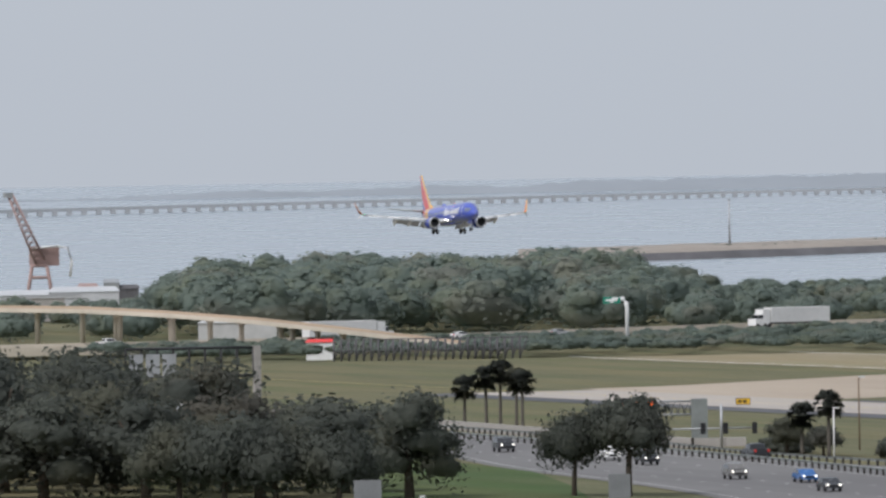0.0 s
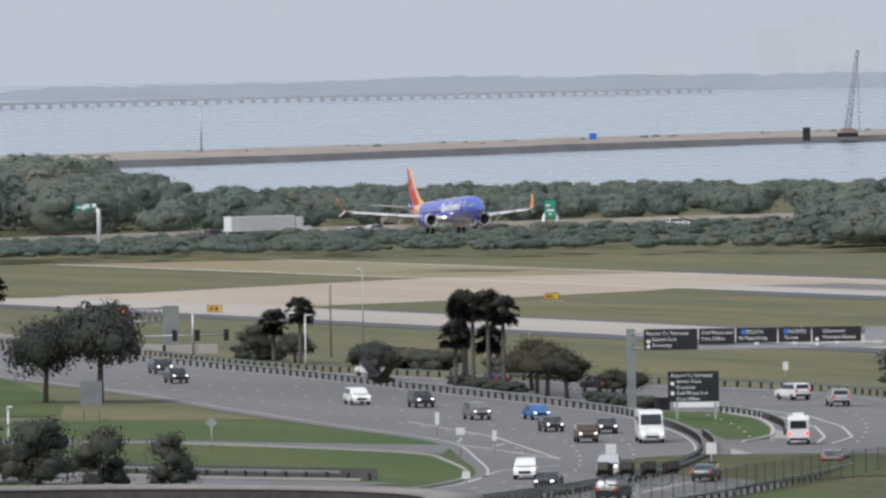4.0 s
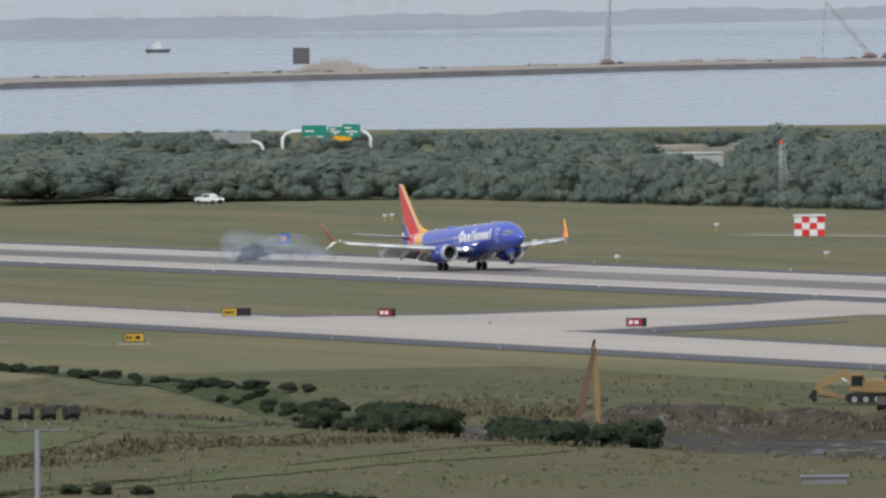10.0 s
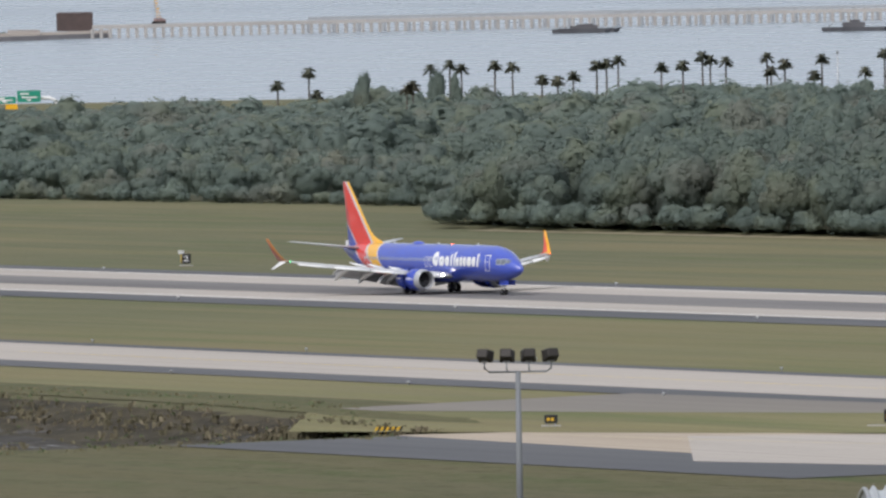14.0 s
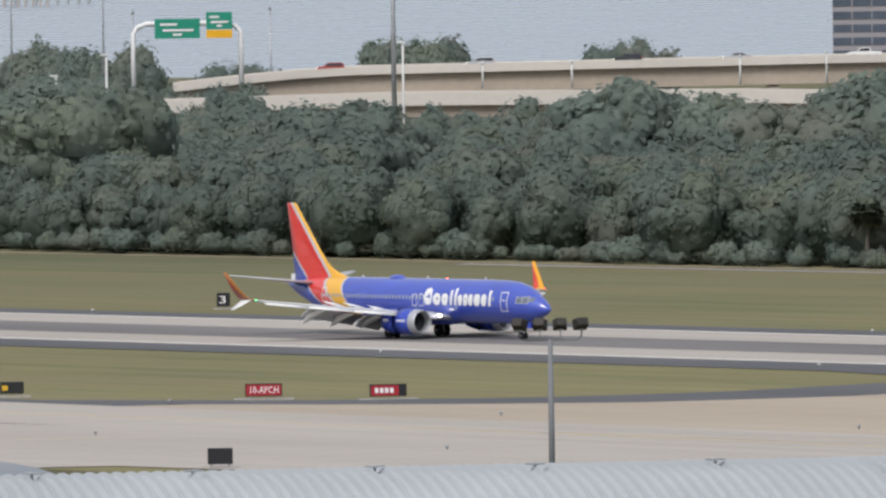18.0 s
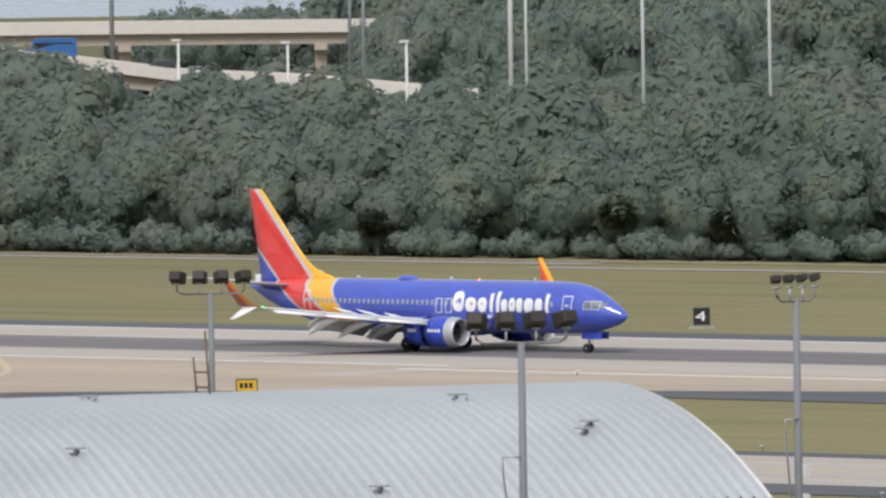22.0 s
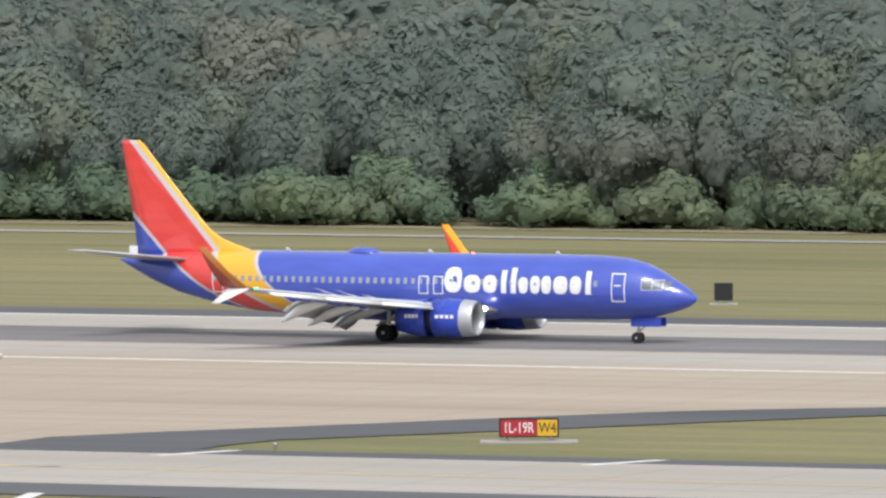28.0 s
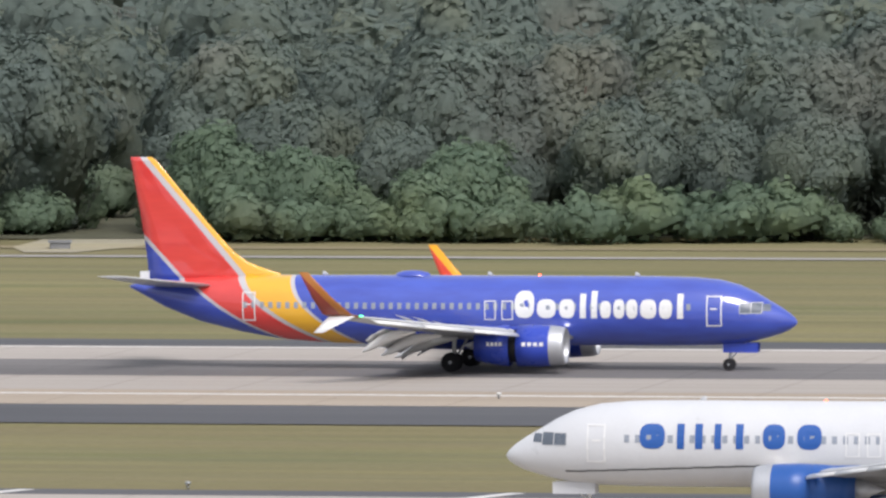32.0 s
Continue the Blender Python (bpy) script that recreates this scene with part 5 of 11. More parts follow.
def trestle(name, label, a0, a1, r0, r1, deck, depth, step, pier, mat, width=26):
    """A low bridge on many piers, from one bearing to another."""
    root = tagged(empty(name), label, "bridge")
    bm = bmesh.new()
    n = 40
    prev = None
    for i in range(n + 1):
        a, r = lerp(a0, a1, i / n), lerp(r0, r1, i / n)
        cur = [pol(a, r, deck - depth), pol(a, r, deck), pol(a, r + width, deck), pol(a, r + width, deck - depth)]
        if prev:
            for k in range(4):
                ribbon(bm, prev[k], cur[k], cur[(k + 1) % 4], prev[(k + 1) % 4])
        prev = cur
    part("deck", bm, mat, root)
    a = a0
    bp = bmesh.new()
    while a < a1:
        r = lerp(r0, r1, (a - a0) / (a1 - a0))
        p, q = pol(a, r + 2, -1.0), pol(a, r + 2, deck - depth)
        sc = drawn(r, 0)[0] / r
        w = pier * sc * 0.5
        box(bp, p.x - w, p.y - w, p.z, p.x + w, p.y + w, q.z)
        a += math.degrees(step / r)
    part("substructure", bp, mat, root)["kind"] = "stuff"
    return root


trestle("bay_bridge", "long low concrete bridge on many piers across the bay", -76.2, -69.6, 11000, 16500, 6.5, 3.4, 15, 5.0, M_FARB, 30)
trestle("new_bridge", "new concrete bridge on pale piers over the water", -61.3, -54.0, 7560, 9300, 8.5, 2.6, 6, 1.7, M_BRIDGE, 22)
trestle("old_bridge", "older dark concrete bridge behind the new one", -60.2, -53.8, 7950, 9700, 10.5, 2.2, 9, 2.2, M_FARB, 16)


def lattice(bm, p, q, w0, w1, n=10, r=0.25):
    """A lattice boom from p to q."""
    p, q = Vector(p), Vector(q)
    d = (q - p).normalized()
    a = d.cross(Vector((0, 0, 1))) if abs(d.z) < 0.99 else Vector((1, 0, 0))
    a.normalize()
    b = d.cross(a)
    corner = lambda k, i: p.lerp(q, k) + (a * (1 if i in (0, 1) else -1) + b * (1 if i in (0, 3) else -1)) * lerp(w0, w1, k) * 0.5
    for i in range(4):
        tube(bm, [corner(0, i), corner(1, i)], r, 4)
    for k in range(n):
        for i in range(4):
            tube(bm, [corner(k / n, i), corner((k + 1) / n, (i + 1) % 4)], r * 0.6, 4)


# boom steel in a pale bluish grey that paints in the haze
M_CRANEHAZE = worn("hazed_grey_steel", (0.30, 0.31, 0.33), 0.7, var=0.2)


def crawler_crane(az, r, tip_az, tip_z, mat, base_z=3.0):
    """A tracked crane with a lattice boom."""
    root = tagged(empty("crawler_crane"), "tracked crane with a tall lattice boom on the causeway", "crane", "cranes on the causeway")
    k = drawn(r, 0)[0] / r
    c = pol(az, r, base_z)
    bm = bmesh.new()
    for s in (-1, 1):
        box(bm, c.x + (s * 2.4 - 0.6) * k, c.y - 4 * k, c.z - 0.6, c.x + (s * 2.4 + 0.6) * k, c.y + 4 * k, c.z + 1.0 * k)
    part("crawler_tracks", bm, M_BLACK, root)
    bm = bmesh.new()
    box(bm, c.x - 1.7 * k, c.y - 3.2 * k, c.z + 1.0 * k, c.x + 1.7 * k, c.y + 2.6 * k, c.z + 3.2 * k)
    box(bm, c.x - 2.0 * k, c.y + 2.2 * k, c.z + 1.0 * k, c.x + 2.0 * k, c.y + 4.2 * k, c.z + 2.5 * k)
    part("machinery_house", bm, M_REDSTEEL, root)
    bm = bmesh.new()
    lattice(bm, c + Vector((0, 0, 2.5 * k)), pol(tip_az, r, tip_z), 2.2 * k, 1.3 * k, 14, 0.16 * k)
    part("boom", bm, mat, root, "lattice boom")
    bm = bmesh.new()
    tube(bm, [pol(tip_az, r, tip_z), pol(lerp(az, tip_az, 1.1), r, 5)], 0.12 * k, 4)
    part("hoist_rope", bm, M_BLACK, root)


crawler_crane(-68.92, 5150, -68.865, 42, M_CRANEHAZE)
crawler_crane(-64.43, 6600, -64.41, 46, M_GREYMETAL)
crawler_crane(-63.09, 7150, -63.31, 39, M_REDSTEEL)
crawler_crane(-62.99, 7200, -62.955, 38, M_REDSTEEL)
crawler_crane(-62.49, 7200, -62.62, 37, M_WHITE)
crawler_crane(-60.96, 7700, -60.98, 30, M_YELLOW, 9.0)


def block(name, label, category, az, r, w, d, z0, z1, mat, group="", roof=None, rise=0.0):
    """A small far building, tank or stack, with a lid or ridge of its own."""
    k = drawn(r, 0)[0] / r
    c = pol(az, r, z0)
    top = pol(az, r, z1)
    m = Matrix.Translation((c.x, c.y, 0)) @ Matrix.Rotation(-radians(az), 4, "Z")
    root = tagged(empty(name, m), label, category, group)
    bm = bmesh.new()
    box(bm, -w * k / 2, -d * k / 2, c.z - 1, w * k / 2, d * k / 2, top.z)
    part("wall", bm, mat, root)
    bm = bmesh.new()
    e = 0.25 * k
    vs = [bm.verts.new(p) for p in ((-w * k / 2 - e, -d * k / 2 - e, top.z), (w * k / 2 + e, -d * k / 2 - e, top.z), (w * k / 2 + e, d * k / 2 + e, top.z), (-w * k / 2 - e, d * k / 2 + e, top.z),
                                    (-w * k * 0.45, 0, top.z + max(rise, 0.3) * k), (w * k * 0.45, 0, top.z + max(rise, 0.3) * k))]
    for q in ((0, 1, 5, 4), (2, 3, 4, 5), (1, 2, 5), (3, 0, 4), (3, 2, 1, 0)):
        bm.faces.new([vs[i] for i in q])
    part("roof", bm, roof or mat, root)
    return root


# plant and stores on the causeway
M_DUSTY = worn("dusty_site_cladding", (0.40, 0.36, 0.33), 0.85, var=0.3, scale=0.3)
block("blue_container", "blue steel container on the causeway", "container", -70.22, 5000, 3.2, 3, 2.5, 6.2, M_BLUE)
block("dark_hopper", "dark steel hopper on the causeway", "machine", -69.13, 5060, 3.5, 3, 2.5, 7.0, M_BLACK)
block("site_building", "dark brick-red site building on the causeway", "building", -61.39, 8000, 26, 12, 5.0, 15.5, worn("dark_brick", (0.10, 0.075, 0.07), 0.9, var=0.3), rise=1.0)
block("silo_wagon", "grey silo standing on the causeway", "machine", -65.99, 6050, 9, 5, 9.5, 16.5, M_ROCK)
for _az, _r, _w, _h in ((-68.0, 5420, 14, 3), (-67.2, 5640, 10, 3), (-64.75, 6350, 16, 3), (-64.0, 6600, 14, 4), (-63.8, 6650, 18, 3.5), (-63.4, 6800, 10, 4), (-62.2, 7200, 20, 4), (-61.9, 7300, 16, 4), (-62.8, 7000, 12, 4), (-61.65, 7450, 22, 5)):
    block("site_shed", "pale site shed among sand on the causeway", "shed", _az, _r + 60, _w, 6, 2.5, 2.5 + _h * 0.7, M_DUSTY, "site sheds")


def boat(az, r, ln, hgt, label, mat):
    k = drawn(r, 0)[0] / r
    c = pol(az, r, 0)
    root = tagged(empty("work_boat", Matrix.Translation(c) @ Matrix.Rotation(-radians(az), 4, "Z") @ Matrix.Scale(k, 4)), label, "boat")
    bm = bmesh.new()
    vs = [bm.verts.new(p) for p in ((-ln / 2, -4, 2), (ln / 2 - 4, -4, 2), (ln / 2, 0, 2.5), (ln / 2 - 4, 4, 2), (-ln / 2, 4, 2), (-ln / 2 + 1, -3, -1), (ln / 2 - 6, -3, -1), (ln / 2 - 3, 0, -1), (ln / 2 - 6, 3, -1), (-ln / 2 + 1, 3, -1))]
    for i in range(5):
        bm.faces.new((vs[i], vs[(i + 1) % 5], vs[5 + (i + 1) % 5], vs[5 + i]))
    bm.faces.new(vs[:5])
    part("hull", bm, M_ROCK, root)
    bm = bmesh.new()
    box(bm, -ln * 0.2, -3, 2, ln * 0.12, 3, 2 + hgt * 0.5)
    box(bm, -ln * 0.1, -2, 2 + hgt * 0.5, ln * 0.05, 2, 2 + hgt * 0.75)
    part("wheelhouse", bm, mat, root)
    bm = bmesh.new()
    tube(bm, [(0, 0, 2), (0, 0, 2 + hgt)], 0.3, 6)
    tube(bm, [(-ln * 0.4, 0, 2), (-ln * 0.3, 0, 2 + hgt * 0.6)], 0.4, 6)
    part("mast", bm, M_GREYMETAL, root)


boat(-66.72, 11000, 26, 10, "work boat with a mast out on the bay", M_ROOFW)
boat(-58.76, 7350, 42, 4, "long dark barge on the bay", M_ROCK)
boat(-57.40, 6950, 44, 6, "long dark barge with a deckhouse on the bay", M_ROCK)
boat(-58.8, 7260, 40, 4, "long dark barge on the bay", M_ROCK)


def mast(name, label, az, r, z0, z1, rad=0.35, mat=None, group=""):
    k = drawn(r, 0)[0] / r
    root = tagged(empty(name), label, "mast", group)
    a, b = pol(az, r, z0), pol(az, r, z1)
    bm = bmesh.new()
    tube(bm, [a, b], [rad * k, rad * k * 0.6], 8)
    part("pole", bm, mat or M_GREYMETAL, root)
    bm = bmesh.new()
    tube(bm, [b, b + Vector((0, 0, 0.6 * k))], [rad * 1.4 * k, rad * 0.4 * k], 6)
    part("cap", bm, mat or M_GREYMETAL, root)


mast("radio_mast", "slim grey mast standing on the causeway", -72.22, 4650, 1, 22, 0.5)


def dock_crane():
    """A red-brown portal crane with a raised jib at the docks."""
    r = 2880
    root = tagged(empty("dock_crane"), "red portal crane in haze-paled colour with a raised lattice jib", "crane")
    bm = bmesh.new()
    for a in (-75.82, -75.67):
        for d in (0, 9):
            tube(bm, [pol(a, r + d, 1.5), pol((a - 75.745) / 2, r + d, 13)], 0.5, 6)
    for z in (5, 10, 13):
        tube(bm, [pol(-75.82 + 0.03 * z / 13, r, z), pol(-75.67 - 0.03 * z / 13, r, z)], 0.4, 6)
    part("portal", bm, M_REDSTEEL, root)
    bm = bmesh.new()
    c = pol(-75.72, r + 4, 13)
    box(bm, c.x - 3.2, c.y - 3.2, c.z, c.x + 3.2, c.y + 3.2, c.z + 5)
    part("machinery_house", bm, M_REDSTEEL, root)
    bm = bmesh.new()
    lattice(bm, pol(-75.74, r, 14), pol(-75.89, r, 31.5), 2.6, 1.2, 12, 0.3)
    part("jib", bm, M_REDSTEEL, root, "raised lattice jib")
    bm = bmesh.new()
    box(bm, *(pol(-75.90, r, 31) - Vector((1.2, 1, 0.4))), *(pol(-75.90, r, 31) + Vector((1.2, 1, 0.9))))
    part("jib_head", bm, M_GREYMETAL, root)
    bm = bmesh.new()
    tube(bm, [pol(-75.66, r, 18), pol(-75.60, r, 17.5), pol(-75.58, r, 14), pol(-75.59, r, 10)], 0.35, 6)
    tube(bm, [pol(-75.78, r, 17.5), pol(-75.66, r, 18)], 0.3, 6)
    part("ladder_arch", bm, M_WHITE, root, "white tubular arch")


dock_crane()
M_RAIL2 = worn("grey_white_roofing", (0.50, 0.51, 0.52), 0.7, var=0.15, scale=0.3)
for _a0, _w, _z, _m in ((-75.86, 60, 7.0, M_RAIL2), (-75.52, 34, 7.6, M_RAIL2), (-75.72, 40, 6.2, M_ROADC)):
    block("dock_warehouse", "long low pale warehouse at the docks", "building", _a0, 2740, _w * 0.5, 16, 1.5, _z, _m, "dock warehouses", rise=1.2)
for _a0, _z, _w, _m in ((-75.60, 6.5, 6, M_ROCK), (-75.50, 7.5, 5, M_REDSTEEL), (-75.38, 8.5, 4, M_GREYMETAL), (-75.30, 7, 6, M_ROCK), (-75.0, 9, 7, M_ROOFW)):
    block("scrap_stack", "heap of dock machinery and stores", "machine", _a0, 2860, _w, 6, 1.5, _z, _m, "dock machinery", rise=1)


# ======== freeway ========
FREEWAY = ((-2105, 420), (-2118, 560), (-2140, 640), (-2210, 740), (-2258, 830), (-2290, 920), (-2360, 1100), (-2480, 1400))


def freeway():
    pts = [Vector(p) for p in FREEWAY]
    left, right = [], []
    for i, p in enumerate(pts):
        d = (pts[min(i + 1, len(pts) - 1)] - pts[max(i - 1, 0)]).normalized()
        n = Vector((d.y, -d.x))
        left.append(p - n * 17)
        right.append(p + n * 17)
    vs = [(q.x, q.y, 1.9) for ab in zip(left, right) for q in ab]
    tagged(obj("freeway", vs, [(2 * i, 2 * i + 1, 2 * i + 3, 2 * i + 2) for i in range(len(pts) - 1)], M_ROADC), "pale concrete freeway through the trees", "road", kind="structure")
    for name, side, z in (("freeway_barrier_outer", left, 0.9), ("freeway_barrier_inner", right, 0.7)):
        bm = bmesh.new()
        for a, b in zip(side, side[1:]):
            ribbon(bm, (a.x, a.y, 1.0), (b.x, b.y, 1.0), (b.x, b.y, 1.9 + z), (a.x, a.y, 1.9 + z))
            ribbon(bm, (a.x, a.y, 1.9 + z), (b.x, b.y, 1.9 + z), (b.x - 0.4, b.y, 1.9 + z), (a.x - 0.4, a.y, 1.9 + z))
            ribbon(bm, (a.x - 0.4, a.y, 1.9 + z), (b.x - 0.4, b.y, 1.9 + z), (b.x - 0.4, b.y, 1.0), (a.x - 0.4, a.y, 1.0))
        tagged(part(name, bm, M_CREAM), "pale concrete freeway barrier", "barrier", kind="structure")


freeway()


def curved_ramp():
    """The tan concrete ramp that comes down on columns."""
    root = tagged(empty("elevated_ramp"), "tan concrete elevated ramp on round columns", "ramp")
    az = (-77.0, -75.95, -75.52, -75.09, -74.65, -74.22, -73.82, -73.39)
    zt = (10.2, 10.1, 9.9, 8.9, 7.5, 5.8, 4.2, 2.6)
    rr = (2280, 2240, 2215, 2200, 2185, 2160, 2130, 2090)
    for nm, z0, z1, d, mat in (("deck", -1.4, -0.55, 9, M_CREAM), ("parapet", -0.55, 0.0, 0.4, worn("tan_concrete", (0.50, 0.38, 0.28), 0.85, var=0.18, scale=0.3))):
        bm = bmesh.new()
        for i in range(len(az) - 1):
            a = [pol(az[i], rr[i], zt[i] + z0), pol(az[i], rr[i], zt[i] + z1), pol(az[i], rr[i] + d, zt[i] + z1), pol(az[i], rr[i] + d, zt[i] + z0)]
            b = [pol(az[i + 1], rr[i + 1], zt[i + 1] + z0), pol(az[i + 1], rr[i + 1], zt[i + 1] + z1), pol(az[i + 1], rr[i + 1] + d, zt[i + 1] + z1), pol(az[i + 1], rr[i + 1] + d, zt[i + 1] + z0)]
            for k in range(4):
                ribbon(bm, a[k], b[k], b[(k + 1) % 4], a[(k + 1) % 4])
        part(nm, bm, mat, root)
    for a in (-76.6, -76.2, -75.76, -75.53, -75.36, -75.34, -75.08, -75.07, -74.88, -74.72, -74.52, -74.46, -74.33, -74.2):
        z, r = float(np.interp(a, az, zt)), float(np.interp(a, az, rr))
        bm = bmesh.new()
        tube(bm, [pol(a, r + 4, 1.0), pol(a, r + 4, z - 1.9), pol(a, r + 4, z - 1.3)], [0.55, 0.55, 1.1], 8)
        part("column", bm, M_CREAM, root)


curved_ramp()
block("checkered_hut", "white hut with red squares beside the airfield fence", "hut", -74.32, 2105, 5.2, 3, 1.0, 3.6, M_WHITE, roof=M_RED, rise=0.6)
block("warehouse", "long pale grey warehouse behind the ramp", "building", -74.74, 2290, 16, 10, 1.5, 5.2, worn("grey_white_cladding", (0.48, 0.48, 0.47), 0.7), rise=0.5)


def steel_fence():
    """Screen of braced steel frames at the runway's end."""
    root = tagged(empty("blast_fence"), "grey steel lattice blast fence at the airfield edge", "fence")
    for i in range(26):
        a0, a1 = -74.25 + 0.038 * i, -74.25 + 0.038 * (i + 1)
        r0 = 2040
        bm = bmesh.new()
        tube(bm, [pol(a0, r0, 1.0), pol(a0, r0, 5.0)], 0.2, 4)
        tube(bm, [pol(a0, r0, 1.2), pol(a1, r0, 4.8)], 0.13, 4)
        tube(bm, [pol(a0, r0, 4.9), pol(a1, r0, 4.9)], 0.15, 4)
        tube(bm, [pol(a0, r0, 2.8), pol(a1, r0, 2.8)], 0.08, 4)
        part("fence_frame", bm, M_ROCK, root)


steel_fence()


def road_arch(name, label, az0, az1, r, z0, z1, signs, both=True, backs=False):
    """A tubular white sign arch over a road. signs: (from, to, low, high, material) along it."""
    root = tagged(empty(name), label, "sign gantry")
    bm = bmesh.new()
    pts = [pol(az0, r, z0 - 2), pol(az0, r, z1 - 1.6), pol(lerp(az0, az1, 0.04), r, z1 - 0.6), pol(lerp(az0, az1, 0.12), r, z1)]
    if both:
        pts += [pol(lerp(az0, az1, 0.88), r, z1), pol(lerp(az0, az1, 0.96), r, z1 - 0.6), pol(az1, r, z1 - 1.6), pol(az1, r, z0 - 2)]
    else:
        pts += [pol(az1, r, z1)]
    tube(bm, pts, 0.42, 8)
    part("arch", bm, M_WHITE, root)
    for f0, f1, lo, hi, mat in signs:
        bm = bmesh.new()
        p, q = pol(lerp(az0, az1, f0), r - 0.8, lo), pol(lerp(az0, az1, f1), r - 0.8, hi)
        d = Vector((q.x - p.x, q.y - p.y, 0)).normalized()
        nn = Vector((-d.y, d.x, 0)) * 0.15
        for o in (-nn, nn):
            ribbon(bm, Vector((p.x, p.y, p.z)) + o, Vector((q.x, q.y, p.z)) + o, Vector((q.x, q.y, q.z)) + o, Vector((p.x, p.y, q.z)) + o)
        s = part("sign_panel", bm, mat, root)
        if mat == M_GREEN:
            bm = bmesh.new()
            for k, (u0, u1, v) in enumerate(((0.12, 0.5, 0.66), (0.18, 0.86, 0.36), (0.4, 0.6, 0.14))):
                a = p.lerp(q, u0)
                b = p.lerp(q, u1)
                z = lerp(p.z, q.z, v)
                o = -nn * 1.6 if (a - nn).length < (a + nn).length else nn * 1.6
                ribbon(bm, Vector((a.x, a.y, z)) + o, Vector((b.x, b.y, z)) + o, Vector((b.x, b.y, z + 0.35)) + o, Vector((a.x, a.y, z + 0.35)) + o)
            part("legend", bm, M_WHITE, s, "white legend too small to read, as bars")
    return root


road_arch("sign_arch", "white tubular sign arm with a green road sign", -72.75, -72.86, 2150, 3, 10.2, ((0.3, 1.1, 9.4, 10.6, M_GREEN),), False)
road_arch("sign_arch", "small green road sign on posts beside the freeway", -70.48, -70.41, 2400, 2, 4.0, ((0.1, 0.9, 3.4, 7.0, M_GREEN),))
road_arch("sign_arch", "white tubular sign arch seen from behind, grey panel backs", -66.53, -66.19, 2600, 1, 5.4, ((0.2, 0.82, 5.0, 7.6, M_GREYMETAL),))
road_arch("sign_arch", "white tubular sign arch with green road signs", -66.09, -65.64, 2620, 1, 7.4, ((0.22, 0.50, 4.4, 8.8, M_GREEN), (0.52, 0.68, 6.4, 8.4, M_GREEN), (0.68, 0.88, 6.0, 9.0, M_GREEN), (0.58, 0.78, 5.2, 6.3, M_YELLOW)))
road_arch("sign_arch", "white tubular sign arch with green road signs above the trees", -61.84, -61.48, 2650, 3, 8.6, ((0.08, 0.40, 7.4, 9.0, M_GREEN), (0.42, 0.75, 7.6, 10.4, M_GREEN), (0.25, 0.42, 6.0, 7.2, M_YELLOW)))
block("roof_shed", "pale low-roofed shed among the trees", "building", -64.0, 2330, 13, 8, 3.0, 5.0, worn("grey_shed_roof", (0.42, 0.43, 0.43), 0.7), rise=0.3)


def checker_hut():
    """The localiser hut: red and white squares."""
    root = tagged(empty("checkered_shelter", pose(-1524, 763, grade(-1524, 763))), "red and white checkered equipment shelter on the grass", "shelter")
    n, w, hh = 4, 4.6, 3.0
    for i in range(n):
        for j in range(3):
            bm = bmesh.new()
            box(bm, -w / 2 + w * i / n, -2, hh * j / 3, -w / 2 + w * (i + 1) / n, 2, hh * (j + 1) / 3)
            part("panel", bm, M_RED if (i + j) % 2 else M_WHITE, root)
    bm = bmesh.new()
    box(bm, -w / 2 - 0.15, -2.15, hh, w / 2 + 0.15, 2.15, hh + 0.2)
    part("roof", bm, M_WHITE, root)
    root.rotation_euler = (0, 0, radians(64))
    bm = bmesh.new()
    base = pol(-63.53, 1850, 1.5)
    top = pol(-63.54, 1850, 12.6)
    lattice(bm, base, top, 1.3, 0.6, 10, 0.06)
    m = tagged(empty("lattice_tower"), "slim steel lattice tower with a red lamp", "tower")
    part("lattice", bm, M_GREYMETAL, m)
    bm = bmesh.new()
    tube(bm, [top, top + Vector((0, 0, 0.5))], 0.3, 8)
    part("obstruction_lamp", bm, glow("dim_red_lamp", (0.6, 0.06, 0.04), 0.3), m, "glowing red obstruction lamp")


checker_hut()
sheet("shelter_pad", [[((-1540, 756), (-1540, 762)), ((-1490, 775), (-1490, 779))]], M_ROADC, 0.004, "strip of pale gravel on the grass", "path")
# palms and trees that stand above the woods
for _az, _h in ((-60.36, 15.2), (-60.20, 17.7), (-60.16, 13.2), (-59.67, 14.8), (-59.58, 18.0), (-59.48, 18.8), (-59.42, 18.0), (-59.25, 18.6), (-59.16, 18.2), (-59.01, 15.6), (-58.93, 15.3), (-58.85, 16.2), (-58.73, 18.3), (-58.68, 18.6), (-58.62, 19.2),
                (-58.40, 17.7), (-58.29, 18.0), (-58.19, 19.8), (-58.07, 18.6), (-57.86, 19.3), (-57.84, 16.6), (-57.77, 18.0), (-57.62, 15.6), (-57.58, 18.9), (-57.36, 16.2), (-57.26, 19.8), (-57.16, 18.6), (-57.22, 16.0), (-56.80, 16.8), (-59.7, 14), (-58.15, 19)):
    _p = pol(_az, 2250, 0)
    palm("fan_palm", "tall thin-trunked palm above the distant trees", _p.x, _p.y, _h - 1.2, 1.7, "tall", "palms above the distant woods", 0.5)
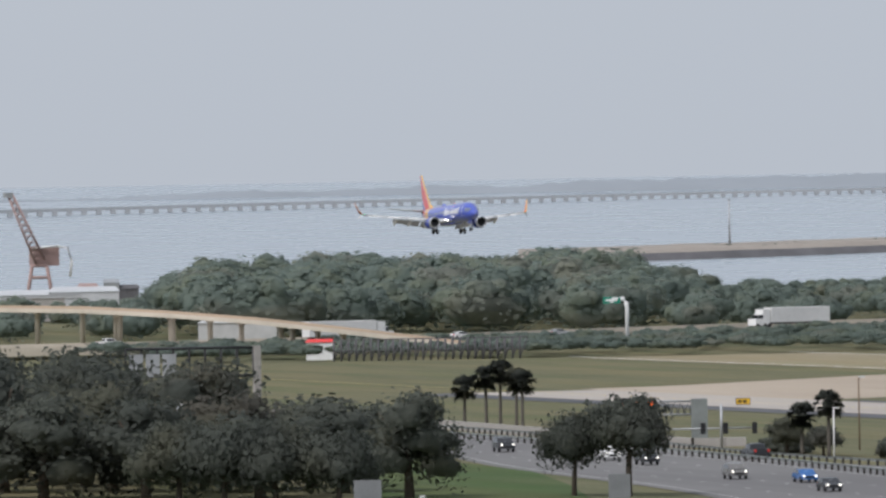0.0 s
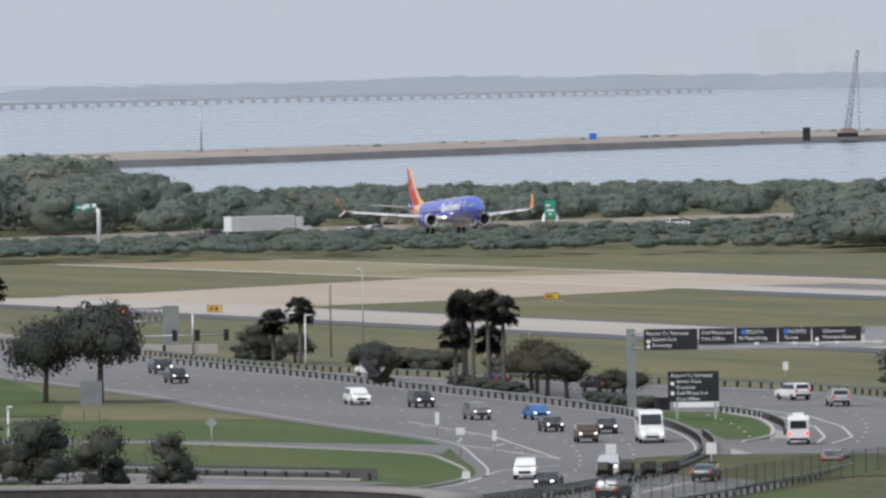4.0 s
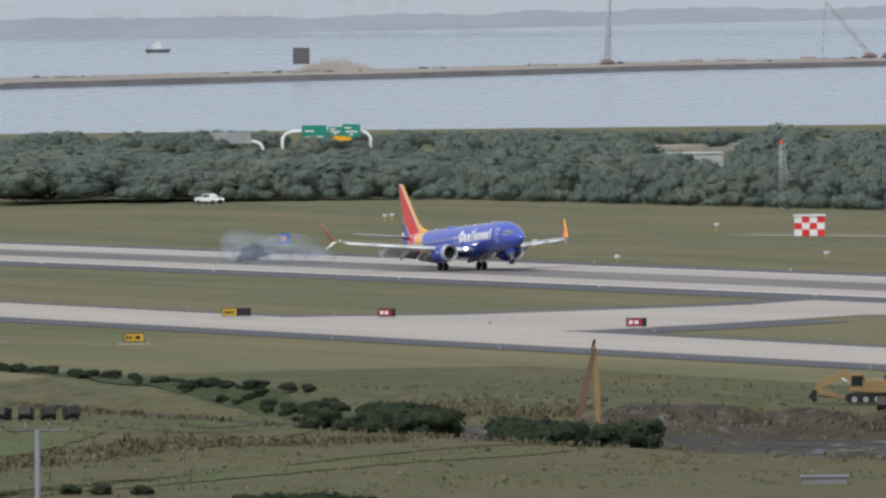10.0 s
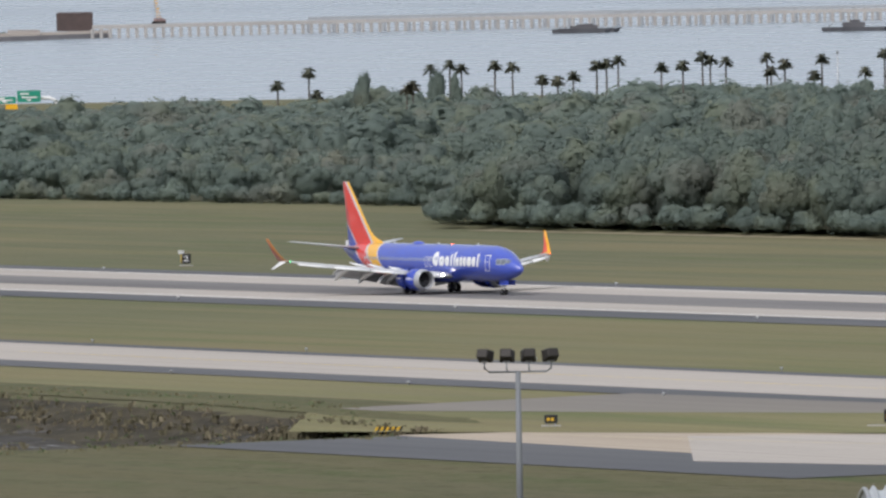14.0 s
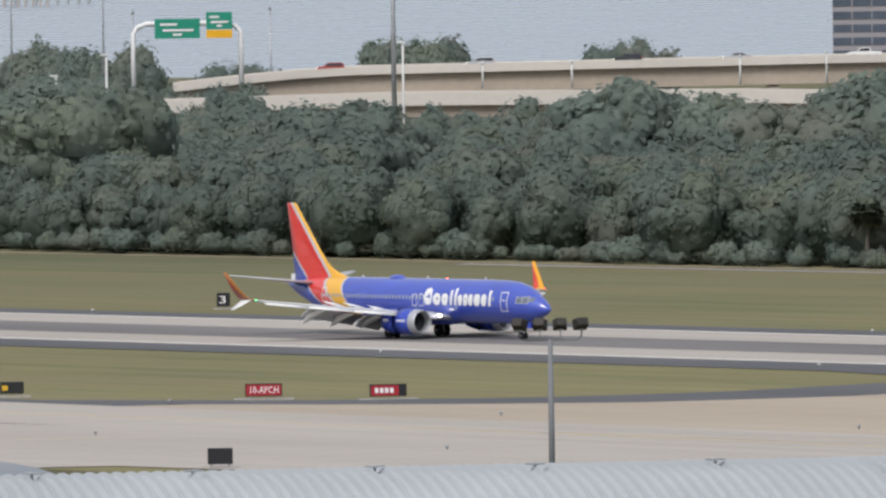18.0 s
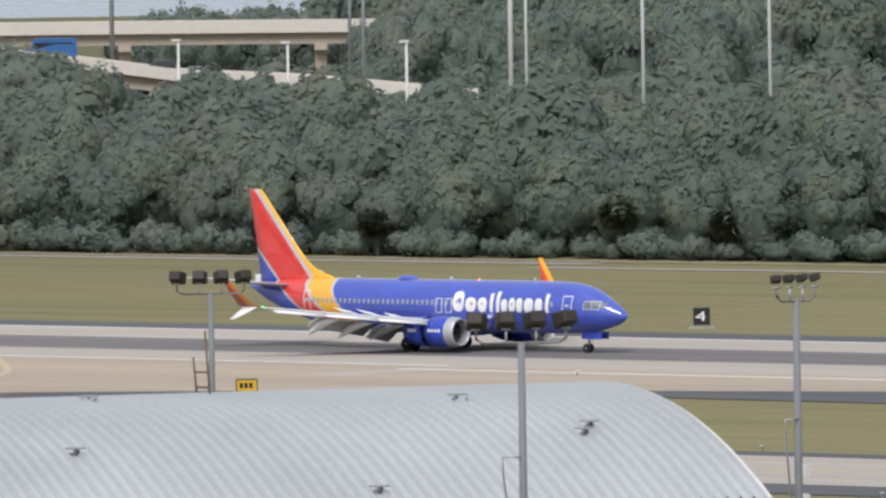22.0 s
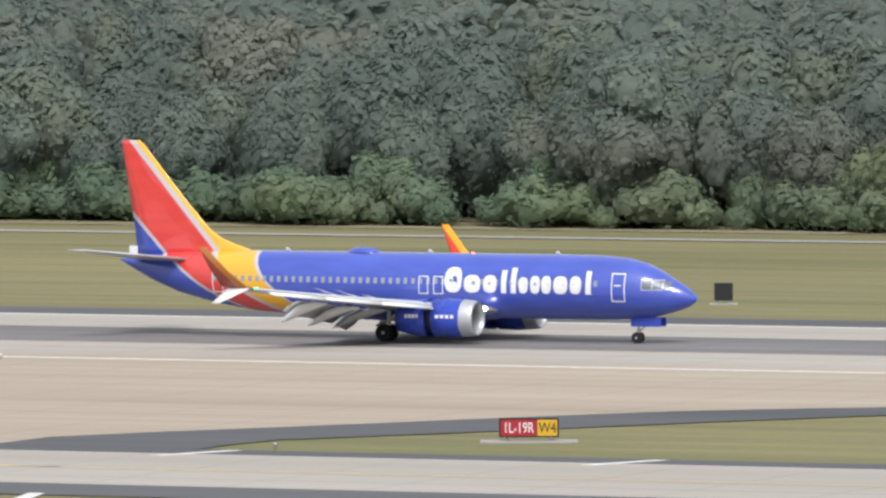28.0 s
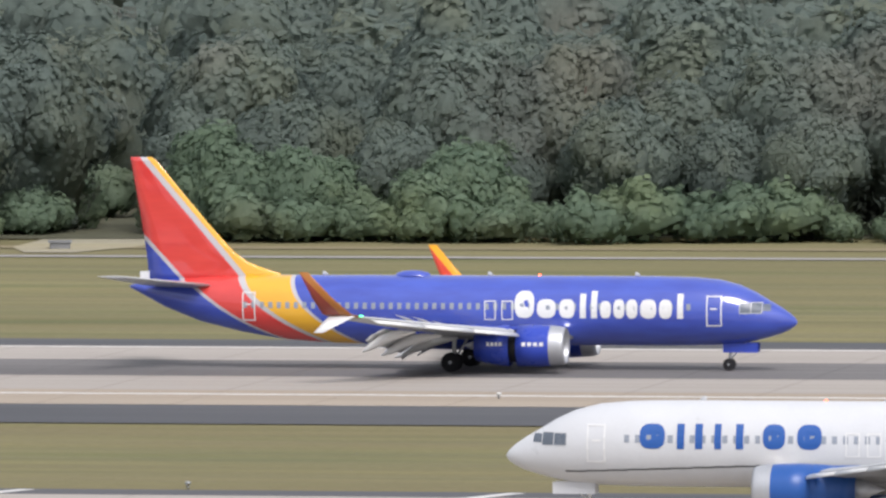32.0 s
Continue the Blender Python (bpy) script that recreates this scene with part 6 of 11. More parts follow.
for _az, _h, _r2 in ((-59.92, 16, 2.2), (-59.55, 17, 1.6), (-59.46, 16.5, 1.6), (-59.35, 13, 2.6), (-58.55, 14, 9), (-59.15, 11, 5), (-58.9, 12, 6), (-58.05, 13.5, 8), (-56.3, 16, 5), (-56.9, 14, 5), (-55.95, 13, 8), (-57.4, 13, 6), (-55.85, 15, 4)):
    _p = pol(_az, 2200, 0)
    place_tree("tree", "dark tree standing above the distant woods", "lone", int(_h * 7) % 5, _p.x, _p.y, 1.0, 14.0, 6.0, M_OAK, 900, 0.5, 7, "trees above the woods").scale = (_r2 / 6, _r2 / 6, _h / 14)
block("house", "pale house with a flat white roof among palms", "house", -56.70, 2190, 8, 6, 8, 13.0, M_CREAM, roof=M_ROOFW, rise=0.5)
block("tan_building", "tan building with a white roof among the trees", "building", -55.47, 1800, 8.5, 8, 4, 13.2, M_CREAM, roof=M_ROOFW, rise=1.2)
for _az, _z, _r3 in ((-57.0, 22.8, 2000), (-54.695, 31, 1900), (-57.5, 20, 2100), (-56.5, 20, 2200), (-56.14, 23, 2100), (-55.9, 25, 2200), (-53.6, 26, 1900), (-55.1, 23, 2300), (-52.9, 26, 2000)):
    mast("light_pole", "tall thin grey light pole above the trees", _az, _r3, 4, _z, 0.22, group="light poles")
# ======== airport roads ========
OUTER = ((-1500, 412), (-1420, 408), (-1300, 407), (-1239, 402), (-1194, 404), (-1154, 412), (-1125, 423), (-1082, 422), (-1051, 417), (-1028, 409), (-1005, 400), (-969, 384), (-934, 366), (-902, 349), (-865, 327), (-838, 309), (-821, 297), (-800, 282), (-770, 258))
CENTRE = ((-1500, 401), (-1268, 399.5), (-1201, 396), (-1121, 389), (-1055, 383), (-1003, 370), (-973, 361), (-941, 349), (-910, 335), (-875, 315), (-855, 300), (-835, 284))
NEAR = ((-1500, 392), (-1420, 388), (-1303, 379), (-1232, 367), (-1181, 363), (-1155, 361), (-1078, 350), (-1022, 344), (-992, 342), (-965, 333), (-923, 321), (-903, 314), (-886, 305), (-872, 293), (-858, 276), (-845, 262))


def along(line, step):
    """Points every step metres along a line, with the direction."""
    out, pts = [], [Vector((*p, 0)) for p in line]
    left = 0.0
    for a, b in zip(pts, pts[1:]):
        d = b - a
        n = d.length
        d.normalize()
        s = left
        while s < n:
            out.append((a + d * s, d))
            s += step
        left = s - n
    return out


def resample(line, n):
    pts = [Vector(p) for p in line]
    cum = [0.0]
    for a, b in zip(pts, pts[1:]):
        cum.append(cum[-1] + (b - a).length)
    t = np.linspace(0, cum[-1], n)
    return list(zip(np.interp(t, cum, [p.x for p in pts]), np.interp(t, cum, [p.y for p in pts])))


def smooth_line(line, n=60):
    """The same line with its corners rounded."""
    p = np.array(resample(line, n))
    for _ in range(3):
        p[1:-1] = (p[:-2] + 2 * p[1:-1] + p[2:]) / 4
    return [tuple(q) for q in p]


OUTER, CENTRE, NEAR = smooth_line(OUTER), smooth_line(CENTRE), smooth_line(NEAR)


def beside(line, off):
    """The line moved sideways (to the right of its run)."""
    out = []
    for i, p in enumerate(line):
        a, b = Vector(line[max(0, i - 1)]), Vector(line[min(len(line) - 1, i + 1)])
        d = (b - a).normalized()
        out.append((p[0] + d.y * off, p[1] - d.x * off))
    return out


# lawns first, then asphalt over them
sheet("lawn", [[((-1500, 180), (-1500, 470)), ((-1300, 150), (-1300, 462)), ((-1150, 120), (-1150, 452)), ((-1000, 120), (-1000, 410)), ((-950, 115), (-950, 391)), ((-900, 110), (-900, 372)), ((-780, 100), (-780, 300))]], M_LAWN, -0.02, "bright green mown lawn beside the airport roads", "lawn")
sheet("road", [list(zip(OUTER, resample(CENTRE, 60))), list(zip(resample(CENTRE, 60), NEAR))], M_ROAD, 0.004, "grey asphalt airport road of several lanes", "road")
RAMP_L = ((-1085, 255), (-1060, 280), (-1043, 295), (-1031, 306), (-1015, 322), (-1000, 330), (-985, 340))
RAMP_R = ((-1075, 246), (-1052, 268), (-1034, 284), (-1022, 300), (-1008, 319), (-988, 326), (-965, 332))
sheet("slip_road", [list(zip(RAMP_L, RAMP_R))], M_ROAD, 0.006, "narrow asphalt slip road between lawns", "road")
sheet("gore", [list(zip(((-1000, 372), (-965, 360), (-930, 347), (-893, 331), (-862, 312)), ((-1004, 379), (-975, 371), (-938, 353), (-893, 332), (-861, 313))))], M_ROADC, 0.008, "pale concrete gore between two carriageways", "road")
sheet("corner_lawn", [[((-1290, 364), (-1284, 372)), ((-1230, 350), (-1215, 366)), ((-1170, 335), (-1165, 355)), ((-1129, 322), (-1118, 343)), ((-1095, 312), (-1090, 334))]], M_LAWN, 0.0075, "green lawn under the roadside oaks", "lawn")
sheet("median_lawn", [list(zip(((-1062, 385.5), (-1035, 380), (-1003, 371.5), (-978, 364.5)), ((-1050, 391), (-1030, 387), (-1005, 379), (-976, 368))))], M_LAWN, 0.012, "small green median lawn", "lawn")


def kerb(name, line, mat, label, w=0.3, h2=0.16):
    bm = bmesh.new()
    a, b = line, beside(line, w)
    for i in range(len(line) - 1):
        q = [(*a[i], 0), (*a[i + 1], 0), (*b[i + 1], 0), (*b[i], 0)]
        g = [grade(p[0]) for p in q]
        lo = [bm.verts.new((p[0], p[1], g2)) for p, g2 in zip(q, g)]
        hi = [bm.verts.new((p[0], p[1], g2 + h2)) for p, g2 in zip(q, g)]
        bm.faces.new(hi)
        for k in range(4):
            bm.faces.new((lo[k], lo[(k + 1) % 4], hi[(k + 1) % 4], hi[k]))
    tagged(part(name, bm, mat), label, "kerb", kind="structure")


kerb("kerb_median", smooth_line(((-1050, 391), (-1030, 387.5), (-1008, 380.5), (-985, 372), (-972, 364)), 24), M_ROADMARK, "pale painted kerb round the median")
kerb("kerb_lawn", smooth_line(((-1008, 319), (-988, 326), (-965, 331), (-923, 320), (-903, 313), (-887, 304), (-876, 292)), 30), M_ROADC, "pale concrete kerb along the lawn")


def paint(name, lines, mat, label, w=0.18):
    """Painted lines: each (points, dash, gap) lies on the asphalt."""
    strips = []
    for line, dash, gap in lines:
        pts = along(line, 0.75 if dash else 3.0)
        run, cur = 0.0, []
        for p, d in pts:
            n = Vector((d.y, -d.x, 0)) * w
            on = not dash or (run % (dash + gap)) < dash
            if on:
                cur.append(((p.x - n.x, p.y - n.y), (p.x + n.x, p.y + n.y)))
            elif len(cur) > 1:
                strips.append(cur)
                cur = []
            else:
                cur = []
            run += 0.75 if dash else 3.0
        if len(cur) > 1:
            strips.append(cur)
    sheet(name, strips, mat, 0.014, label, "marking")


mid_out = [((a[0] + b[0]) / 2, (a[1] + b[1]) / 2) for a, b in zip(OUTER, resample(CENTRE, 60))]
third = lambda A, Bq, f: [(lerp(a[0], b[0], f), lerp(a[1], b[1], f)) for a, b in zip(A, Bq)]
C60 = resample(CENTRE, 60)
paint("lane_lines", [(third(C60, NEAR, f), 3, 9) for f in (0.3, 0.52, 0.74)] + [(third(OUTER, C60, f), 3, 9) for f in (0.3, 0.52, 0.74)], M_ROADMARK, "broken white lane lines", 0.12)
paint("edge_lines", [(beside(OUTER, 3.0), 0, 0), (third(NEAR, C60, 0.06), 0, 0), (beside(CENTRE, 1.2), 0, 0)], M_ROADMARK, "solid white edge lines", 0.12)
paint("gore_lines", [(((-1061, 395), (-1034, 391), (-1006, 384), (-980, 375), (-948, 361)), 0, 0), (((-1060, 397.5), (-1032, 393.5), (-1004, 386), (-978, 377), (-948, 361)), 0, 0), (((-1048, 357), (-1002, 350), (-944, 336)), 0, 0), (((-988, 341), (-944, 336)), 0, 0),
                     (((-1000, 346), (-990, 342)), 0, 0), (((-985, 345), (-975, 340)), 0, 0), (((-930, 331), (-921, 322), (-908, 316), (-890, 307)), 0, 0)], M_ROADMARK, "solid white gore lines", 0.15)

M_RAIL = worn("weathered_guardrail", (0.25, 0.27, 0.26), 0.55, 0.4, var=0.3)
M_POST = worn("dark_wooden_post", (0.045, 0.040, 0.035), 0.9, var=0.3)


def guardrail(line, label, step=1.9, h2=0.8, group="guardrails", side=1):
    root = tagged(empty("guardrail"), label, "guardrail", group)
    bm = bmesh.new()
    prof = ((0.0, 0.48), (0.07, 0.55), (0.0, 0.62), (0.07, 0.70), (0.0, 0.78))
    pts = along(line, 3.8)
    prev = None
    for p, d in pts:
        n = Vector((d.y, -d.x, 0)) * side
        g = grade(p.x)
        cur = [bm.verts.new((p.x + n.x * o, p.y + n.y * o, g + z)) for o, z in prof]
        if prev:
            for k in range(len(prof) - 1):
                bm.faces.new((prev[k], cur[k], cur[k + 1], prev[k + 1]))
        prev = cur
    part("rail", bm, M_RAIL, root)
    bm = bmesh.new()
    box(bm, -0.10, -0.22, -0.2, 0.10, 0.0, h2 - 0.16)
    me = None
    for p, d in along(line, step):
        m = Matrix.Translation((p.x, p.y, grade(p.x))) @ Matrix.Rotation(math.atan2(d.y, d.x), 4, "Z")
        if me is None:
            ob = part("post", bm, M_POST, root)
            me = ob.data
        else:
            ob = new("post", me)
            ob.parent = root
        ob.matrix_basis = m
    return root


guardrail(OUTER[4:], "weathered steel guardrail on dark posts along the outer lanes", 2.6, side=-1)
guardrail(beside(CENTRE, 0.5)[2:], "weathered steel guardrail between the carriageways", 3.0)
guardrail(beside(CENTRE, -0.6)[44:], "weathered steel guardrail along the inner ramp", 2.2)
guardrail(NEAR[2:13], "weathered steel guardrail on dark posts above the lawn", 2.6)
guardrail(smooth_line(((-1052, 391), (-1030, 388), (-1006, 381), (-985, 373)), 16), "short steel guardrail beside the median lawn", 2.6)
guardrail(smooth_line(((-905, 331), (-880, 317.5), (-860, 306), (-842, 294)), 16), "steel guardrail on dark posts beside the ramp", 2.2)

# parapet wall behind the palms
bm = bmesh.new()
_pw = ((-1500, 414), (-1420, 411), (-1345, 409), (-1292, 409))
for (_ax, _ay), (_bx, _by) in zip(_pw, _pw[1:]):
    _ga, _gb = grade(_ax), grade(_bx)
    ribbon(bm, (_ax, _ay, _ga - 0.3), (_bx, _by, _gb - 0.3), (_bx, _by, _gb + 1.2), (_ax, _ay, _ga + 1.2))
    ribbon(bm, (_ax, _ay, _ga + 1.2), (_bx, _by, _gb + 1.2), (_bx, _by + 0.4, _gb + 1.2), (_ax, _ay + 0.4, _ga + 1.2))
    ribbon(bm, (_ax, _ay + 0.4, _ga - 0.3), (_bx, _by + 0.4, _gb - 0.3), (_bx, _by + 0.4, _gb + 1.2), (_ax, _ay + 0.4, _ga + 1.2))
tagged(part("parapet", bm, M_ROADC), "grey concrete parapet wall along the road", "wall", kind="structure")


# ---- signs ----
def words(text, size, mat, parent, m, name="legend", label=""):
    """Lettering as thin solid type."""
    cu = bpy.data.curves.new(name, "FONT")
    cu.body, cu.size, cu.extrude = text, size, 0.01
    cu.resolution_u = 2
    tmp = bpy.data.objects.new(name, cu)
    dg = bpy.context.evaluated_depsgraph_get()
    me = bpy.data.meshes.new_from_object(tmp.evaluated_get(dg))
    bpy.data.objects.remove(tmp)
    me.materials.append(mat)
    ob = new(name, me)
    ob.parent, ob.matrix_basis = parent, m
    if label:
        ob["label"] = label
    return ob


FACE = Matrix.Rotation(radians(90), 4, "X")      # type standing upright, read from -y


def sign_face(parent, x, z, w, h2, mat, lines, y=0.0, size=0.75, name="sign_panel", indent=0.5, tmat=None):
    bm = bmesh.new()
    box(bm, x, y - 0.08, z, x + w, y + 0.08, z + h2)
    s = part(name, bm, mat, parent)
    for k, t in enumerate(lines):
        words(t, size, tmat or M_WHITE, s, Matrix.Translation((x + indent, y - 0.10, z + h2 - size * 1.15 * (k + 1))) @ FACE)
    return s


M_SIGNBACK = worn("near_black_sign_face", (0.022, 0.023, 0.025), 0.5, var=0.15)


def face_pose(a, b):
    """A frame whose x runs from a to b on the ground."""
    d = Vector(b) - Vector(a)
    return Matrix.Translation((a[0], a[1], grade(a[0]))) @ Matrix.Rotation(math.atan2(d.y, d.x), 4, "Z"), d.length


def overhead_gantry():
    # square to the view over the outer lanes
    yaw = -math.atan2(-1063, 386)
    m = Matrix.Translation((-1063, 386, grade(-1063))) @ Matrix.Rotation(yaw, 4, "Z")
    root = tagged(empty("sign_gantry", m), "steel gantry with a row of black direction signs over the road", "sign gantry")
    W2 = 27.4
    for nm, x, w, top in (("left_post", 0, 0.45, 8.2), ("right_post", W2, 0.35, 8.0)):
        bm = bmesh.new()
        box(bm, x - w, -w, -0.4, x + w, w, top)
        part("post", bm, M_RAIL, root)
        bm = bmesh.new()
        box(bm, x - w - 0.3, -w - 0.3, -0.4, x + w + 0.3, w + 0.3, 0.25)
        part("footing", bm, M_ROADC, root)
    for z in (6.25, 7.75):
        for y in (-0.5, 0.5):
            bm = bmesh.new()
            tube(bm, [(0, y, z), (W2, y, z)], 0.09, 6)
            part("chord", bm, M_GREYMETAL, root)
    for i in range(16):
        x = W2 * i / 16
        bm = bmesh.new()
        tube(bm, [(x, -0.5, 6.25), (x + W2 / 32, -0.5, 7.75), (x + W2 / 16, -0.5, 6.25)], 0.05, 5)
        part("brace", bm, M_GREYMETAL, root)
    px = 17.6
    for x0, x1, z0, z1, lines in ((23, 118, 6.05, 8.15, ("Return To Terminal", "    Rental Cars", "    Economy", "")), (121, 184, 6.55, 8.15, ("Cell Phone Lot", "Post Office", "")),
                                  (187, 259, 6.65, 8.15, ("     SOUTH", "St Petersburg")), (262, 319, 6.65, 8.15, ("     NORTH", "  Tampa")), (322, 408, 6.65, 8.15, ("     Clearwater", "     Veterans Expwy"))):
        s = sign_face(root, x0 / px, z0, (x1 - x0) / px, z1 - z0, M_SIGNBACK, lines, -0.7, 0.52, indent=0.25)
        if x0 in (23, 322):
            for z in (z1 - 1.25, z1 - 1.75):
                bm = bmesh.new()
                tube(bm, [(x0 / px + 0.45, -0.79, z), (x0 / px + 0.45, -0.82, z)], 0.2, 10)
                part("route_shield", bm, M_WHITE, s)
        if x0 in (187, 262):
            bm = bmesh.new()
            tube(bm, [(x0 / px + 0.75, -0.79, z1 - 0.42), (x0 / px + 0.75, -0.82, z1 - 0.42)], 0.28, 8)
            part("route_shield", bm, M_BLUE, s)
        if x0 > 150:
            xm = (x0 + x1) / 2 / px
            bm = bmesh.new()
            v = [bm.verts.new(p) for p in ((xm - 0.3, -0.8, z0 + 0.02), (xm + 0.3, -0.8, z0 + 0.02), (xm, -0.8, z0 - 0.32))]
            bm.faces.new(v)
            part("lane_arrow", bm, M_WHITE, s)
    bm = bmesh.new()
    box(bm, 118 / px, -0.66, 6.05, 480 / px, -0.56, 6.45)
    part("walkway", bm, M_GREYMETAL, root, "grey catwalk below the signs")
    bm = bmesh.new()
    box(bm, 415 / px, -0.64, 6.7, 465 / px, -0.56, 8.1)
    part("sign_back", bm, M_GREYMETAL, root)
    # footing wall beside the post
    g = tagged(empty("ground_sign", Matrix.Translation((-1033, 381.5, grade(-1033))) @ Matrix.Rotation(-math.atan2(-1033, 381.5), 4, "Z")), "black direction sign on two posts in the median", "road sign")
    for x in (-1.6, 2.2):
        bm = bmesh.new()
        box(bm, x - 0.12, -0.12, -0.3, x + 0.12, 0.12, 1.7)
        part("post", bm, M_GREYMETAL, g)
    sign_face(g, -2.45, 1.75, 5.0, 3.0, M_SIGNBACK, ("Return To Terminal", "    Rental Cars", "    Economy", "    Cell Phone Lot", "    Post Office"), 0, 0.5, indent=0.3)
    bm = bmesh.new()
    for z in (2.6, 3.55):
        tube(bm, [(-2.0, -0.09, z), (-2.0, -0.12, z)], 0.2, 10)
    part("route_shield", bm, M_WHITE, g)
    bm = bmesh.new()
    box(bm, -1.9, -0.09, 1.2, 2.5, 0.05, 1.72)
    part("lower_panel", bm, M_WHITE, g, "blank white strip below the sign")
    s = tagged(empty("sign_cabinet", Matrix.Translation((-1061, 388.5, grade(-1061)))), "low black cabinet at the gantry's foot", "cabinet")
    bm = bmesh.new()
    box(bm, -0.7, -0.6, 0, 0.7, 0.6, 1.2)
    part("body", bm, M_BLACK, s)
    bm = bmesh.new()
    box(bm, -0.75, -0.65, 1.2, 0.75, 0.65, 1.28)
    part("lid", bm, M_BLACK, s)


overhead_gantry()


def diamond_sign(x, y, mat, w=1.35, post=2.0, label="orange diamond warning sign on a post", back=False):
    root = tagged(empty("road_sign", Matrix.Translation((x, y, grade(x))) @ Matrix.Rotation(-math.atan2(x, y), 4, "Z")), label, "road sign")
    bm = bmesh.new()
    tube(bm, [(0, 0.04, -0.2), (0, 0.04, post + w)], 0.05, 6)
    part("post", bm, M_GREYMETAL, root)
    bm = bmesh.new()
    v = [bm.verts.new((w * a, 0, post + w * 0.9 + w * b)) for a, b in ((0, -1), (1, 0), (0, 1), (-1, 0))]
    f = bm.faces.new(v)
    r = bmesh.ops.extrude_face_region(bm, geom=[f])
    for e in r["geom"]:
        if isinstance(e, bmesh.types.BMVert):
            e.co.y -= 0.03
    part("sign_panel", bm, mat, root)


M_POSTGREY = worn("weathered_sign_back", (0.20, 0.205, 0.21), 0.7, var=0.25)


def plate_sign(x, y, w, h2, z, mat, label, posts=1, round_top=False):
    root = tagged(empty("road_sign", Matrix.Translation((x, y, grade(x))) @ Matrix.Rotation(-math.atan2(x, y), 4, "Z")), label, "road sign")
    for i in range(posts):
        px = 0 if posts == 1 else lerp(-w * 0.35, w * 0.35, i / (posts - 1))
        bm = bmesh.new()
        tube(bm, [(px, 0.05, -0.2), (px, 0.05, z + h2 * 0.9)], 0.055, 6)
        part("post", bm, M_GREYMETAL, root)
    bm = bmesh.new()
    box(bm, -w / 2, -0.03, z, w / 2, 0.02, z + h2)
    part("sign_panel", bm, mat, root)
    return root


diamond_sign(-1066, 423.4, worn("orange_sign_face", (0.85, 0.16, 0.05), 0.5, var=0.08), 1.0, 2.4)
diamond_sign(-990, 318, M_GREYMETAL, 0.55, 2.0, "grey back of a diamond road sign")
for _x, _y, _w, _h, _z in ((-1062, 421, 0.5, 0.9, 1.6), (-1050, 424, 0.5, 0.6, 1.2), (-957, 331, 0.8, 0.6, 2.0), (-962, 336, 0.4, 0.9, 1.2), (-895, 310, 0.7, 0.6, 0.4), (-1130, 428, 0.6, 0.9, 1.5), (-1085, 432, 0.6, 1.0, 1.6), (-906, 327, 0.9, 1.0, 1.6), (-1010, 347, 0.4, 1.2, 1.0)):
    plate_sign(_x, _y, _w, _h, _z, M_ROOFW, "small pale road sign on a post")
plate_sign(-1049, 299, 2.7, 3.2, 1.6, M_POSTGREY, "back of a large grey road sign on two posts", 2)
plate_sign(-1076, 333, 2.2, 2.4, 1.5, M_POSTGREY, "back of a grey road sign on two posts", 2)
plate_sign(-892, 331, 0.9, 1.0, 2.0, M_ROOFW, "white sign plate above a yellow crash barrel")
for _x, _y in ((-889, 330),):
    b_ = tagged(empty("crash_barrel", Matrix.Translation((_x, _y, grade(_x)))), "yellow crash cushion at the road's fork", "barrier")
    bm = bmesh.new()
    tube(bm, [(0, 0, 0), (0, 0, 1.3)], [0.55, 0.5], 12)
    part("body", bm, M_YELLOW, b_)
    bm = bmesh.new()
    tube(bm, [(0, 0, 1.3), (0, 0, 1.5)], [0.4, 0.4], 12)
    part("lid", bm, M_BLACK, b_)


def street_lamp(x, y, h2, arm, yaw, label, twin=False, mat=None, thin=0.11):
    root = tagged(empty("street_lamp", Matrix.Translation((x, y, grade(x))) @ Matrix.Rotation(radians(yaw), 4, "Z")), label, "street lamp", "street lamps")
    bm = bmesh.new()
    tube(bm, [(0, 0, -0.3), (0, 0, h2)], [thin, thin * 0.7], 8)
    part("pole", bm, mat or M_GREYMETAL, root)
    bm = bmesh.new()
    for s in ((1, -1) if twin else (1,)):
        tube(bm, [(0, 0, h2 - 0.3), (s * arm * 0.5, 0, h2 + 0.15), (s * arm, 0, h2 + 0.2)], 0.05, 6)
    part("arm", bm, mat or M_GREYMETAL, root)
    for s in ((1, -1) if twin else (1,)):
        bm = bmesh.new()
        box(bm, s * arm - 0.35, -0.18, h2 + 0.08, s * arm + 0.35, 0.18, h2 + 0.26)
        part("lamp_head", bm, M_ROOFW, root)
    return root


street_lamp(-1165, 311, 9.5, 3.4, 160, "grey street lamp with one long arm among the oaks")
street_lamp(-1326, 446, 9, 2.4, 170, "thin grey street lamp beside the taxiway", thin=0.08)
street_lamp(-1225, 405, 6, 0.3, 90, "pale lamp post by the guardrail", mat=M_WHITE)
street_lamp(-1268.5, 422.6, 8.5, 0.4, 90, "dark wooden utility post", mat=M_BROWN)
street_lamp(-1010, 293, 4.2, 0.8, 0, "pale lamp post on the lawn", mat=M_WHITE)
street_lamp(-1022, 308, 3.2, 0.5, 0, "pale lamp post on the lawn", mat=M_WHITE)


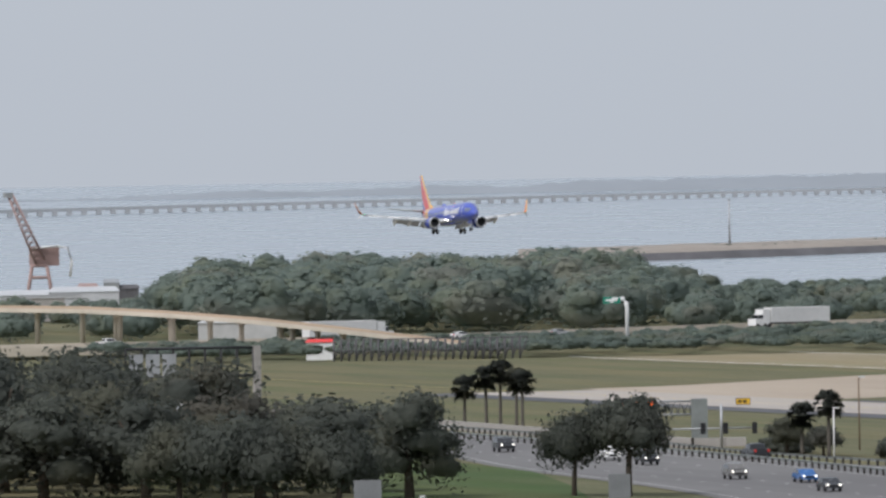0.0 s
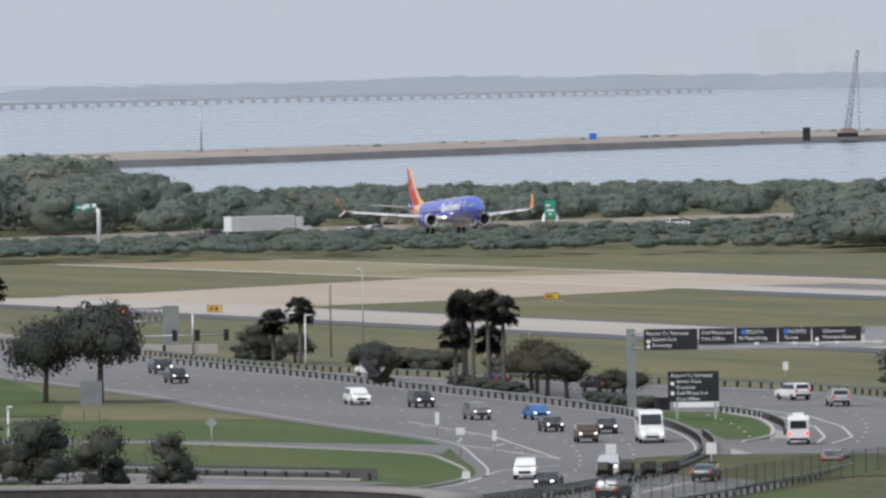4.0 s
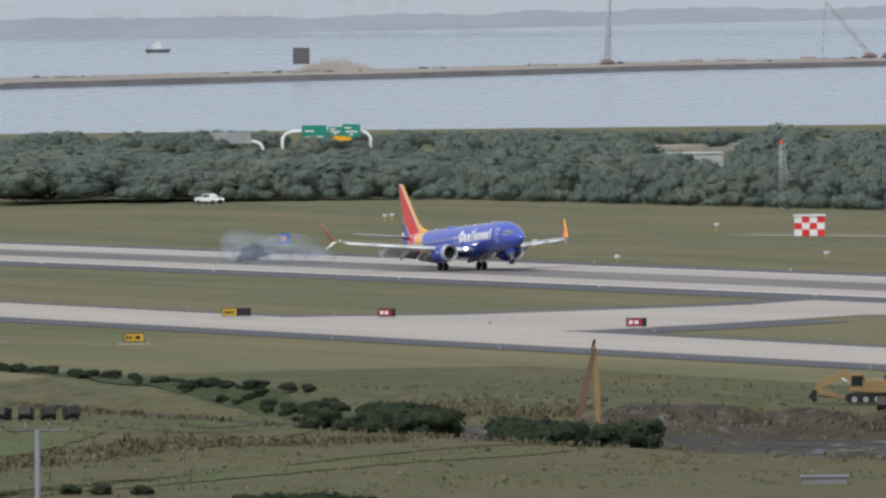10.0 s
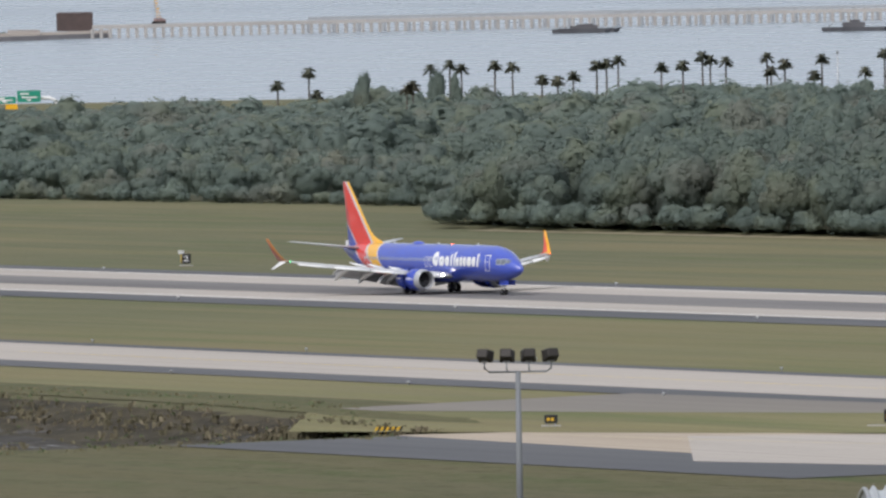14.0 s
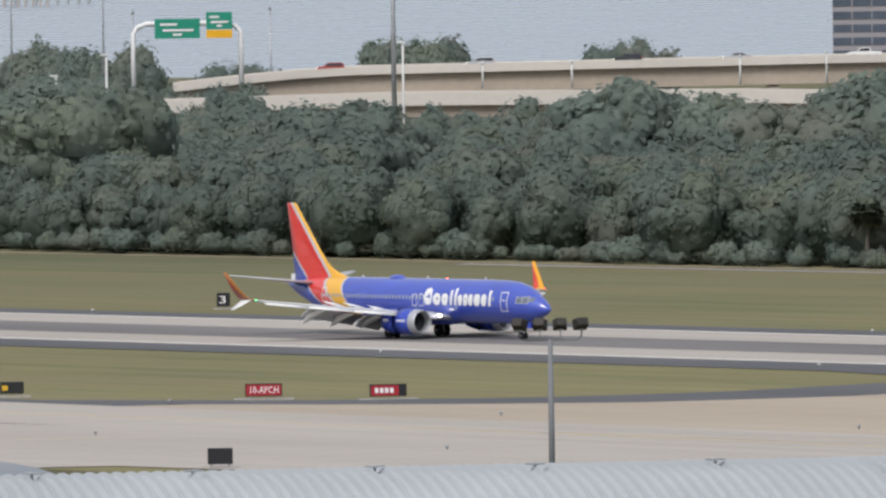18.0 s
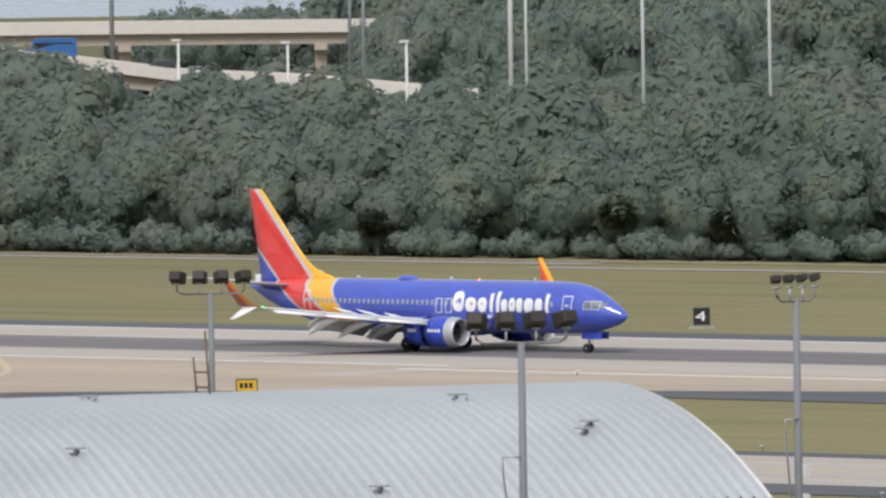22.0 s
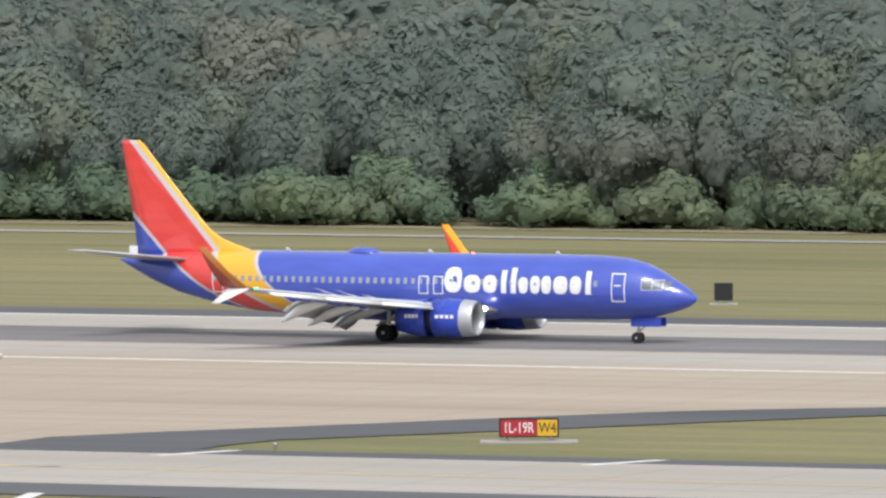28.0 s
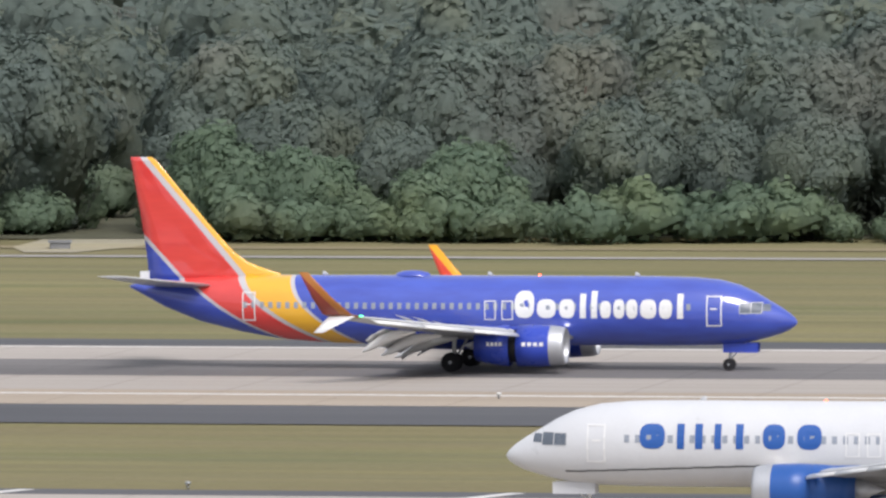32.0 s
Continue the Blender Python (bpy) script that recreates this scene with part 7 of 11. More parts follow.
def led_gantry():
    """Concrete-footed gantry with an orange lit message board, and the signal arm beside it."""
    yaw = -math.atan2(-1298, 412)
    root = tagged(empty("message_gantry", Matrix.Translation((-1298, 412, grade(-1298))) @ Matrix.Rotation(yaw, 4, "Z")), "grey gantry carrying a black board with orange lit lettering", "sign gantry")
    bm = bmesh.new()
    box(bm, -1.0, -0.7, -0.3, 1.0, 0.7, 5.8)
    part("pillar", bm, M_RAIL, root)
    bm = bmesh.new()
    box(bm, -2.2, -1.2, -0.3, 5.6, 1.2, 1.0)
    part("footing", bm, M_ROADC, root)
    for z in (3.9, 5.5):
        bm = bmesh.new()
        tube(bm, [(-9, 0, z), (-0.5, 0, z)], 0.14, 6)
        part("chord", bm, M_GREYMETAL, root)
    for i in range(6):
        bm = bmesh.new()
        tube(bm, [(-5 + i * 0.8, 0, 3.9), (-4.6 + i * 0.8, 0, 5.5), (-4.2 + i * 0.8, 0, 3.9)], 0.1, 5)
        part("brace", bm, M_GREYMETAL, root)
    bm = bmesh.new()
    box(bm, -10.2, -0.5, 4.3, -5.2, 0.2, 6.0)
    b2 = part("message_board", bm, M_BLACK, root, "black message board")
    dots = glow("orange_lit_dots", (1.0, 0.16, 0.03), 0.3)
    for i in range(9):
        bm = bmesh.new()
        box(bm, -9.9 + i * 0.5, -0.55, 5.05, -9.55 + i * 0.5, -0.51, 5.5)
        part("lit_bar", bm, dots, b2, "orange lit bar")
    sg = tagged(empty("signal_mast", Matrix.Translation((-1284, 408, grade(-1284))) @ Matrix.Rotation(yaw, 4, "Z")), "signal mast arm with three black traffic lights", "traffic light")
    bm = bmesh.new()
    tube(bm, [(2.2, 0, -0.2), (2.2, 0, 5.4)], 0.16, 8)
    part("pole", bm, M_GREYMETAL, sg)
    bm = bmesh.new()
    tube(bm, [(-4.5, 0, 2.5), (6.4, 0, 2.55)], 0.1, 6)
    part("arm", bm, M_GREYMETAL, sg)
    for x in (0.0, 2.7, 6.2):
        bm = bmesh.new()
        box(bm, x - 0.3, -0.25, 1.85, x + 0.3, 0.2, 3.2)
        part("signal_head", bm, M_BLACK, sg)


led_gantry()

# ---- planting along the roads ----
for _x, _y, _h in ((-1409, 415, 5.2), (-1399, 415, 6.6), (-1396, 416, 7.4), (-1392, 417, 6.4), (-1386, 416, 6.2)):
    palm("roadside_palm", "fan palm in a cluster beside the airport road", _x, _y, _h, 2.1, "sabal", "palm cluster", mat=M_DARKOAK, lean=RNG.uniform(-0.3, 0.3))
for _x, _y, _h in ((-1242, 410, 6.2), (-1252, 410, 4.6)):
    palm("roadside_palm", "fan palm beside the airport road", _x, _y, _h, 2.1, "sabal", "palm cluster", mat=M_DARKOAK)
for _x, _y, _h in ((-1160, 402, 8.2), (-1155, 400, 8.6), (-1149, 399, 8.4), (-1144, 399, 8.8), (-1139, 399, 8.2), (-1158, 404, 4.6), (-1152, 398, 5.4)):
    palm("roadside_palm", "tall fan palm in a cluster on the median", _x, _y, _h, 2.2, "sabal", "palm cluster", mat=M_DARKOAK)


def road_tree(x, y, h2, r, label="dark green oak beside the airport road", mat=None, k=0, leaves=2600, size=0.2, low=0.25, lobes=10):
    t = place_tree("roadside_tree", label, "road%d_%d" % (mat is not None, round(low * 100)), k, x, y, 1.0, 8.0, 4.0, mat or M_DARKOAK, leaves, size, lobes, "roadside trees", low=low)
    t.scale = (r / 4, r / 4, h2 / 8)
    return t


road_tree(-1125.8, 349.4, 11.0, 4.8, k=0, leaves=5200, low=0.38)
road_tree(-1131, 345, 9.4, 3.8, k=1, leaves=5200, low=0.38)
for _i, (_x, _y, _h, _r) in enumerate(((-1056, 298, 10.0, 4.6), (-1060, 293, 10.8, 5.0), (-1064, 288.5, 10.8, 5.0), (-1068, 285, 11.0, 5.0))):
    road_tree(_x, _y, _h, _r, "dark oak with bare lower trunk on the lawn", None, _i, 5200, low=0.38)
road_tree(-1258, 410, 4.6, 2.6, k=2)
road_tree(-1247, 411, 4.0, 2.4, k=1)
road_tree(-1176, 397, 4.6, 2.2, k=3)
road_tree(-1172, 396, 4.4, 2.0, k=4)
for _x, _y, _r, _k in ((-1096.5, 429.7, 3.6, 0), (-1087.5, 428.7, 3.8, 1), (-1078.5, 425.7, 3.4, 2), (-1072, 425.2, 2.8, 3), (-1101.5, 431.7, 3.0, 4)):
    road_tree(_x, _y, 7.0, _r, k=_k)
for _x, _y, _h, _k in ((-1130, 399, 6.0, 0), (-1120, 396, 6.4, 1), (-1111, 394, 6.0, 2), (-1102, 393, 5.4, 3), (-1096, 397, 3.6, 4)):
    road_tree(_x, _y, _h, 3.2, "thin brownish tree on the median", M_BROWNLEAF, _k, 1100, 0.18)
# the oaks before the roads
for _i, (_x, _y, _h, _r) in enumerate(((-1138, 329, 12.4, 6.6), (-1160, 328, 11, 8), (-1180, 330, 11, 8), (-1150, 316, 10, 8), (-1172, 318, 12, 8), (-1195, 322, 12.5, 8), (-1215, 326, 12, 8), (-1160, 306, 12, 8), (-1182, 308, 13, 8),
                                       (-1205, 311, 13, 8), (-1228, 316, 13, 8), (-1250, 322, 13, 8), (-1165, 296, 12.5, 8), (-1190, 298, 13.5, 8), (-1215, 302, 13.5, 8), (-1240, 308, 14, 8), (-1265, 312, 14, 8), (-1170, 286, 13, 8),
                                       (-1195, 288, 14, 8), (-1220, 291, 14, 8), (-1245, 294, 14, 8), (-1275, 300, 15, 8), (-1300, 318, 14, 8), (-1280, 330, 12, 7))):
    road_tree(_x, _y, _h * (1.12 if _x < -1185 else 0.95), _r, "broad dark oak in the grove before the airport road", None, _i % 5, low=0.1)
for _i, (_x, _y, _h, _r) in enumerate(((-925, 276, 7.5, 3.4), (-917, 279, 8.5, 3.6), (-909, 282, 7.6, 3.0), (-931, 282, 6.0, 2.6), (-905, 287, 6.5, 2.6), (-940, 268, 6.5, 3.0), (-948, 255, 5, 3))):
    road_tree(_x, _y, _h * 0.76, _r, "sparse olive and reddish tree by the car park", M_BROWNLEAF if _i in (0, 3) else None, _i % 5, 1600, 0.2, -0.05)


# low hedge on the median
def hedge(name, label, x0, y0, x1, y1, hh, w, n, mat):
    wd = Wood()
    for i in range(n):
        k = (i + 0.5) / n
        wd.add(oak_variant("hedge", i % 4, 1.0, 0.9, 6, 160, 0.12, mat, 0.0), lerp(x0, x1, k), lerp(y0, y1, k), w, hh, grade(lerp(x0, x1, k)))
    me = np_mesh(name, np.concatenate(wd.v), np.concatenate(wd.q), mat, np.concatenate(wd.nor))
    return tagged(new(name, me), label, "hedge")


hedge("hedge", "low clipped dark hedge on the median", -1160, 400.5, -1125, 396, 1.0, 1.3, 18, M_DARKOAK)
hedge("hedge", "low clipped dark hedge near the gantry", -1092, 392, -1064, 389, 1.2, 1.3, 14, M_DARKOAK)
for _a, _b, _c, _d, _h in ((-1235, 415, -1200, 414, 2.4), (-1190, 416, -1165, 416, 2.2), (-1112, 433, -1060, 432, 1.4), (-1275, 414, -1262, 413, 1.6)):
    hedge("roadside_scrub", "rough green scrub beyond the guardrail", _a, _b, _c, _d, _h, 2.4, 12, M_DARKOAK)


# ---- chain-link fence at the bend ----
def wire_fence(line, label, step=3.0, h2=2.4):
    root = tagged(empty("wire_fence"), label, "fence")
    m = Nodes("chain_link", 0.6, 0.5, 0.3)
    m.color((0.10, 0.12, 0.095))
    x, y, z = m.xyz(m.coords())
    g1 = m.math("LESS_THAN", m.math("FRACT", m.math("MULTIPLY", m.math("ADD", m.math("ADD", x, y), z), 9)), 0.16)
    g2 = m.math("LESS_THAN", m.math("FRACT", m.math("MULTIPLY", m.math("SUBTRACT", m.math("ADD", x, y), z), 9)), 0.16)
    m.put(m.b.inputs["Alpha"], m.math("MAXIMUM", g1, g2))
    bm = bmesh.new()
    prev = None
    for p, d in along(line, step):
        cur = [bm.verts.new((p.x, p.y, grade(p.x))), bm.verts.new((p.x, p.y, grade(p.x) + h2))]
        if prev:
            bm.faces.new((prev[0], cur[0], cur[1], prev[1]))
        prev = cur
    part("mesh", bm, m.mat, root, "grey chain-link mesh")
    bm = bmesh.new()
    tube(bm, [(0, 0, -0.2), (0, 0, h2 + 0.1)], 0.03, 6)
    me = None
    for p, d in along(line, step):
        if me is None:
            ob = part("post", bm, M_POST, root)
            me = ob.data
        else:
            ob = new("post", me)
            ob.parent = root
        ob.location = (p.x, p.y, grade(p.x))


wire_fence(((-800, 278), (-829, 301), (-853, 319), (-877, 336), (-895, 352), (-911, 365), (-945, 386)), "grey chain-link fence round the road's bend")
# ======== vehicles ========
PAINTS = {"grey": (0.16, 0.155, 0.15), "blue": (0.035, 0.12, 0.32), "dark": (0.035, 0.037, 0.042), "white": (0.72, 0.72, 0.70), "brown": (0.085, 0.055, 0.042), "silver": (0.42, 0.43, 0.44),
          "black": (0.015, 0.015, 0.017), "teal": (0.045, 0.075, 0.085), "navy": (0.025, 0.035, 0.075), "red": (0.35, 0.05, 0.04)}
M_CAR = {k: worn("car_paint_" + k, c, 0.25, 0.0, 0.5, 0.08) for k, c in PAINTS.items()}
M_GLASS = worn("dark_car_glass", (0.02, 0.023, 0.027), 0.08, spec=0.7)
M_HEAD = glow("headlight", (1.0, 0.95, 0.85), 2.2)
M_TAIL = glow("tail_light", (0.6, 0.04, 0.03), 0.12)
M_BRAKE = glow("brake_light", (1.0, 0.08, 0.05), 1.5)
CAR_SHAPES = {
    # length, width, side outline (x from the rear, z), glass outline
    "sedan": (4.7, 1.82, ((0.05, 0.35), (0.0, 0.75), (0.12, 1.0), (0.75, 1.05), (1.35, 1.38), (2.0, 1.46), (2.75, 1.40), (3.45, 0.98), (4.35, 0.86), (4.66, 0.68), (4.70, 0.35)), ((0.95, 1.05), (1.42, 1.36), (2.72, 1.37), (3.3, 1.0))),
    "suv": (4.75, 1.92, ((0.03, 0.40), (0.0, 0.95), (0.12, 1.25), (0.30, 1.68), (0.8, 1.76), (2.5, 1.74), (2.95, 1.64), (3.6, 1.14), (4.5, 1.02), (4.72, 0.80), (4.75, 0.40)), ((0.3, 1.16), (0.48, 1.64), (2.85, 1.60), (3.4, 1.15))),
    "van": (5.9, 2.0, ((0.0, 0.40), (0.0, 2.3), (0.15, 2.6), (4.3, 2.62), (4.75, 2.35), (5.3, 1.45), (5.8, 1.2), (5.9, 0.8), (5.88, 0.40)), ((3.6, 1.5), (3.6, 2.25), (4.7, 2.22), (5.15, 1.5))),
    "pickup": (5.6, 1.98, ((0.0, 0.50), (0.0, 1.2), (1.75, 1.22), (1.85, 1.80), (3.3, 1.84), (3.55, 1.78), (4.15, 1.25), (5.3, 1.15), (5.57, 0.95), (5.6, 0.50)), ((1.98, 1.24), (2.02, 1.72), (3.45, 1.70), (3.95, 1.24))),
    "bus": (7.6, 2.3, ((0.0, 0.45), (0.0, 2.75), (0.2, 2.95), (5.4, 2.98), (5.8, 2.75), (6.25, 1.55), (7.35, 1.3), (7.6, 0.95), (7.6, 0.45)), ((0.5, 1.6), (0.5, 2.4), (5.6, 2.4), (6.0, 1.6))),
}


def vehicle(name, kind, paint_name, label, towards=True, braking=False):
    ln, w, side, glass = CAR_SHAPES[kind]
    root = tagged(empty(name), label, "vehicle" if kind == "bus" else "car", "road traffic")
    mat = M_CAR[paint_name]
    bm = bmesh.new()
    taper = lambda z: w / 2 * (1.0 if z < 1.0 else 1.0 - 0.13 * min(1, (z - 1.0) / 0.7) * (0.3 if kind in ("van", "bus") else 1))
    rows = [[bm.verts.new((x - ln / 2, s * taper(z), z)) for x, z in side] for s in (-1, 1)]
    bm.faces.new(rows[0])
    bm.faces.new(rows[1][::-1])
    n = len(side)
    for i in range(n):
        bm.faces.new((rows[0][i], rows[1][i], rows[1][(i + 1) % n], rows[0][(i + 1) % n]))
    bmesh.ops.recalc_face_normals(bm, faces=bm.faces)
    bmesh.ops.bevel(bm, geom=[e for e in bm.edges if abs(e.verts[0].co.y - e.verts[1].co.y) < 0.4], offset=0.06, segments=2, affect="EDGES")
    part("body", bm, mat, root)
    for s in (-1, 1):
        bm = bmesh.new()
        vs = [bm.verts.new((x - ln / 2, s * (taper(z) + 0.012), z)) for x, z in glass]
        bm.faces.new(vs)
        part("side_window", bm, M_GLASS, root)
    # windscreen and rear window follow the outline's slopes
    up = [(x, z) for x, z in side]
    top = max(z for x, z in up)
    fr = [p for p in up if p[0] > ln * 0.5 and p[1] > (1.0 if kind not in ("van", "bus") else 1.35)][:]
    if len(fr) >= 2:
        (x1, z1), (x0, z0) = fr[-1], fr[-2]
        bm = bmesh.new()
        nx, nz = (z0 - z1), (x1 - x0)
        l2 = math.hypot(nx, nz)
        ox, oz = nx / l2 * 0.02, nz / l2 * 0.02
        vs = [bm.verts.new((x - ln / 2 + ox, y, z + oz)) for x, z, y in ((lerp(x0, x1, 0.1), lerp(z0, z1, 0.1), -taper(z0) * 0.86), (lerp(x0, x1, 0.9), lerp(z0, z1, 0.9), -taper(z1) * 0.88), (lerp(x0, x1, 0.9), lerp(z0, z1, 0.9), taper(z1) * 0.88), (lerp(x0, x1, 0.1), lerp(z0, z1, 0.1), taper(z0) * 0.86))]
        bm.faces.new(vs)
        part("windscreen", bm, M_GLASS, root)
    bm = bmesh.new()
    zr0, zr1 = (1.1, 1.32) if kind == "sedan" else (1.2, 1.62) if kind == "suv" else (1.3, 1.7) if kind == "pickup" else (1.5, 2.2)
    xr = {"sedan": (0.8, 1.28), "suv": (0.1, 0.26), "pickup": (1.75, 1.82), "van": (-0.012, -0.012), "bus": (-0.012, -0.012)}[kind]
    vs = [bm.verts.new((xr[0] - ln / 2 - 0.02, -w * 0.38, zr0)), bm.verts.new((xr[1] - ln / 2 - 0.02, -w * 0.36, zr1)), bm.verts.new((xr[1] - ln / 2 - 0.02, w * 0.36, zr1)), bm.verts.new((xr[0] - ln / 2 - 0.02, w * 0.38, zr0))]
    bm.faces.new(vs)
    part("rear_window", bm, M_GLASS, root)
    r = 0.36 if kind in ("sedan", "suv") else 0.40
    for x in (0.17 * ln, 0.81 * ln):
        for s in (-1, 1):
            wheel("wheel", root, x - ln / 2, s * (w / 2 - 0.1), r, 0.24, 0.62)
    zl = 0.72 if kind == "sedan" else 0.88
    for s in (-1, 1):
        bm = bmesh.new()
        box(bm, ln / 2 - 0.16, s * w * 0.37 - 0.11, zl - 0.07, ln / 2 + 0.015, s * w * 0.37 + 0.11, zl + 0.07)
        part("headlight", bm, M_HEAD, root)
        bm = bmesh.new()
        box(bm, -ln / 2 - 0.02, s * w * 0.40 - 0.12, zl, -ln / 2 + 0.1, s * w * 0.40 + 0.12, zl + 0.26)
        part("tail_light", bm, M_BRAKE if braking else M_TAIL, root)
    bm = bmesh.new()
    box(bm, ln / 2 - 0.06, -w * 0.26, 0.5, ln / 2 + 0.02, w * 0.26, 0.72)
    part("grille", bm, M_BLACK, root)
    bm = bmesh.new()
    box(bm, -ln / 2 - 0.03, -w * 0.45, 0.42, -ln / 2 + 0.05, w * 0.45, 0.62)
    part("rear_bumper", bm, M_BLACK if kind != "bus" else M_WHITE, root)
    if kind == "van":
        bm = bmesh.new()
        box(bm, -0.9, -0.5, 2.62, 0.4, 0.5, 2.85)
        part("roof_unit", bm, M_WHITE, root)
    return root


# name, kind, paint, label, [(t, x, y)...]
TRAFFIC = (
    ("grey_suv", "suv", "grey", "grey sport utility car with headlights on", ((0, -1172, 376), (2.5, -1087, 367), (4.5, -1036, 363), (6, -1001, 357), (7.5, -977, 352))),
    ("blue_car", "sedan", "blue", "bright blue saloon car with headlights on", ((0, -1155, 378.5), (2.5, -1078, 372), (4.5, -1034, 368), (6, -1001, 362), (7.5, -967, 353))),
    ("dark_saloon", "sedan", "dark", "dark saloon car with headlights on", ((0, -1124, 371), (2.5, -1049, 364), (4.5, -1000, 357), (6, -962, 347), (7.5, -925, 333))),
    ("white_suv", "suv", "white", "white sport utility car with headlights on", ((0, -1251, 386), (2.5, -1149, 374), (4.5, -1086, 368), (6, -1045, 363), (7.5, -1011, 357))),
    ("dark_suv", "suv", "dark", "dark sport utility car with headlights on", ((0, -1230, 384), (2.5, -1142, 378), (4.5, -1071, 370), (6, -1030, 365), (7.5, -994, 357))),
    ("brown_suv", "suv", "brown", "dark brown sport utility car with headlights on", ((2.5, -1018, 360), (4.5, -970, 349), (6, -930, 336), (7.5, -898, 321))),
    ("dark_saloon", "sedan", "dark", "dark saloon car following the shuttle bus", ((2.5, -1039, 370), (4.5, -990, 358), (6, -943, 342), (7.5, -905, 327))),
    ("shuttle_bus", "bus", "white", "white shuttle bus with headlights on", ((2.5, -1012, 366), (4.5, -965, 353), (6, -919, 337), (7.5, -893, 324))),
    ("white_suv", "suv", "white", "white sport utility car on the slip lane", ((2.5, -937, 330), (4.5, -893, 314), (6, -880, 304), (7.5, -868, 292))),
    ("dark_saloon", "sedan", "dark", "dark saloon car on the slip lane", ((2.5, -910, 326), (4.5, -869, 306), (6, -848, 288))),
    ("silver_suv", "suv", "silver", "silver sport utility car with headlights on", ((2.5, -944, 342), (4.5, -890, 320), (6, -857, 302), (7.5, -838, 286))),
    ("dark_suv", "suv", "dark", "dark sport utility car with headlights on", ((2.5, -1265, 387), (4.5, -1203, 384), (6, -1150, 374))),
    ("dark_suv", "suv", "dark", "dark sport utility car ahead of another", ((2.5, -1225, 380), (4.5, -1169, 375), (6, -1112, 368), (7.5, -1062, 361))),
    ("white_van", "van", "white", "tall white passenger van braking", ((2.5, -935, 355), (4.5, -974, 370), (6, -1000, 378.5), (7.5, -1028, 386))),
    ("silver_suv", "suv", "silver", "silver sport utility car driving away", ((2.5, -1030, 398), (4.5, -1070, 409), (6, -1104, 412))),
    ("black_suv", "suv", "black", "black boxy off-road car driving away", ((2.5, -950, 370), (4.5, -995, 391), (6, -1031, 402), (7.5, -1060, 408))),
    ("black_hatchback", "suv", "black", "black hatchback car driving away", ((2.5, -868, 322), (4.5, -917, 355), (6, -959, 376), (7.5, -1000, 392), (9, -1040, 406))),
    ("teal_hatchback", "sedan", "teal", "dark teal hatchback driving away", ((2.5, -850, 306), (4.5, -897, 335), (6, -935, 355), (7.5, -974, 373), (9, -1010, 387))),
    ("black_suv", "suv", "black", "black sport utility car driving away", ((2.5, -826, 290), (4.5, -859, 313), (6, -889, 332), (7.5, -918, 349), (9, -950, 364))),
    ("navy_saloon", "sedan", "navy", "navy saloon car driving away", ((0, -1075, 409), (2.5, -1122, 402.5), (4.5, -1157, 401), (6, -1185, 401))),
    ("white_pickup", "pickup", "white", "white pickup truck driving away", ((0, -1105, 404), (2.5, -1158, 401), (4.5, -1200, 400.8), (6, -1235, 400.8))),
    ("black_pickup", "pickup", "black", "black pickup truck driving away", ((2.5, -1090, 405), (4.5, -1128, 402), (6, -1155, 401.4), (7.5, -1185, 401))),
    ("white_suv", "suv", "white", "white sport utility car driving away", ((4.5, -1090, 409), (6, -1119, 406), (7.5, -1150, 403))),
    ("dark_pickup", "pickup", "dark", "dark pickup truck beyond the guardrail", ((0, -1242, 401), (2.5, -1290, 403))),
)


def drive_all():
    for name, kind, col, label, rows in TRAFFIC:
        v = vehicle(name, kind, col, label, braking=kind == "van")
        rows = list(rows)
        # carry on before and after what is known, slowing to a halt
        (ta, xa, ya), (tb, xb, yb) = rows[0], rows[1]
        if ta > 0:
            k = ta / (tb - ta)
            rows.insert(0, (0, xa - (xb - xa) * k, ya - (yb - ya) * k))
        (ta, xa, ya), (tb, xb, yb) = rows[-2], rows[-1]
        k = 1.0 / (tb - ta)
        rows += [(tb + 1.5, xb + (xb - xa) * k * 1.0, yb + (yb - ya) * k * 1.0), (32, xb + (xb - xa) * k * 1.6, yb + (yb - ya) * k * 1.6)]
        keys = []
        for i, (t, x, y) in enumerate(rows):
            a, b = rows[max(0, i - 1)], rows[min(len(rows) - 1, i + 1)]
            keys.append((t, pose(x, y, grade(x) + 0.016, 0, 0, math.degrees(math.atan2(b[2] - a[2], b[1] - a[1])))))
        walk(v, keys)
# ======== airfield: connectors, islands, signs, ditch ========
M_TAN = pavement_material("tan_concrete_pavement", (0.385, 0.318, 0.246), (0.470, 0.396, 0.312), 7.6, 0.8)
M_FADED = worn("faded_yellow_marking", (0.50, 0.42, 0.28), 0.8, var=0.3, scale=3)
M_PINK = worn("faded_red_marking", (0.48, 0.28, 0.26), 0.8, var=0.4, scale=2)
M_AMBER = glow("amber_pavement_light", (1.0, 0.62, 0.25), 3.0)
M_SIGNRED = worn("red_sign_face", (0.36, 0.025, 0.035), 0.5, var=0.12)
M_SIGNYEL = worn("yellow_sign_face", (0.62, 0.38, 0.03), 0.5, var=0.12)
M_DIRT = grass_material("sandy_dirt", (0.30, 0.25, 0.18), (0.36, 0.30, 0.22), (0.22, 0.20, 0.12))
M_SANDPATH = grass_material("pale_sand", (0.40, 0.36, 0.29), (0.47, 0.42, 0.34), (0.34, 0.32, 0.22))
M_MUD = worn("dark_wet_mud", (0.050, 0.046, 0.044), 0.9, spec=0.03, var=0.5, scale=0.4)


def edge(pts, y):
    return float(np.interp(y, [p[1] for p in pts], [p[0] for p in pts]))


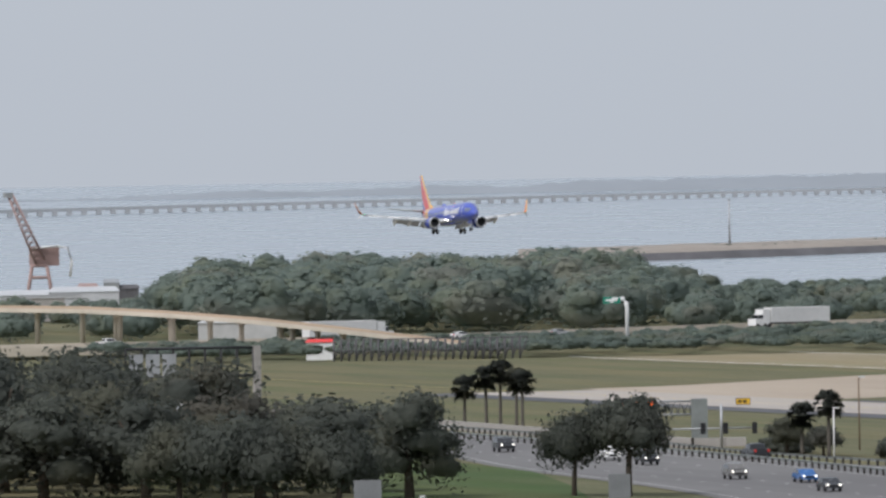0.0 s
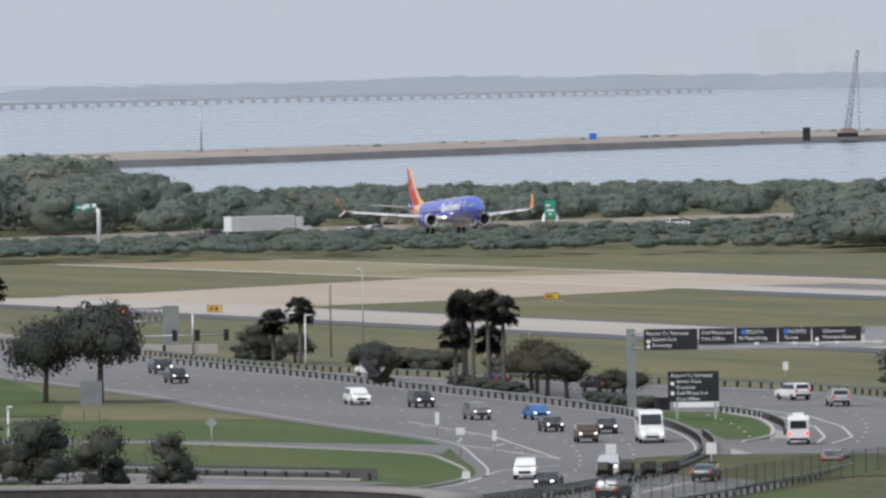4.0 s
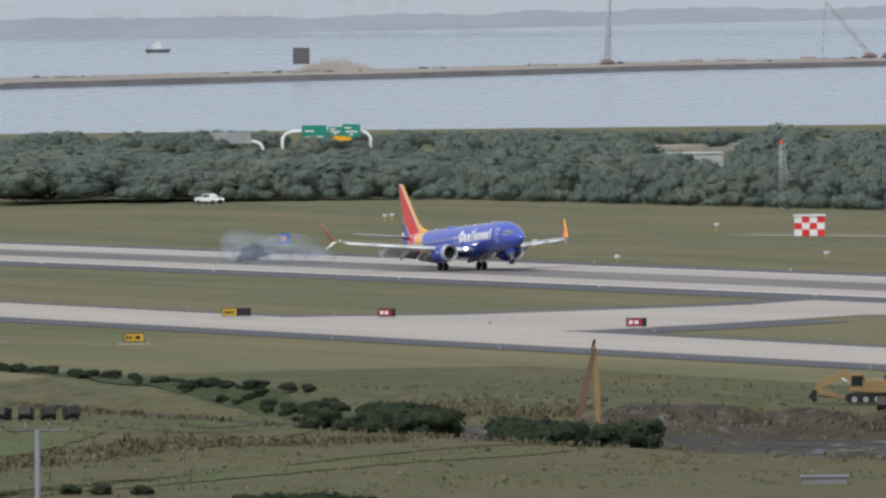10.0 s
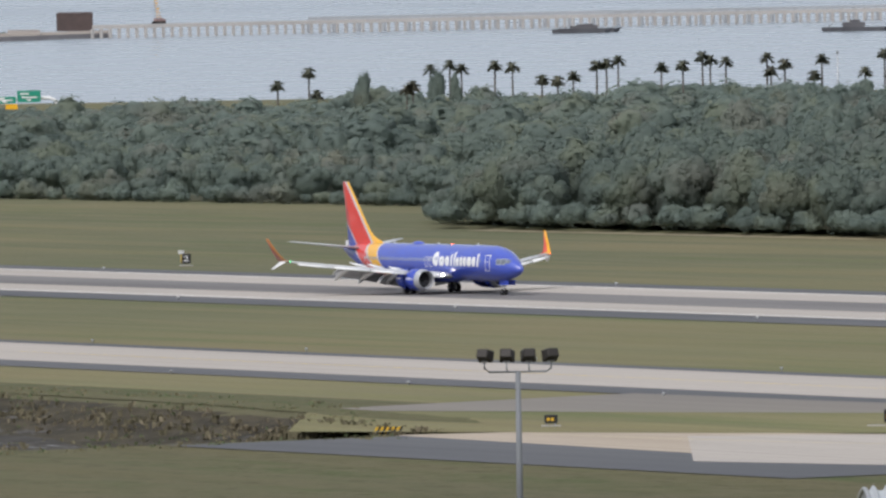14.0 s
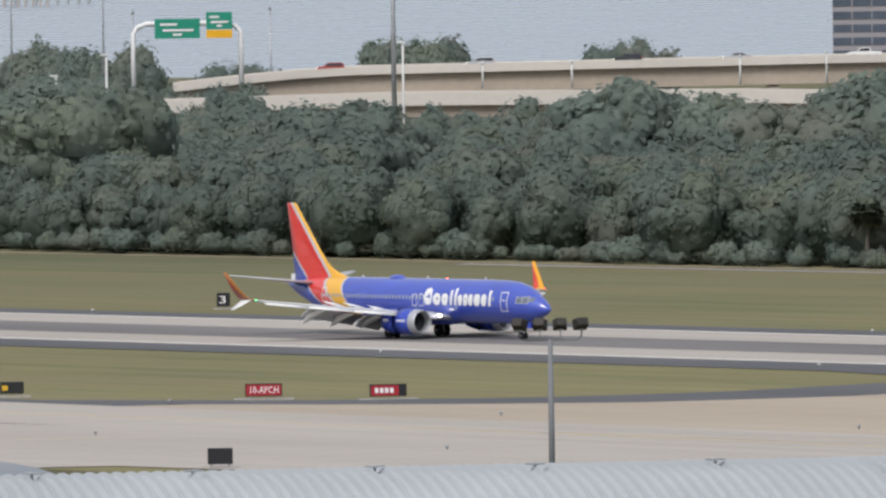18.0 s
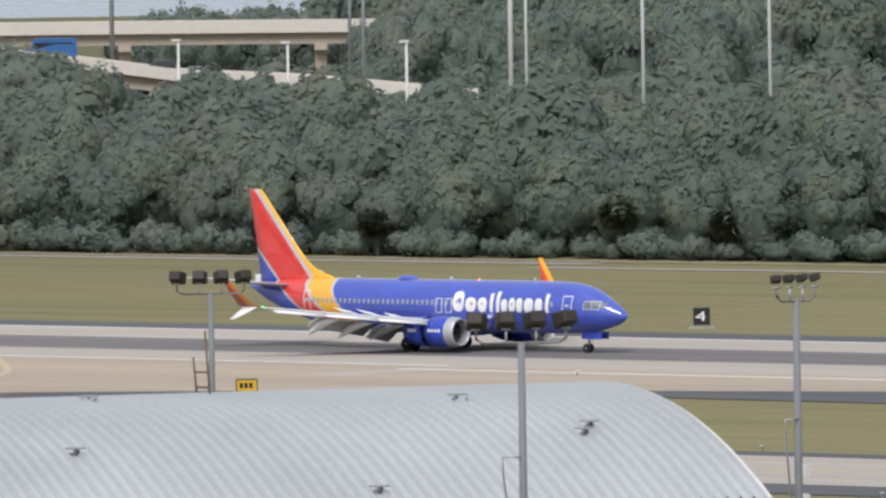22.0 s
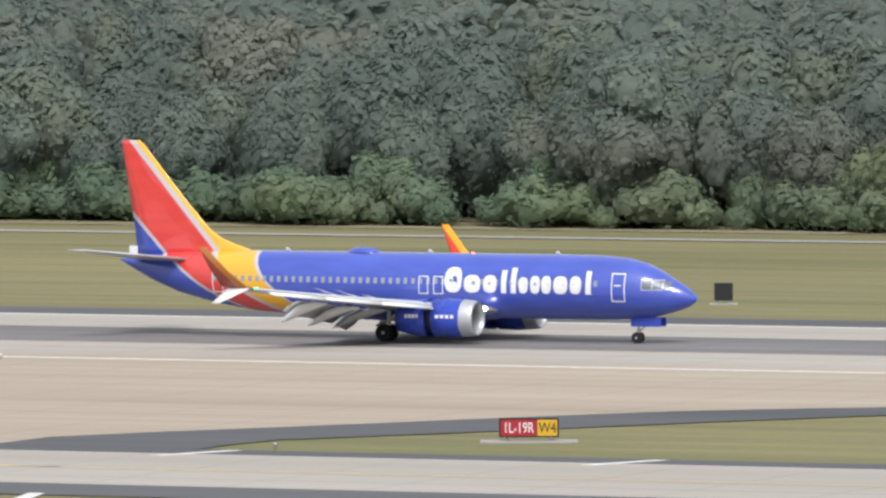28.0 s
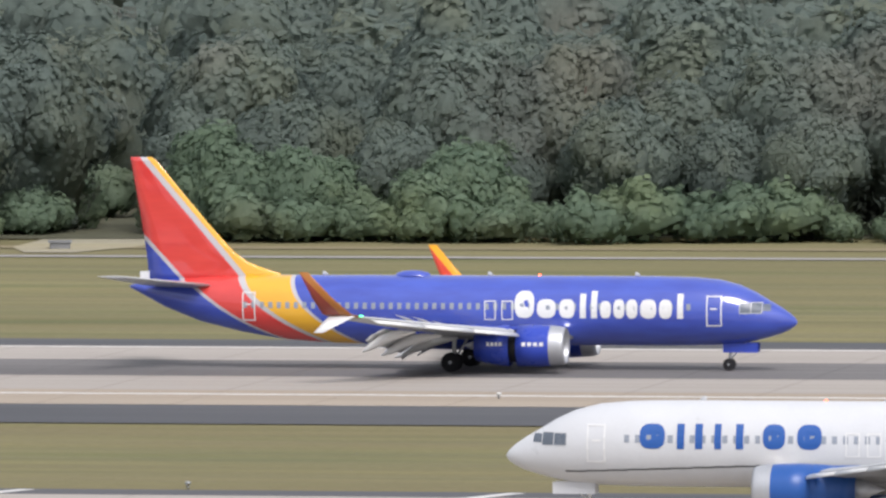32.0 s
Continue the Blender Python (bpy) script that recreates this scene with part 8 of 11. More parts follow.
def crossing(name, left, right, y0, y1, mat, lift, label, category="taxiway", n=16):
    """Pavement between two edges, each a list of (x, y) with y rising."""
    ys = [lerp(y0, y1, i / n) for i in range(n + 1)]
    return sheet(name, [[((edge(left, y), y), (edge(right, y), y)) for y in ys]], mat, lift, label, category)


# edges of the grass islands, with their dark asphalt surrounds
I1R = ((-1172, 524), (-1166, 540), (-1178, 581), (-1192, 597))
I2L = ((-1100, 524), (-1112, 545), (-1131, 573), (-1112, 597))
I2R = ((-708, 524), (-690, 534), (-676, 548), (-671, 563), (-673, 583), (-681, 594), (-698, 597))
I3L = ((-552, 524), (-567, 534), (-566, 545), (-560, 564), (-540, 576), (-516, 585), (-490, 594))
I3R = ((-380, 524), (-356, 541), (-341, 552), (-336, 562), (-338, 577), (-346, 588), (-372, 594))
I4L = ((-262, 524), (-262, 532), (-253, 545), (-246, 556), (-238, 567), (-215, 581), (-190, 594))


def shifted(pts, d):
    mid = sum(p[1] for p in pts) / len(pts)
    return [(p[0] + d, p[1]) for p in pts]


crossing("connector_1", I1R, I2L, 520, 597, M_CONC, 0.006, "pale concrete taxiway connector to the runway")
crossing("connector_2", I2R, I3L, 520, 608, M_TAN, 0.006, "tan concrete taxiway connector to the runway")
crossing("connector_3", I3R, I4L, 520, 608, M_TAN, 0.006, "tan concrete taxiway connector to the runway")
crossing("island_surround_1", shifted(I2R, -16), I2R, 524, 597, M_SHOULDER, 0.005, "dark asphalt round a grass island", "shoulder")
crossing("island_surround_2", I3L, shifted(I3L, 11), 524, 594, M_SHOULDER, 0.005, "dark asphalt round a grass island", "shoulder")
crossing("island_surround_3", shifted(I3R, -12.5), I3R, 524, 594, M_SHOULDER, 0.005, "dark asphalt round a grass island", "shoulder")
crossing("island_surround_4", I4L, shifted(I4L, 12), 524, 594, M_SHOULDER, 0.005, "dark asphalt round a grass island", "shoulder")
crossing("island_surround_5", shifted(I1R, -9), I1R, 524, 597, M_SHOULDER, 0.005, "dark asphalt round a grass island", "shoulder")
crossing("island_surround_6", I2L, shifted(I2L, 14), 524, 560, M_SHOULDER, 0.005, "dark asphalt round a grass island", "shoulder")
# side apron with its island on the near side of the taxiway
sheet("side_shoulder", [[((-740, 411), (-740, 432)), ((-700, 412), (-715, 440)), ((-655, 413), (-655, 433))]], M_SHOULDER, 0.004, "grey-brown asphalt shoulder beside the side taxiway", "shoulder")
sheet("side_taxiway", [[((-742, 432), (-738, 446)), ((-715, 431), (-722, 453)), ((-690, 430), (-708, 460)), ((-668, 431), (-704, 478)), ((-640, 440), (-706, 488)), ((-628, 470), (-640, 496)), ((-560, 480), (-560, 496))]], M_TAN, 0.007, "tan concrete side taxiway", "taxiway")
sheet("side_apron", [[((-640, 430), (-640, 488)), ((-622, 462), (-622, 490)), ((-560, 462), (-560, 490))]], M_CONC, 0.0055, "tan concrete side apron", "taxiway")
sheet("side_concrete", [[((-684, 423), (-722, 446)), ((-670, 428), (-708, 461)), ((-661, 432), (-714, 473)), ((-655, 436), (-723.5, 487)), ((-640, 446), (-705, 494)), ((-624, 458), (-668, 497)), ((-590, 462), (-600, 498)), ((-560, 462), (-560, 498))]], M_CONC, 0.0105, "broad concrete where the side taxiway joins the taxiway", "taxiway")
sheet("island_tip", [[((-792, 452), (-800, 489)), ((-760, 471), (-775, 490)), ((-742, 483), (-745, 493)), ((-728, 476), (-726, 488)), ((-711, 463), (-711, 471))]], pavement_material("brown_asphalt", (0.190, 0.172, 0.150), (0.235, 0.212, 0.185), 0, 0.6), 0.013, "brown asphalt tip of a grass island", "shoulder")
sheet("island_grass", [[((-755, 430), (-790, 452)), ((-725, 450), (-760, 471)), ((-711, 461), (-742, 483)), ((-716, 469), (-728, 477))]], M_GRASS, 0.018, "dry grass island beside the side taxiway", "grass")
crossing("runway_entrance", ((-1690, 496), (-1709, 538), (-1737, 566), (-1770, 600), (-1778, 612)), ((-1568, 496), (-1580, 520), (-1600, 552), (-1640, 600), (-1660, 612)), 520, 608, M_TAN, 0.003, "tan concrete entrance to the runway's start", "runway")
sheet("runway_threshold", [band(608, 654, -1780, -1660)], M_TAN, 0.012, "tan concrete runway threshold", "runway")
sheet("blast_pad", [band(606, 656, -1985, -1781)], M_DIRT, 0.004, "brown blast pad before the runway", "runway")
sheet("runway_edge_line", [band(603.6, 604.5, -560, 300), band(609.2, 610.0, -2000, -560), band(652.4, 653.1, -2000, 300)], M_MARK, 0.014, "white runway edge lines", "marking")
sheet("taxiway_centre_line", [band(507.8, 508.15, -2000, 300)], M_MARKY, 0.014, "faded yellow taxiway centre line", "marking")
paint("taxi_lead_lines", [(smooth_line(((-640, 508), (-610, 512), (-585, 522), (-570, 545), (-575, 580), (-610, 612)), 20), 0, 0), (smooth_line(((-345, 508), (-318, 513), (-306, 522), (-303, 545), (-318, 580), (-360, 615)), 20), 0, 0), (smooth_line(((-250, 508), (-290, 514), (-305, 530), (-300, 552)), 16), 0, 0),
                          (smooth_line(((-735, 440), (-700, 446), (-672, 462), (-660, 490)), 16), 0, 0), (smooth_line(((-440, 470), (-415, 485), (-390, 500), (-350, 508)), 16), 0, 0), (smooth_line(((-686, 597), (-668, 584), (-666, 565)), 12), 0, 0), (smooth_line(((-356, 594), (-334, 585), (-331, 566)), 12), 0, 0)], M_FADED, "faded yellow taxiway lead lines", 0.3)
sheet("shoulder_marks", [[((x, 518.2), (x + 0.9, 518.2)), ((x + 2.0, 523.4), (x + 2.9, 523.4))] for x in range(-250, 200, 24)] + [[((x, 481), (x + 0.9, 481)), ((x - 2.4, 489), (x - 1.5, 489))] for x in range(-400, 0, 16)], M_MARK, 0.014, "slanting white marks on the asphalt shoulder", "marking")
sheet("hold_marks", [[((x, 533.2), (x + 5, 533.2)), ((x + 0.4, 534.8), (x + 5.4, 534.8))] for x in (-366, -350, -335, -322, -311, -300)] + [[((x, 536), (x + 7, 536)), ((x + 0.4, 537.5), (x + 7, 537.5))] for x in (-628, -606, -572)], M_PINK, 0.015, "faded red painted holding marks", "marking")
sheet("runway_near_strip", [band(594.2, 608, -556, 300)], M_TAN, 0.0105, "tan concrete strip along the runway's near edge", "runway")
sheet("perimeter_path", [band(772, 775, -700, 60), band(781, 784, -1000, -700)], M_ROADC, 0.006, "thin pale perimeter path on the grass", "path")
sheet("dirt_track", [[((-190, 779), (-186.5, 779)), ((-193, 788), (-184, 789)), ((-193.5, 797), (-183.5, 799)), ((-195, 810), (-186.5, 810)), ((-197.5, 825), (-188.5, 825)), ((-202, 850), (-192, 850))]], M_SANDPATH, 0.008, "sandy track into the woods", "path")
sheet("dirt_track_2", [[((-500, 788), (-483, 787)), ((-497.5, 800), (-484.5, 797)), ((-495.5, 812), (-486, 812)), ((-503, 830), (-493, 828))]], M_SANDPATH, 0.008, "sandy track along the woods", "path")
sheet("gravel_strip", [[((-1130, 444), (-1130, 449)), ((-1100, 449), (-1100, 456))]], M_ROADC, 0.006, "strip of pale gravel on the grass", "path")
sheet("dry_edge", [band(786, 790.5, -1330, 120)], M_DIRT, 0.003, "dry sandy verge before the woods", "verge")


def small_thing(name, label, category, x, y, yaw=0.0, group=""):
    return tagged(empty(name, Matrix.Translation((x, y, terrain(x, y) + 0.05)) @ Matrix.Rotation(radians(yaw), 4, "Z")), label, category, group)


def facing(x, y):
    """Turn that brings a thing's front (-y) towards the terminal roof."""
    return -math.degrees(math.atan2(x, y))


def taxi_sign(x, y, w, h2, cells, label, turn=0.0, pad=True):
    """Lit airfield guidance sign: box on legs, one panel for each cell (share, material, text)."""
    root = small_thing("taxiway_sign", label, "airfield sign", x, y, facing(x, y) + turn, "airfield signs")
    bm = bmesh.new()
    box(bm, -w / 2 - 0.06, -0.16, 0.22, w / 2 + 0.06, 0.16, 0.32 + h2 + 0.06)
    bmesh.ops.bevel(bm, geom=bm.edges[:], offset=0.03, segments=1, affect="EDGES")
    part("casing", bm, M_BLACK, root)
    for s in (-0.38, 0.38):
        bm = bmesh.new()
        tube(bm, [(s * w, 0, 0), (s * w, 0, 0.24)], 0.05, 6)
        part("leg", bm, M_GREYMETAL, root)
    a = -w / 2
    for share, mat, text in cells:
        bm = bmesh.new()
        box(bm, a + 0.02, -0.19, 0.29, a + w * share - 0.02, -0.165, 0.29 + h2)
        p = part("sign_panel", bm, mat, root)
        tm = M_WHITE if mat == M_SIGNRED else M_BLACK if mat == M_SIGNYEL else M_SIGNYEL
        if text and text[0] != "|":
            ob = words(text, h2 * 0.92, M_WHITE if len(text) == 1 else tm, p, Matrix.Translation((a + w * share * 0.08, -0.20, 0.29 + h2 * 0.2)) @ FACE)
            wd = max(v.co.x for v in ob.data.vertices)
            k = min(1.6, w * share * 0.84 / wd)
            ob.matrix_basis = ob.matrix_basis @ Matrix.Diagonal((k, 1, 1, 1))
        elif text:
            bm = bmesh.new()
            n = len(text)
            for i in range(n):
                q = a + w * share * (0.14 + 0.72 * i / n)
                box(bm, q, -0.20, 0.29 + h2 * 0.25, q + w * share * 0.5 / n, -0.192, 0.29 + h2 * 0.75)
            part("legend", bm, tm, p, "legend too small to read, as plain bars")
        a += w * share
    if pad:
        bm = bmesh.new()
        box(bm, -w * 0.85, -1.1, -0.05, w * 0.85, 1.1, 0.03)
        part("pad", bm, M_ROADC, root, "pale concrete pad")
    return root


BK, RD, YL = M_SIGNBACK, M_SIGNRED, M_SIGNYEL
taxi_sign(-897, 672, 1.2, 1.2, ((1, BK, "3"),), "black distance sign with a white 3 beside the runway")
taxi_sign(-589, 671, 1.2, 1.2, ((1, BK, "4"),), "black distance sign with a white 4 beside the runway")
taxi_sign(-1529, 678, 1.6, 1.5, ((1, M_BLUE, "|"),), "blue distance sign beside the runway")
taxi_sign(-1208, 674, 1.0, 1.05, ((1, BK, "2"),), "black distance sign with a white 2 beside the runway")
taxi_sign(-725, 468, 3.9, 0.85, ((0.24, BK, "|"), (0.76, RD, "10-APCH")), "red and black taxiway sign reading 10-APCH on the grass island")
taxi_sign(-709, 535, 2.8, 0.85, ((1, RD, "10-APCH"),), "red taxiway sign reading 10-APCH on the grass")
taxi_sign(-700, 540.5, 2.8, 0.8, ((0.8, RD, "||||"), (0.2, BK, "")), "red and black taxiway sign on the grass", 10)
taxi_sign(-732, 527, 1.8, 0.8, ((0.5, BK, "|"), (0.5, BK, "")), "black taxiway sign with a small yellow letter")
taxi_sign(-616, 461, 1.6, 0.95, ((1, BK, ""),), "black taxiway sign seen from behind")
taxi_sign(-702, 598, 2.0, 0.75, ((1, BK, ""),), "black taxiway sign seen from behind on the island")
taxi_sign(-747, 449, 0.9, 0.5, ((1, BK, "||"),), "small black taxiway sign on the grass")
taxi_sign(-431, 527, 2.2, 0.85, ((0.3, BK, "|"), (0.7, BK, "")), "black taxiway sign with a yellow letter", -12)
taxi_sign(-386, 538.5, 2.8, 0.75, ((0.17, BK, "|"), (0.83, RD, "||||")), "red and black taxiway sign on the grass island")
taxi_sign(-370, 587, 1.3, 0.9, ((1, BK, ""),), "black taxiway sign seen from behind on its pad")
taxi_sign(-236.5, 536, 3.0, 0.85, ((0.64, RD, "1L-19R"), (0.36, YL, "W4")), "red taxiway sign reading 1L-19R with a yellow W4")
taxi_sign(-159, 529, 1.2, 0.85, ((1, BK, ""),), "black taxiway sign seen from behind", 40)
taxi_sign(-286, 680, 1.1, 1.0, ((1, BK, ""),), "small black sign beyond the runway")
taxi_sign(-150, 577, 1.0, 0.8, ((0.35, BK, ""), (0.65, YL, "")), "small yellow taxiway sign", -20, False)
taxi_sign(-371, 479.5, 2.0, 0.8, ((0.5, YL, "|||"), (0.5, BK, "")), "yellow and black taxiway sign")
taxi_sign(-394, 474, 2.6, 0.8, ((1, BK, ""),), "black taxiway sign on the shoulder")
taxi_sign(-541, 568, 1.4, 0.75, ((1, YL, "|||"),), "yellow taxiway sign on the asphalt")
taxi_sign(-554, 546, 2.8, 0.8, ((1, RD, "|||||"),), "red taxiway sign on the asphalt")
for _t in ((-1088, 465, 2.0, 0.75, ((0.5, YL, "||"), (0.5, YL, "|")), "orange-yellow taxiway sign on the grass"), (-1174, 514.5, 3.2, 0.75, ((0.5, YL, "||||"), (0.5, BK, "")), "yellow and black taxiway sign beside the taxiway"), (-1159, 526.5, 1.9, 0.75, ((0.8, RD, "||"), (0.2, BK, "")), "red and black taxiway sign at the connector"),
           (-1103, 531, 2.1, 0.75, ((0.8, RD, "||"), (0.2, BK, "")), "red and black taxiway sign at the connector"), (-1111, 587, 2.0, 0.7, ((1, YL, "|||"),), "yellow taxiway sign beside the runway"),
           (-1582, 562, 2.0, 0.8, ((0.7, YL, "|||"), (0.3, YL, "")), "yellow taxiway sign beside the runway's start"), (-1551, 499, 2.0, 0.8, ((1, YL, "||"),), "yellow taxiway sign beside the taxiway")):
    taxi_sign(*_t)


# small lamps and posts along the pavements
def stub_lights(name, label, pts, mat, h2=0.35, r=0.14, cat="airfield light", group="airfield lights"):
    first = None
    for x, y in pts:
        root = small_thing(name, label, cat, x, y, 0, group)
        if first is None:
            bm = bmesh.new()
            tube(bm, [(0, 0, 0), (0, 0, h2 * 0.6)], r * 0.5, 6)
            a = part("stem", bm, M_GREYMETAL, root)
            bm = bmesh.new()
            tube(bm, [(0, 0, h2 * 0.55), (0, 0, h2 * 0.9), (0, 0, h2)], [r, r, r * 0.5], 8)
            b = part("lens", bm, mat, root)
            first = (a.data, b.data)
        else:
            for nm, me in zip(("stem", "lens"), first):
                new(nm, me).parent = root


stub_lights("runway_light", "small white runway edge light", [(x, y) for x in range(-1500, 60, 60) for y in (601.5, 658)], M_ROOFW)
stub_lights("taxiway_light", "small blue-grey taxiway edge light", [(x, y) for x in range(-1380, 60, 42) for y in (525, 487)], M_GREYMETAL)
stub_lights("guard_light", "amber light glowing in the pavement", [(x, 537) for x in (-599, -593, -587.5, -582, -577, -571)] + [(x, 535) for x in (-310, -302, -295, -288)], M_AMBER, 0.12, 0.16)
for _x, _y, _h in ((-1664, 686, 1.0), (-1671, 759, 1.3), (-1471, 692, 1.2), (-1476, 692, 1.2), (-1383, 663, 0.8), (-1677, 763, 1.3), (-1558, 764, 1.2), (-1469, 766, 1.2), (-1373, 690, 1.0), (-1220, 680, 1.2), (-1130, 668, 0.9)):
    _r = small_thing("marker_post", "pale marker post on the grass", "post", _x, _y, 0, "marker posts")
    bm = bmesh.new()
    tube(bm, [(0, 0, 0), (0, 0, _h)], 0.12, 6)
    part("post", bm, M_MARKY, _r)
    bm = bmesh.new()
    box(bm, -0.35, -0.25, _h - 0.1, 0.35, 0.25, _h + 0.3)
    part("lamp_box", bm, M_ROOFW, _r)
for _x, _y, _w in ((-552, 772, 2.6), (-512, 757, 2.2), (-735, 369, 3.4), (-189, 786, 1.5)):
    _r = small_thing("concrete_box", "low grey concrete box on the grass", "drain box", _x, _y, facing(_x, _y), "drain boxes")
    bm = bmesh.new()
    box(bm, -_w / 2, -1, -0.1, _w / 2, 1, 0.45)
    bmesh.ops.bevel(bm, geom=bm.edges[:], offset=0.05, segments=1, affect="EDGES")
    part("body", bm, M_POSTGREY, _r)
    bm = bmesh.new()
    box(bm, -_w / 2 - 0.1, -1.1, 0.42, _w / 2 + 0.1, 1.1, 0.55)
    part("lid", bm, M_POSTGREY, _r)


def striped_barrier():
    root = small_thing("striped_barrier", "black and yellow striped barrier at the taxiway's end", "barrier", -750, 436, facing(-750, 436))
    n = 5
    for i in range(n):
        for k in range(2):
            bm = bmesh.new()
            a = -1.05 + 2.1 * (i + 0.5 * k) / n
            vs = [(a, 0), (a + 2.1 * 0.5 / n, 0), (a + 2.1 * 0.5 / n + 0.4, 0.8), (a + 0.4, 0.8)]
            lo = [bm.verts.new((x - 0.2, -0.05, 0.3 + z)) for x, z in vs]
            hi = [bm.verts.new((x - 0.2, 0.05, 0.3 + z)) for x, z in vs]
            bm.faces.new(lo)
            bm.faces.new(hi[::-1])
            for j in range(4):
                bm.faces.new((lo[j], lo[(j + 1) % 4], hi[(j + 1) % 4], hi[j]))
            part("stripe", bm, M_BLACK if k else M_SIGNYEL, root)
    for s in (-0.8, 0.8):
        bm = bmesh.new()
        box(bm, s - 0.06, 0.06, 0, s + 0.06, 0.16, 1.05)
        part("post", bm, M_GREYMETAL, root)


striped_barrier()
M_DIGGER = worn("excavator_yellow", (0.30, 0.20, 0.09), 0.55, var=0.35)


def bent_beam(bm, pts, w):
    """A flat-sided boom through (x, z, depth) points."""
    rows = []
    for i, (x, z, d) in enumerate(pts):
        a, b = pts[max(0, i - 1)], pts[min(len(pts) - 1, i + 1)]
        t = Vector((b[0] - a[0], 0, b[1] - a[1])).normalized()
        n = Vector((-t.z, 0, t.x)) * d / 2
        rows.append([bm.verts.new((x + s * n.x, y, z + s * n.z)) for y, s in ((-w, -1), (-w, 1), (w, 1), (w, -1))])
    for r0, r1 in zip(rows, rows[1:]):
        for k in range(4):
            bm.faces.new((r0[k], r0[(k + 1) % 4], r1[(k + 1) % 4], r1[k]))
    bm.faces.new(rows[0])
    bm.faces.new(rows[-1])


def excavator():
    """Tracked excavator, its boom laid out before it."""
    x, y = -879, 446
    root = small_thing("excavator", "yellow tracked excavator with its boom lowered by the ditch", "excavator", x, y, facing(x, y))
    for s in (-1, 1):
        bm = bmesh.new()
        pts = [(-2.0, 0.15), (-2.35, 0.5), (-2.1, 0.88), (1.9, 0.88), (2.2, 0.5), (1.85, 0.15)]
        lo = [bm.verts.new((px, s * 1.3 - 0.3, pz)) for px, pz in pts]
        hi = [bm.verts.new((px, s * 1.3 + 0.3, pz)) for px, pz in pts]
        bm.faces.new(lo)
        bm.faces.new(hi[::-1])
        for k in range(6):
            bm.faces.new((lo[k], lo[(k + 1) % 6], hi[(k + 1) % 6], hi[k]))
        tr = part("track", bm, M_TYRE, root)
        for wx in (-1.5, -0.5, 0.5, 1.5):
            bm = bmesh.new()
            tube(bm, [(wx, s * 1.3 - 0.33, 0.45), (wx, s * 1.3 + 0.33, 0.45)], 0.26, 8)
            part("roller", bm, M_GREYMETAL, tr)
    bm = bmesh.new()
    box(bm, -0.9, -1.25, 0.95, 2.35, 1.25, 2.1)
    bmesh.ops.bevel(bm, geom=bm.edges[:], offset=0.12, segments=2, affect="EDGES")
    part("engine_house", bm, M_DIGGER, root)
    bm = bmesh.new()
    box(bm, -1.9, -1.2, 1.0, -0.6, -0.1, 2.7)
    bmesh.ops.bevel(bm, geom=bm.edges[:], offset=0.15, segments=2, affect="EDGES")
    cab = part("cab", bm, M_DIGGER, root)
    bm = bmesh.new()
    box(bm, -1.75, -1.215, 1.6, -0.75, -1.205, 2.5)
    part("cab_window", bm, M_GLASS, cab)
    bm = bmesh.new()
    box(bm, 2.2, -1.2, 1.05, 2.6, 1.2, 1.9)
    part("counterweight", bm, M_DIGGER, root)
    bm = bmesh.new()
    bent_beam(bm, [(-1.0, 1.7, 0.6), (-2.3, 2.7, 0.75), (-3.6, 2.2, 0.6), (-4.7, 1.5, 0.4)], 0.25)
    part("boom", bm, M_DIGGER, root)
    bm = bmesh.new()
    bent_beam(bm, [(-4.9, 1.55, 0.45), (-4.6, 1.2, 0.5), (-2.4, 0.6, 0.25)], 0.2)
    part("stick", bm, M_DIGGER, root)
    bm = bmesh.new()
    tube(bm, [(-1.4, -0.3, 1.5), (-2.6, -0.3, 2.3)], 0.08, 6)
    part("cylinder", bm, M_METAL, root)
    bm = bmesh.new()
    bent_beam(bm, [(-4.9, 1.3, 0.3), (-5.2, 0.7, 0.7), (-4.9, 0.25, 0.4)], 0.5)
    part("bucket", bm, M_BLACK, root)
    bm = bmesh.new()
    tube(bm, [(1.2, 0.5, 2.05), (1.2, 0.5, 2.6)], 0.07, 6)
    part("exhaust", bm, M_BLACK, root)
    # the second machine works down in the ditch: its raised boom and stick stand above the bushes
    x, y = -878, 418
    r2 = small_thing("long_reach_excavator", "raised yellow boom of an excavator down in the ditch", "excavator", x, y, facing(x, y))
    bm = bmesh.new()
    bent_beam(bm, [(-1.3, 0.4, 0.5), (-0.35, 4.0, 0.6), (0.55, 7.9, 0.4)], 0.26)
    part("boom", bm, M_BROWN, r2)
    bm = bmesh.new()
    bent_beam(bm, [(0.5, 8.1, 0.4), (0.75, 4.4, 0.5), (0.8, 0.4, 0.4)], 0.22)
    part("stick", bm, M_DIGGER, r2)
    bm = bmesh.new()
    bent_beam(bm, [(0.35, 7.8, 0.3), (0.6, 8.7, 0.2)], 0.2)
    part("linkage", bm, M_BLACK, r2)
    bm = bmesh.new()
    box(bm, -2.8, -1.2, -0.6, 0.2, 1.2, 0.9)
    bmesh.ops.bevel(bm, geom=bm.edges[:], offset=0.15, segments=2, affect="EDGES")
    part("engine_house", bm, M_DIGGER, r2)
    for s in (-1, 1):
        bm = bmesh.new()
        box(bm, -2.9, s * 1.2 - 0.3, -1.4, 1.2, s * 1.2 + 0.3, -0.6)
        part("track", bm, M_TYRE, r2)


excavator()


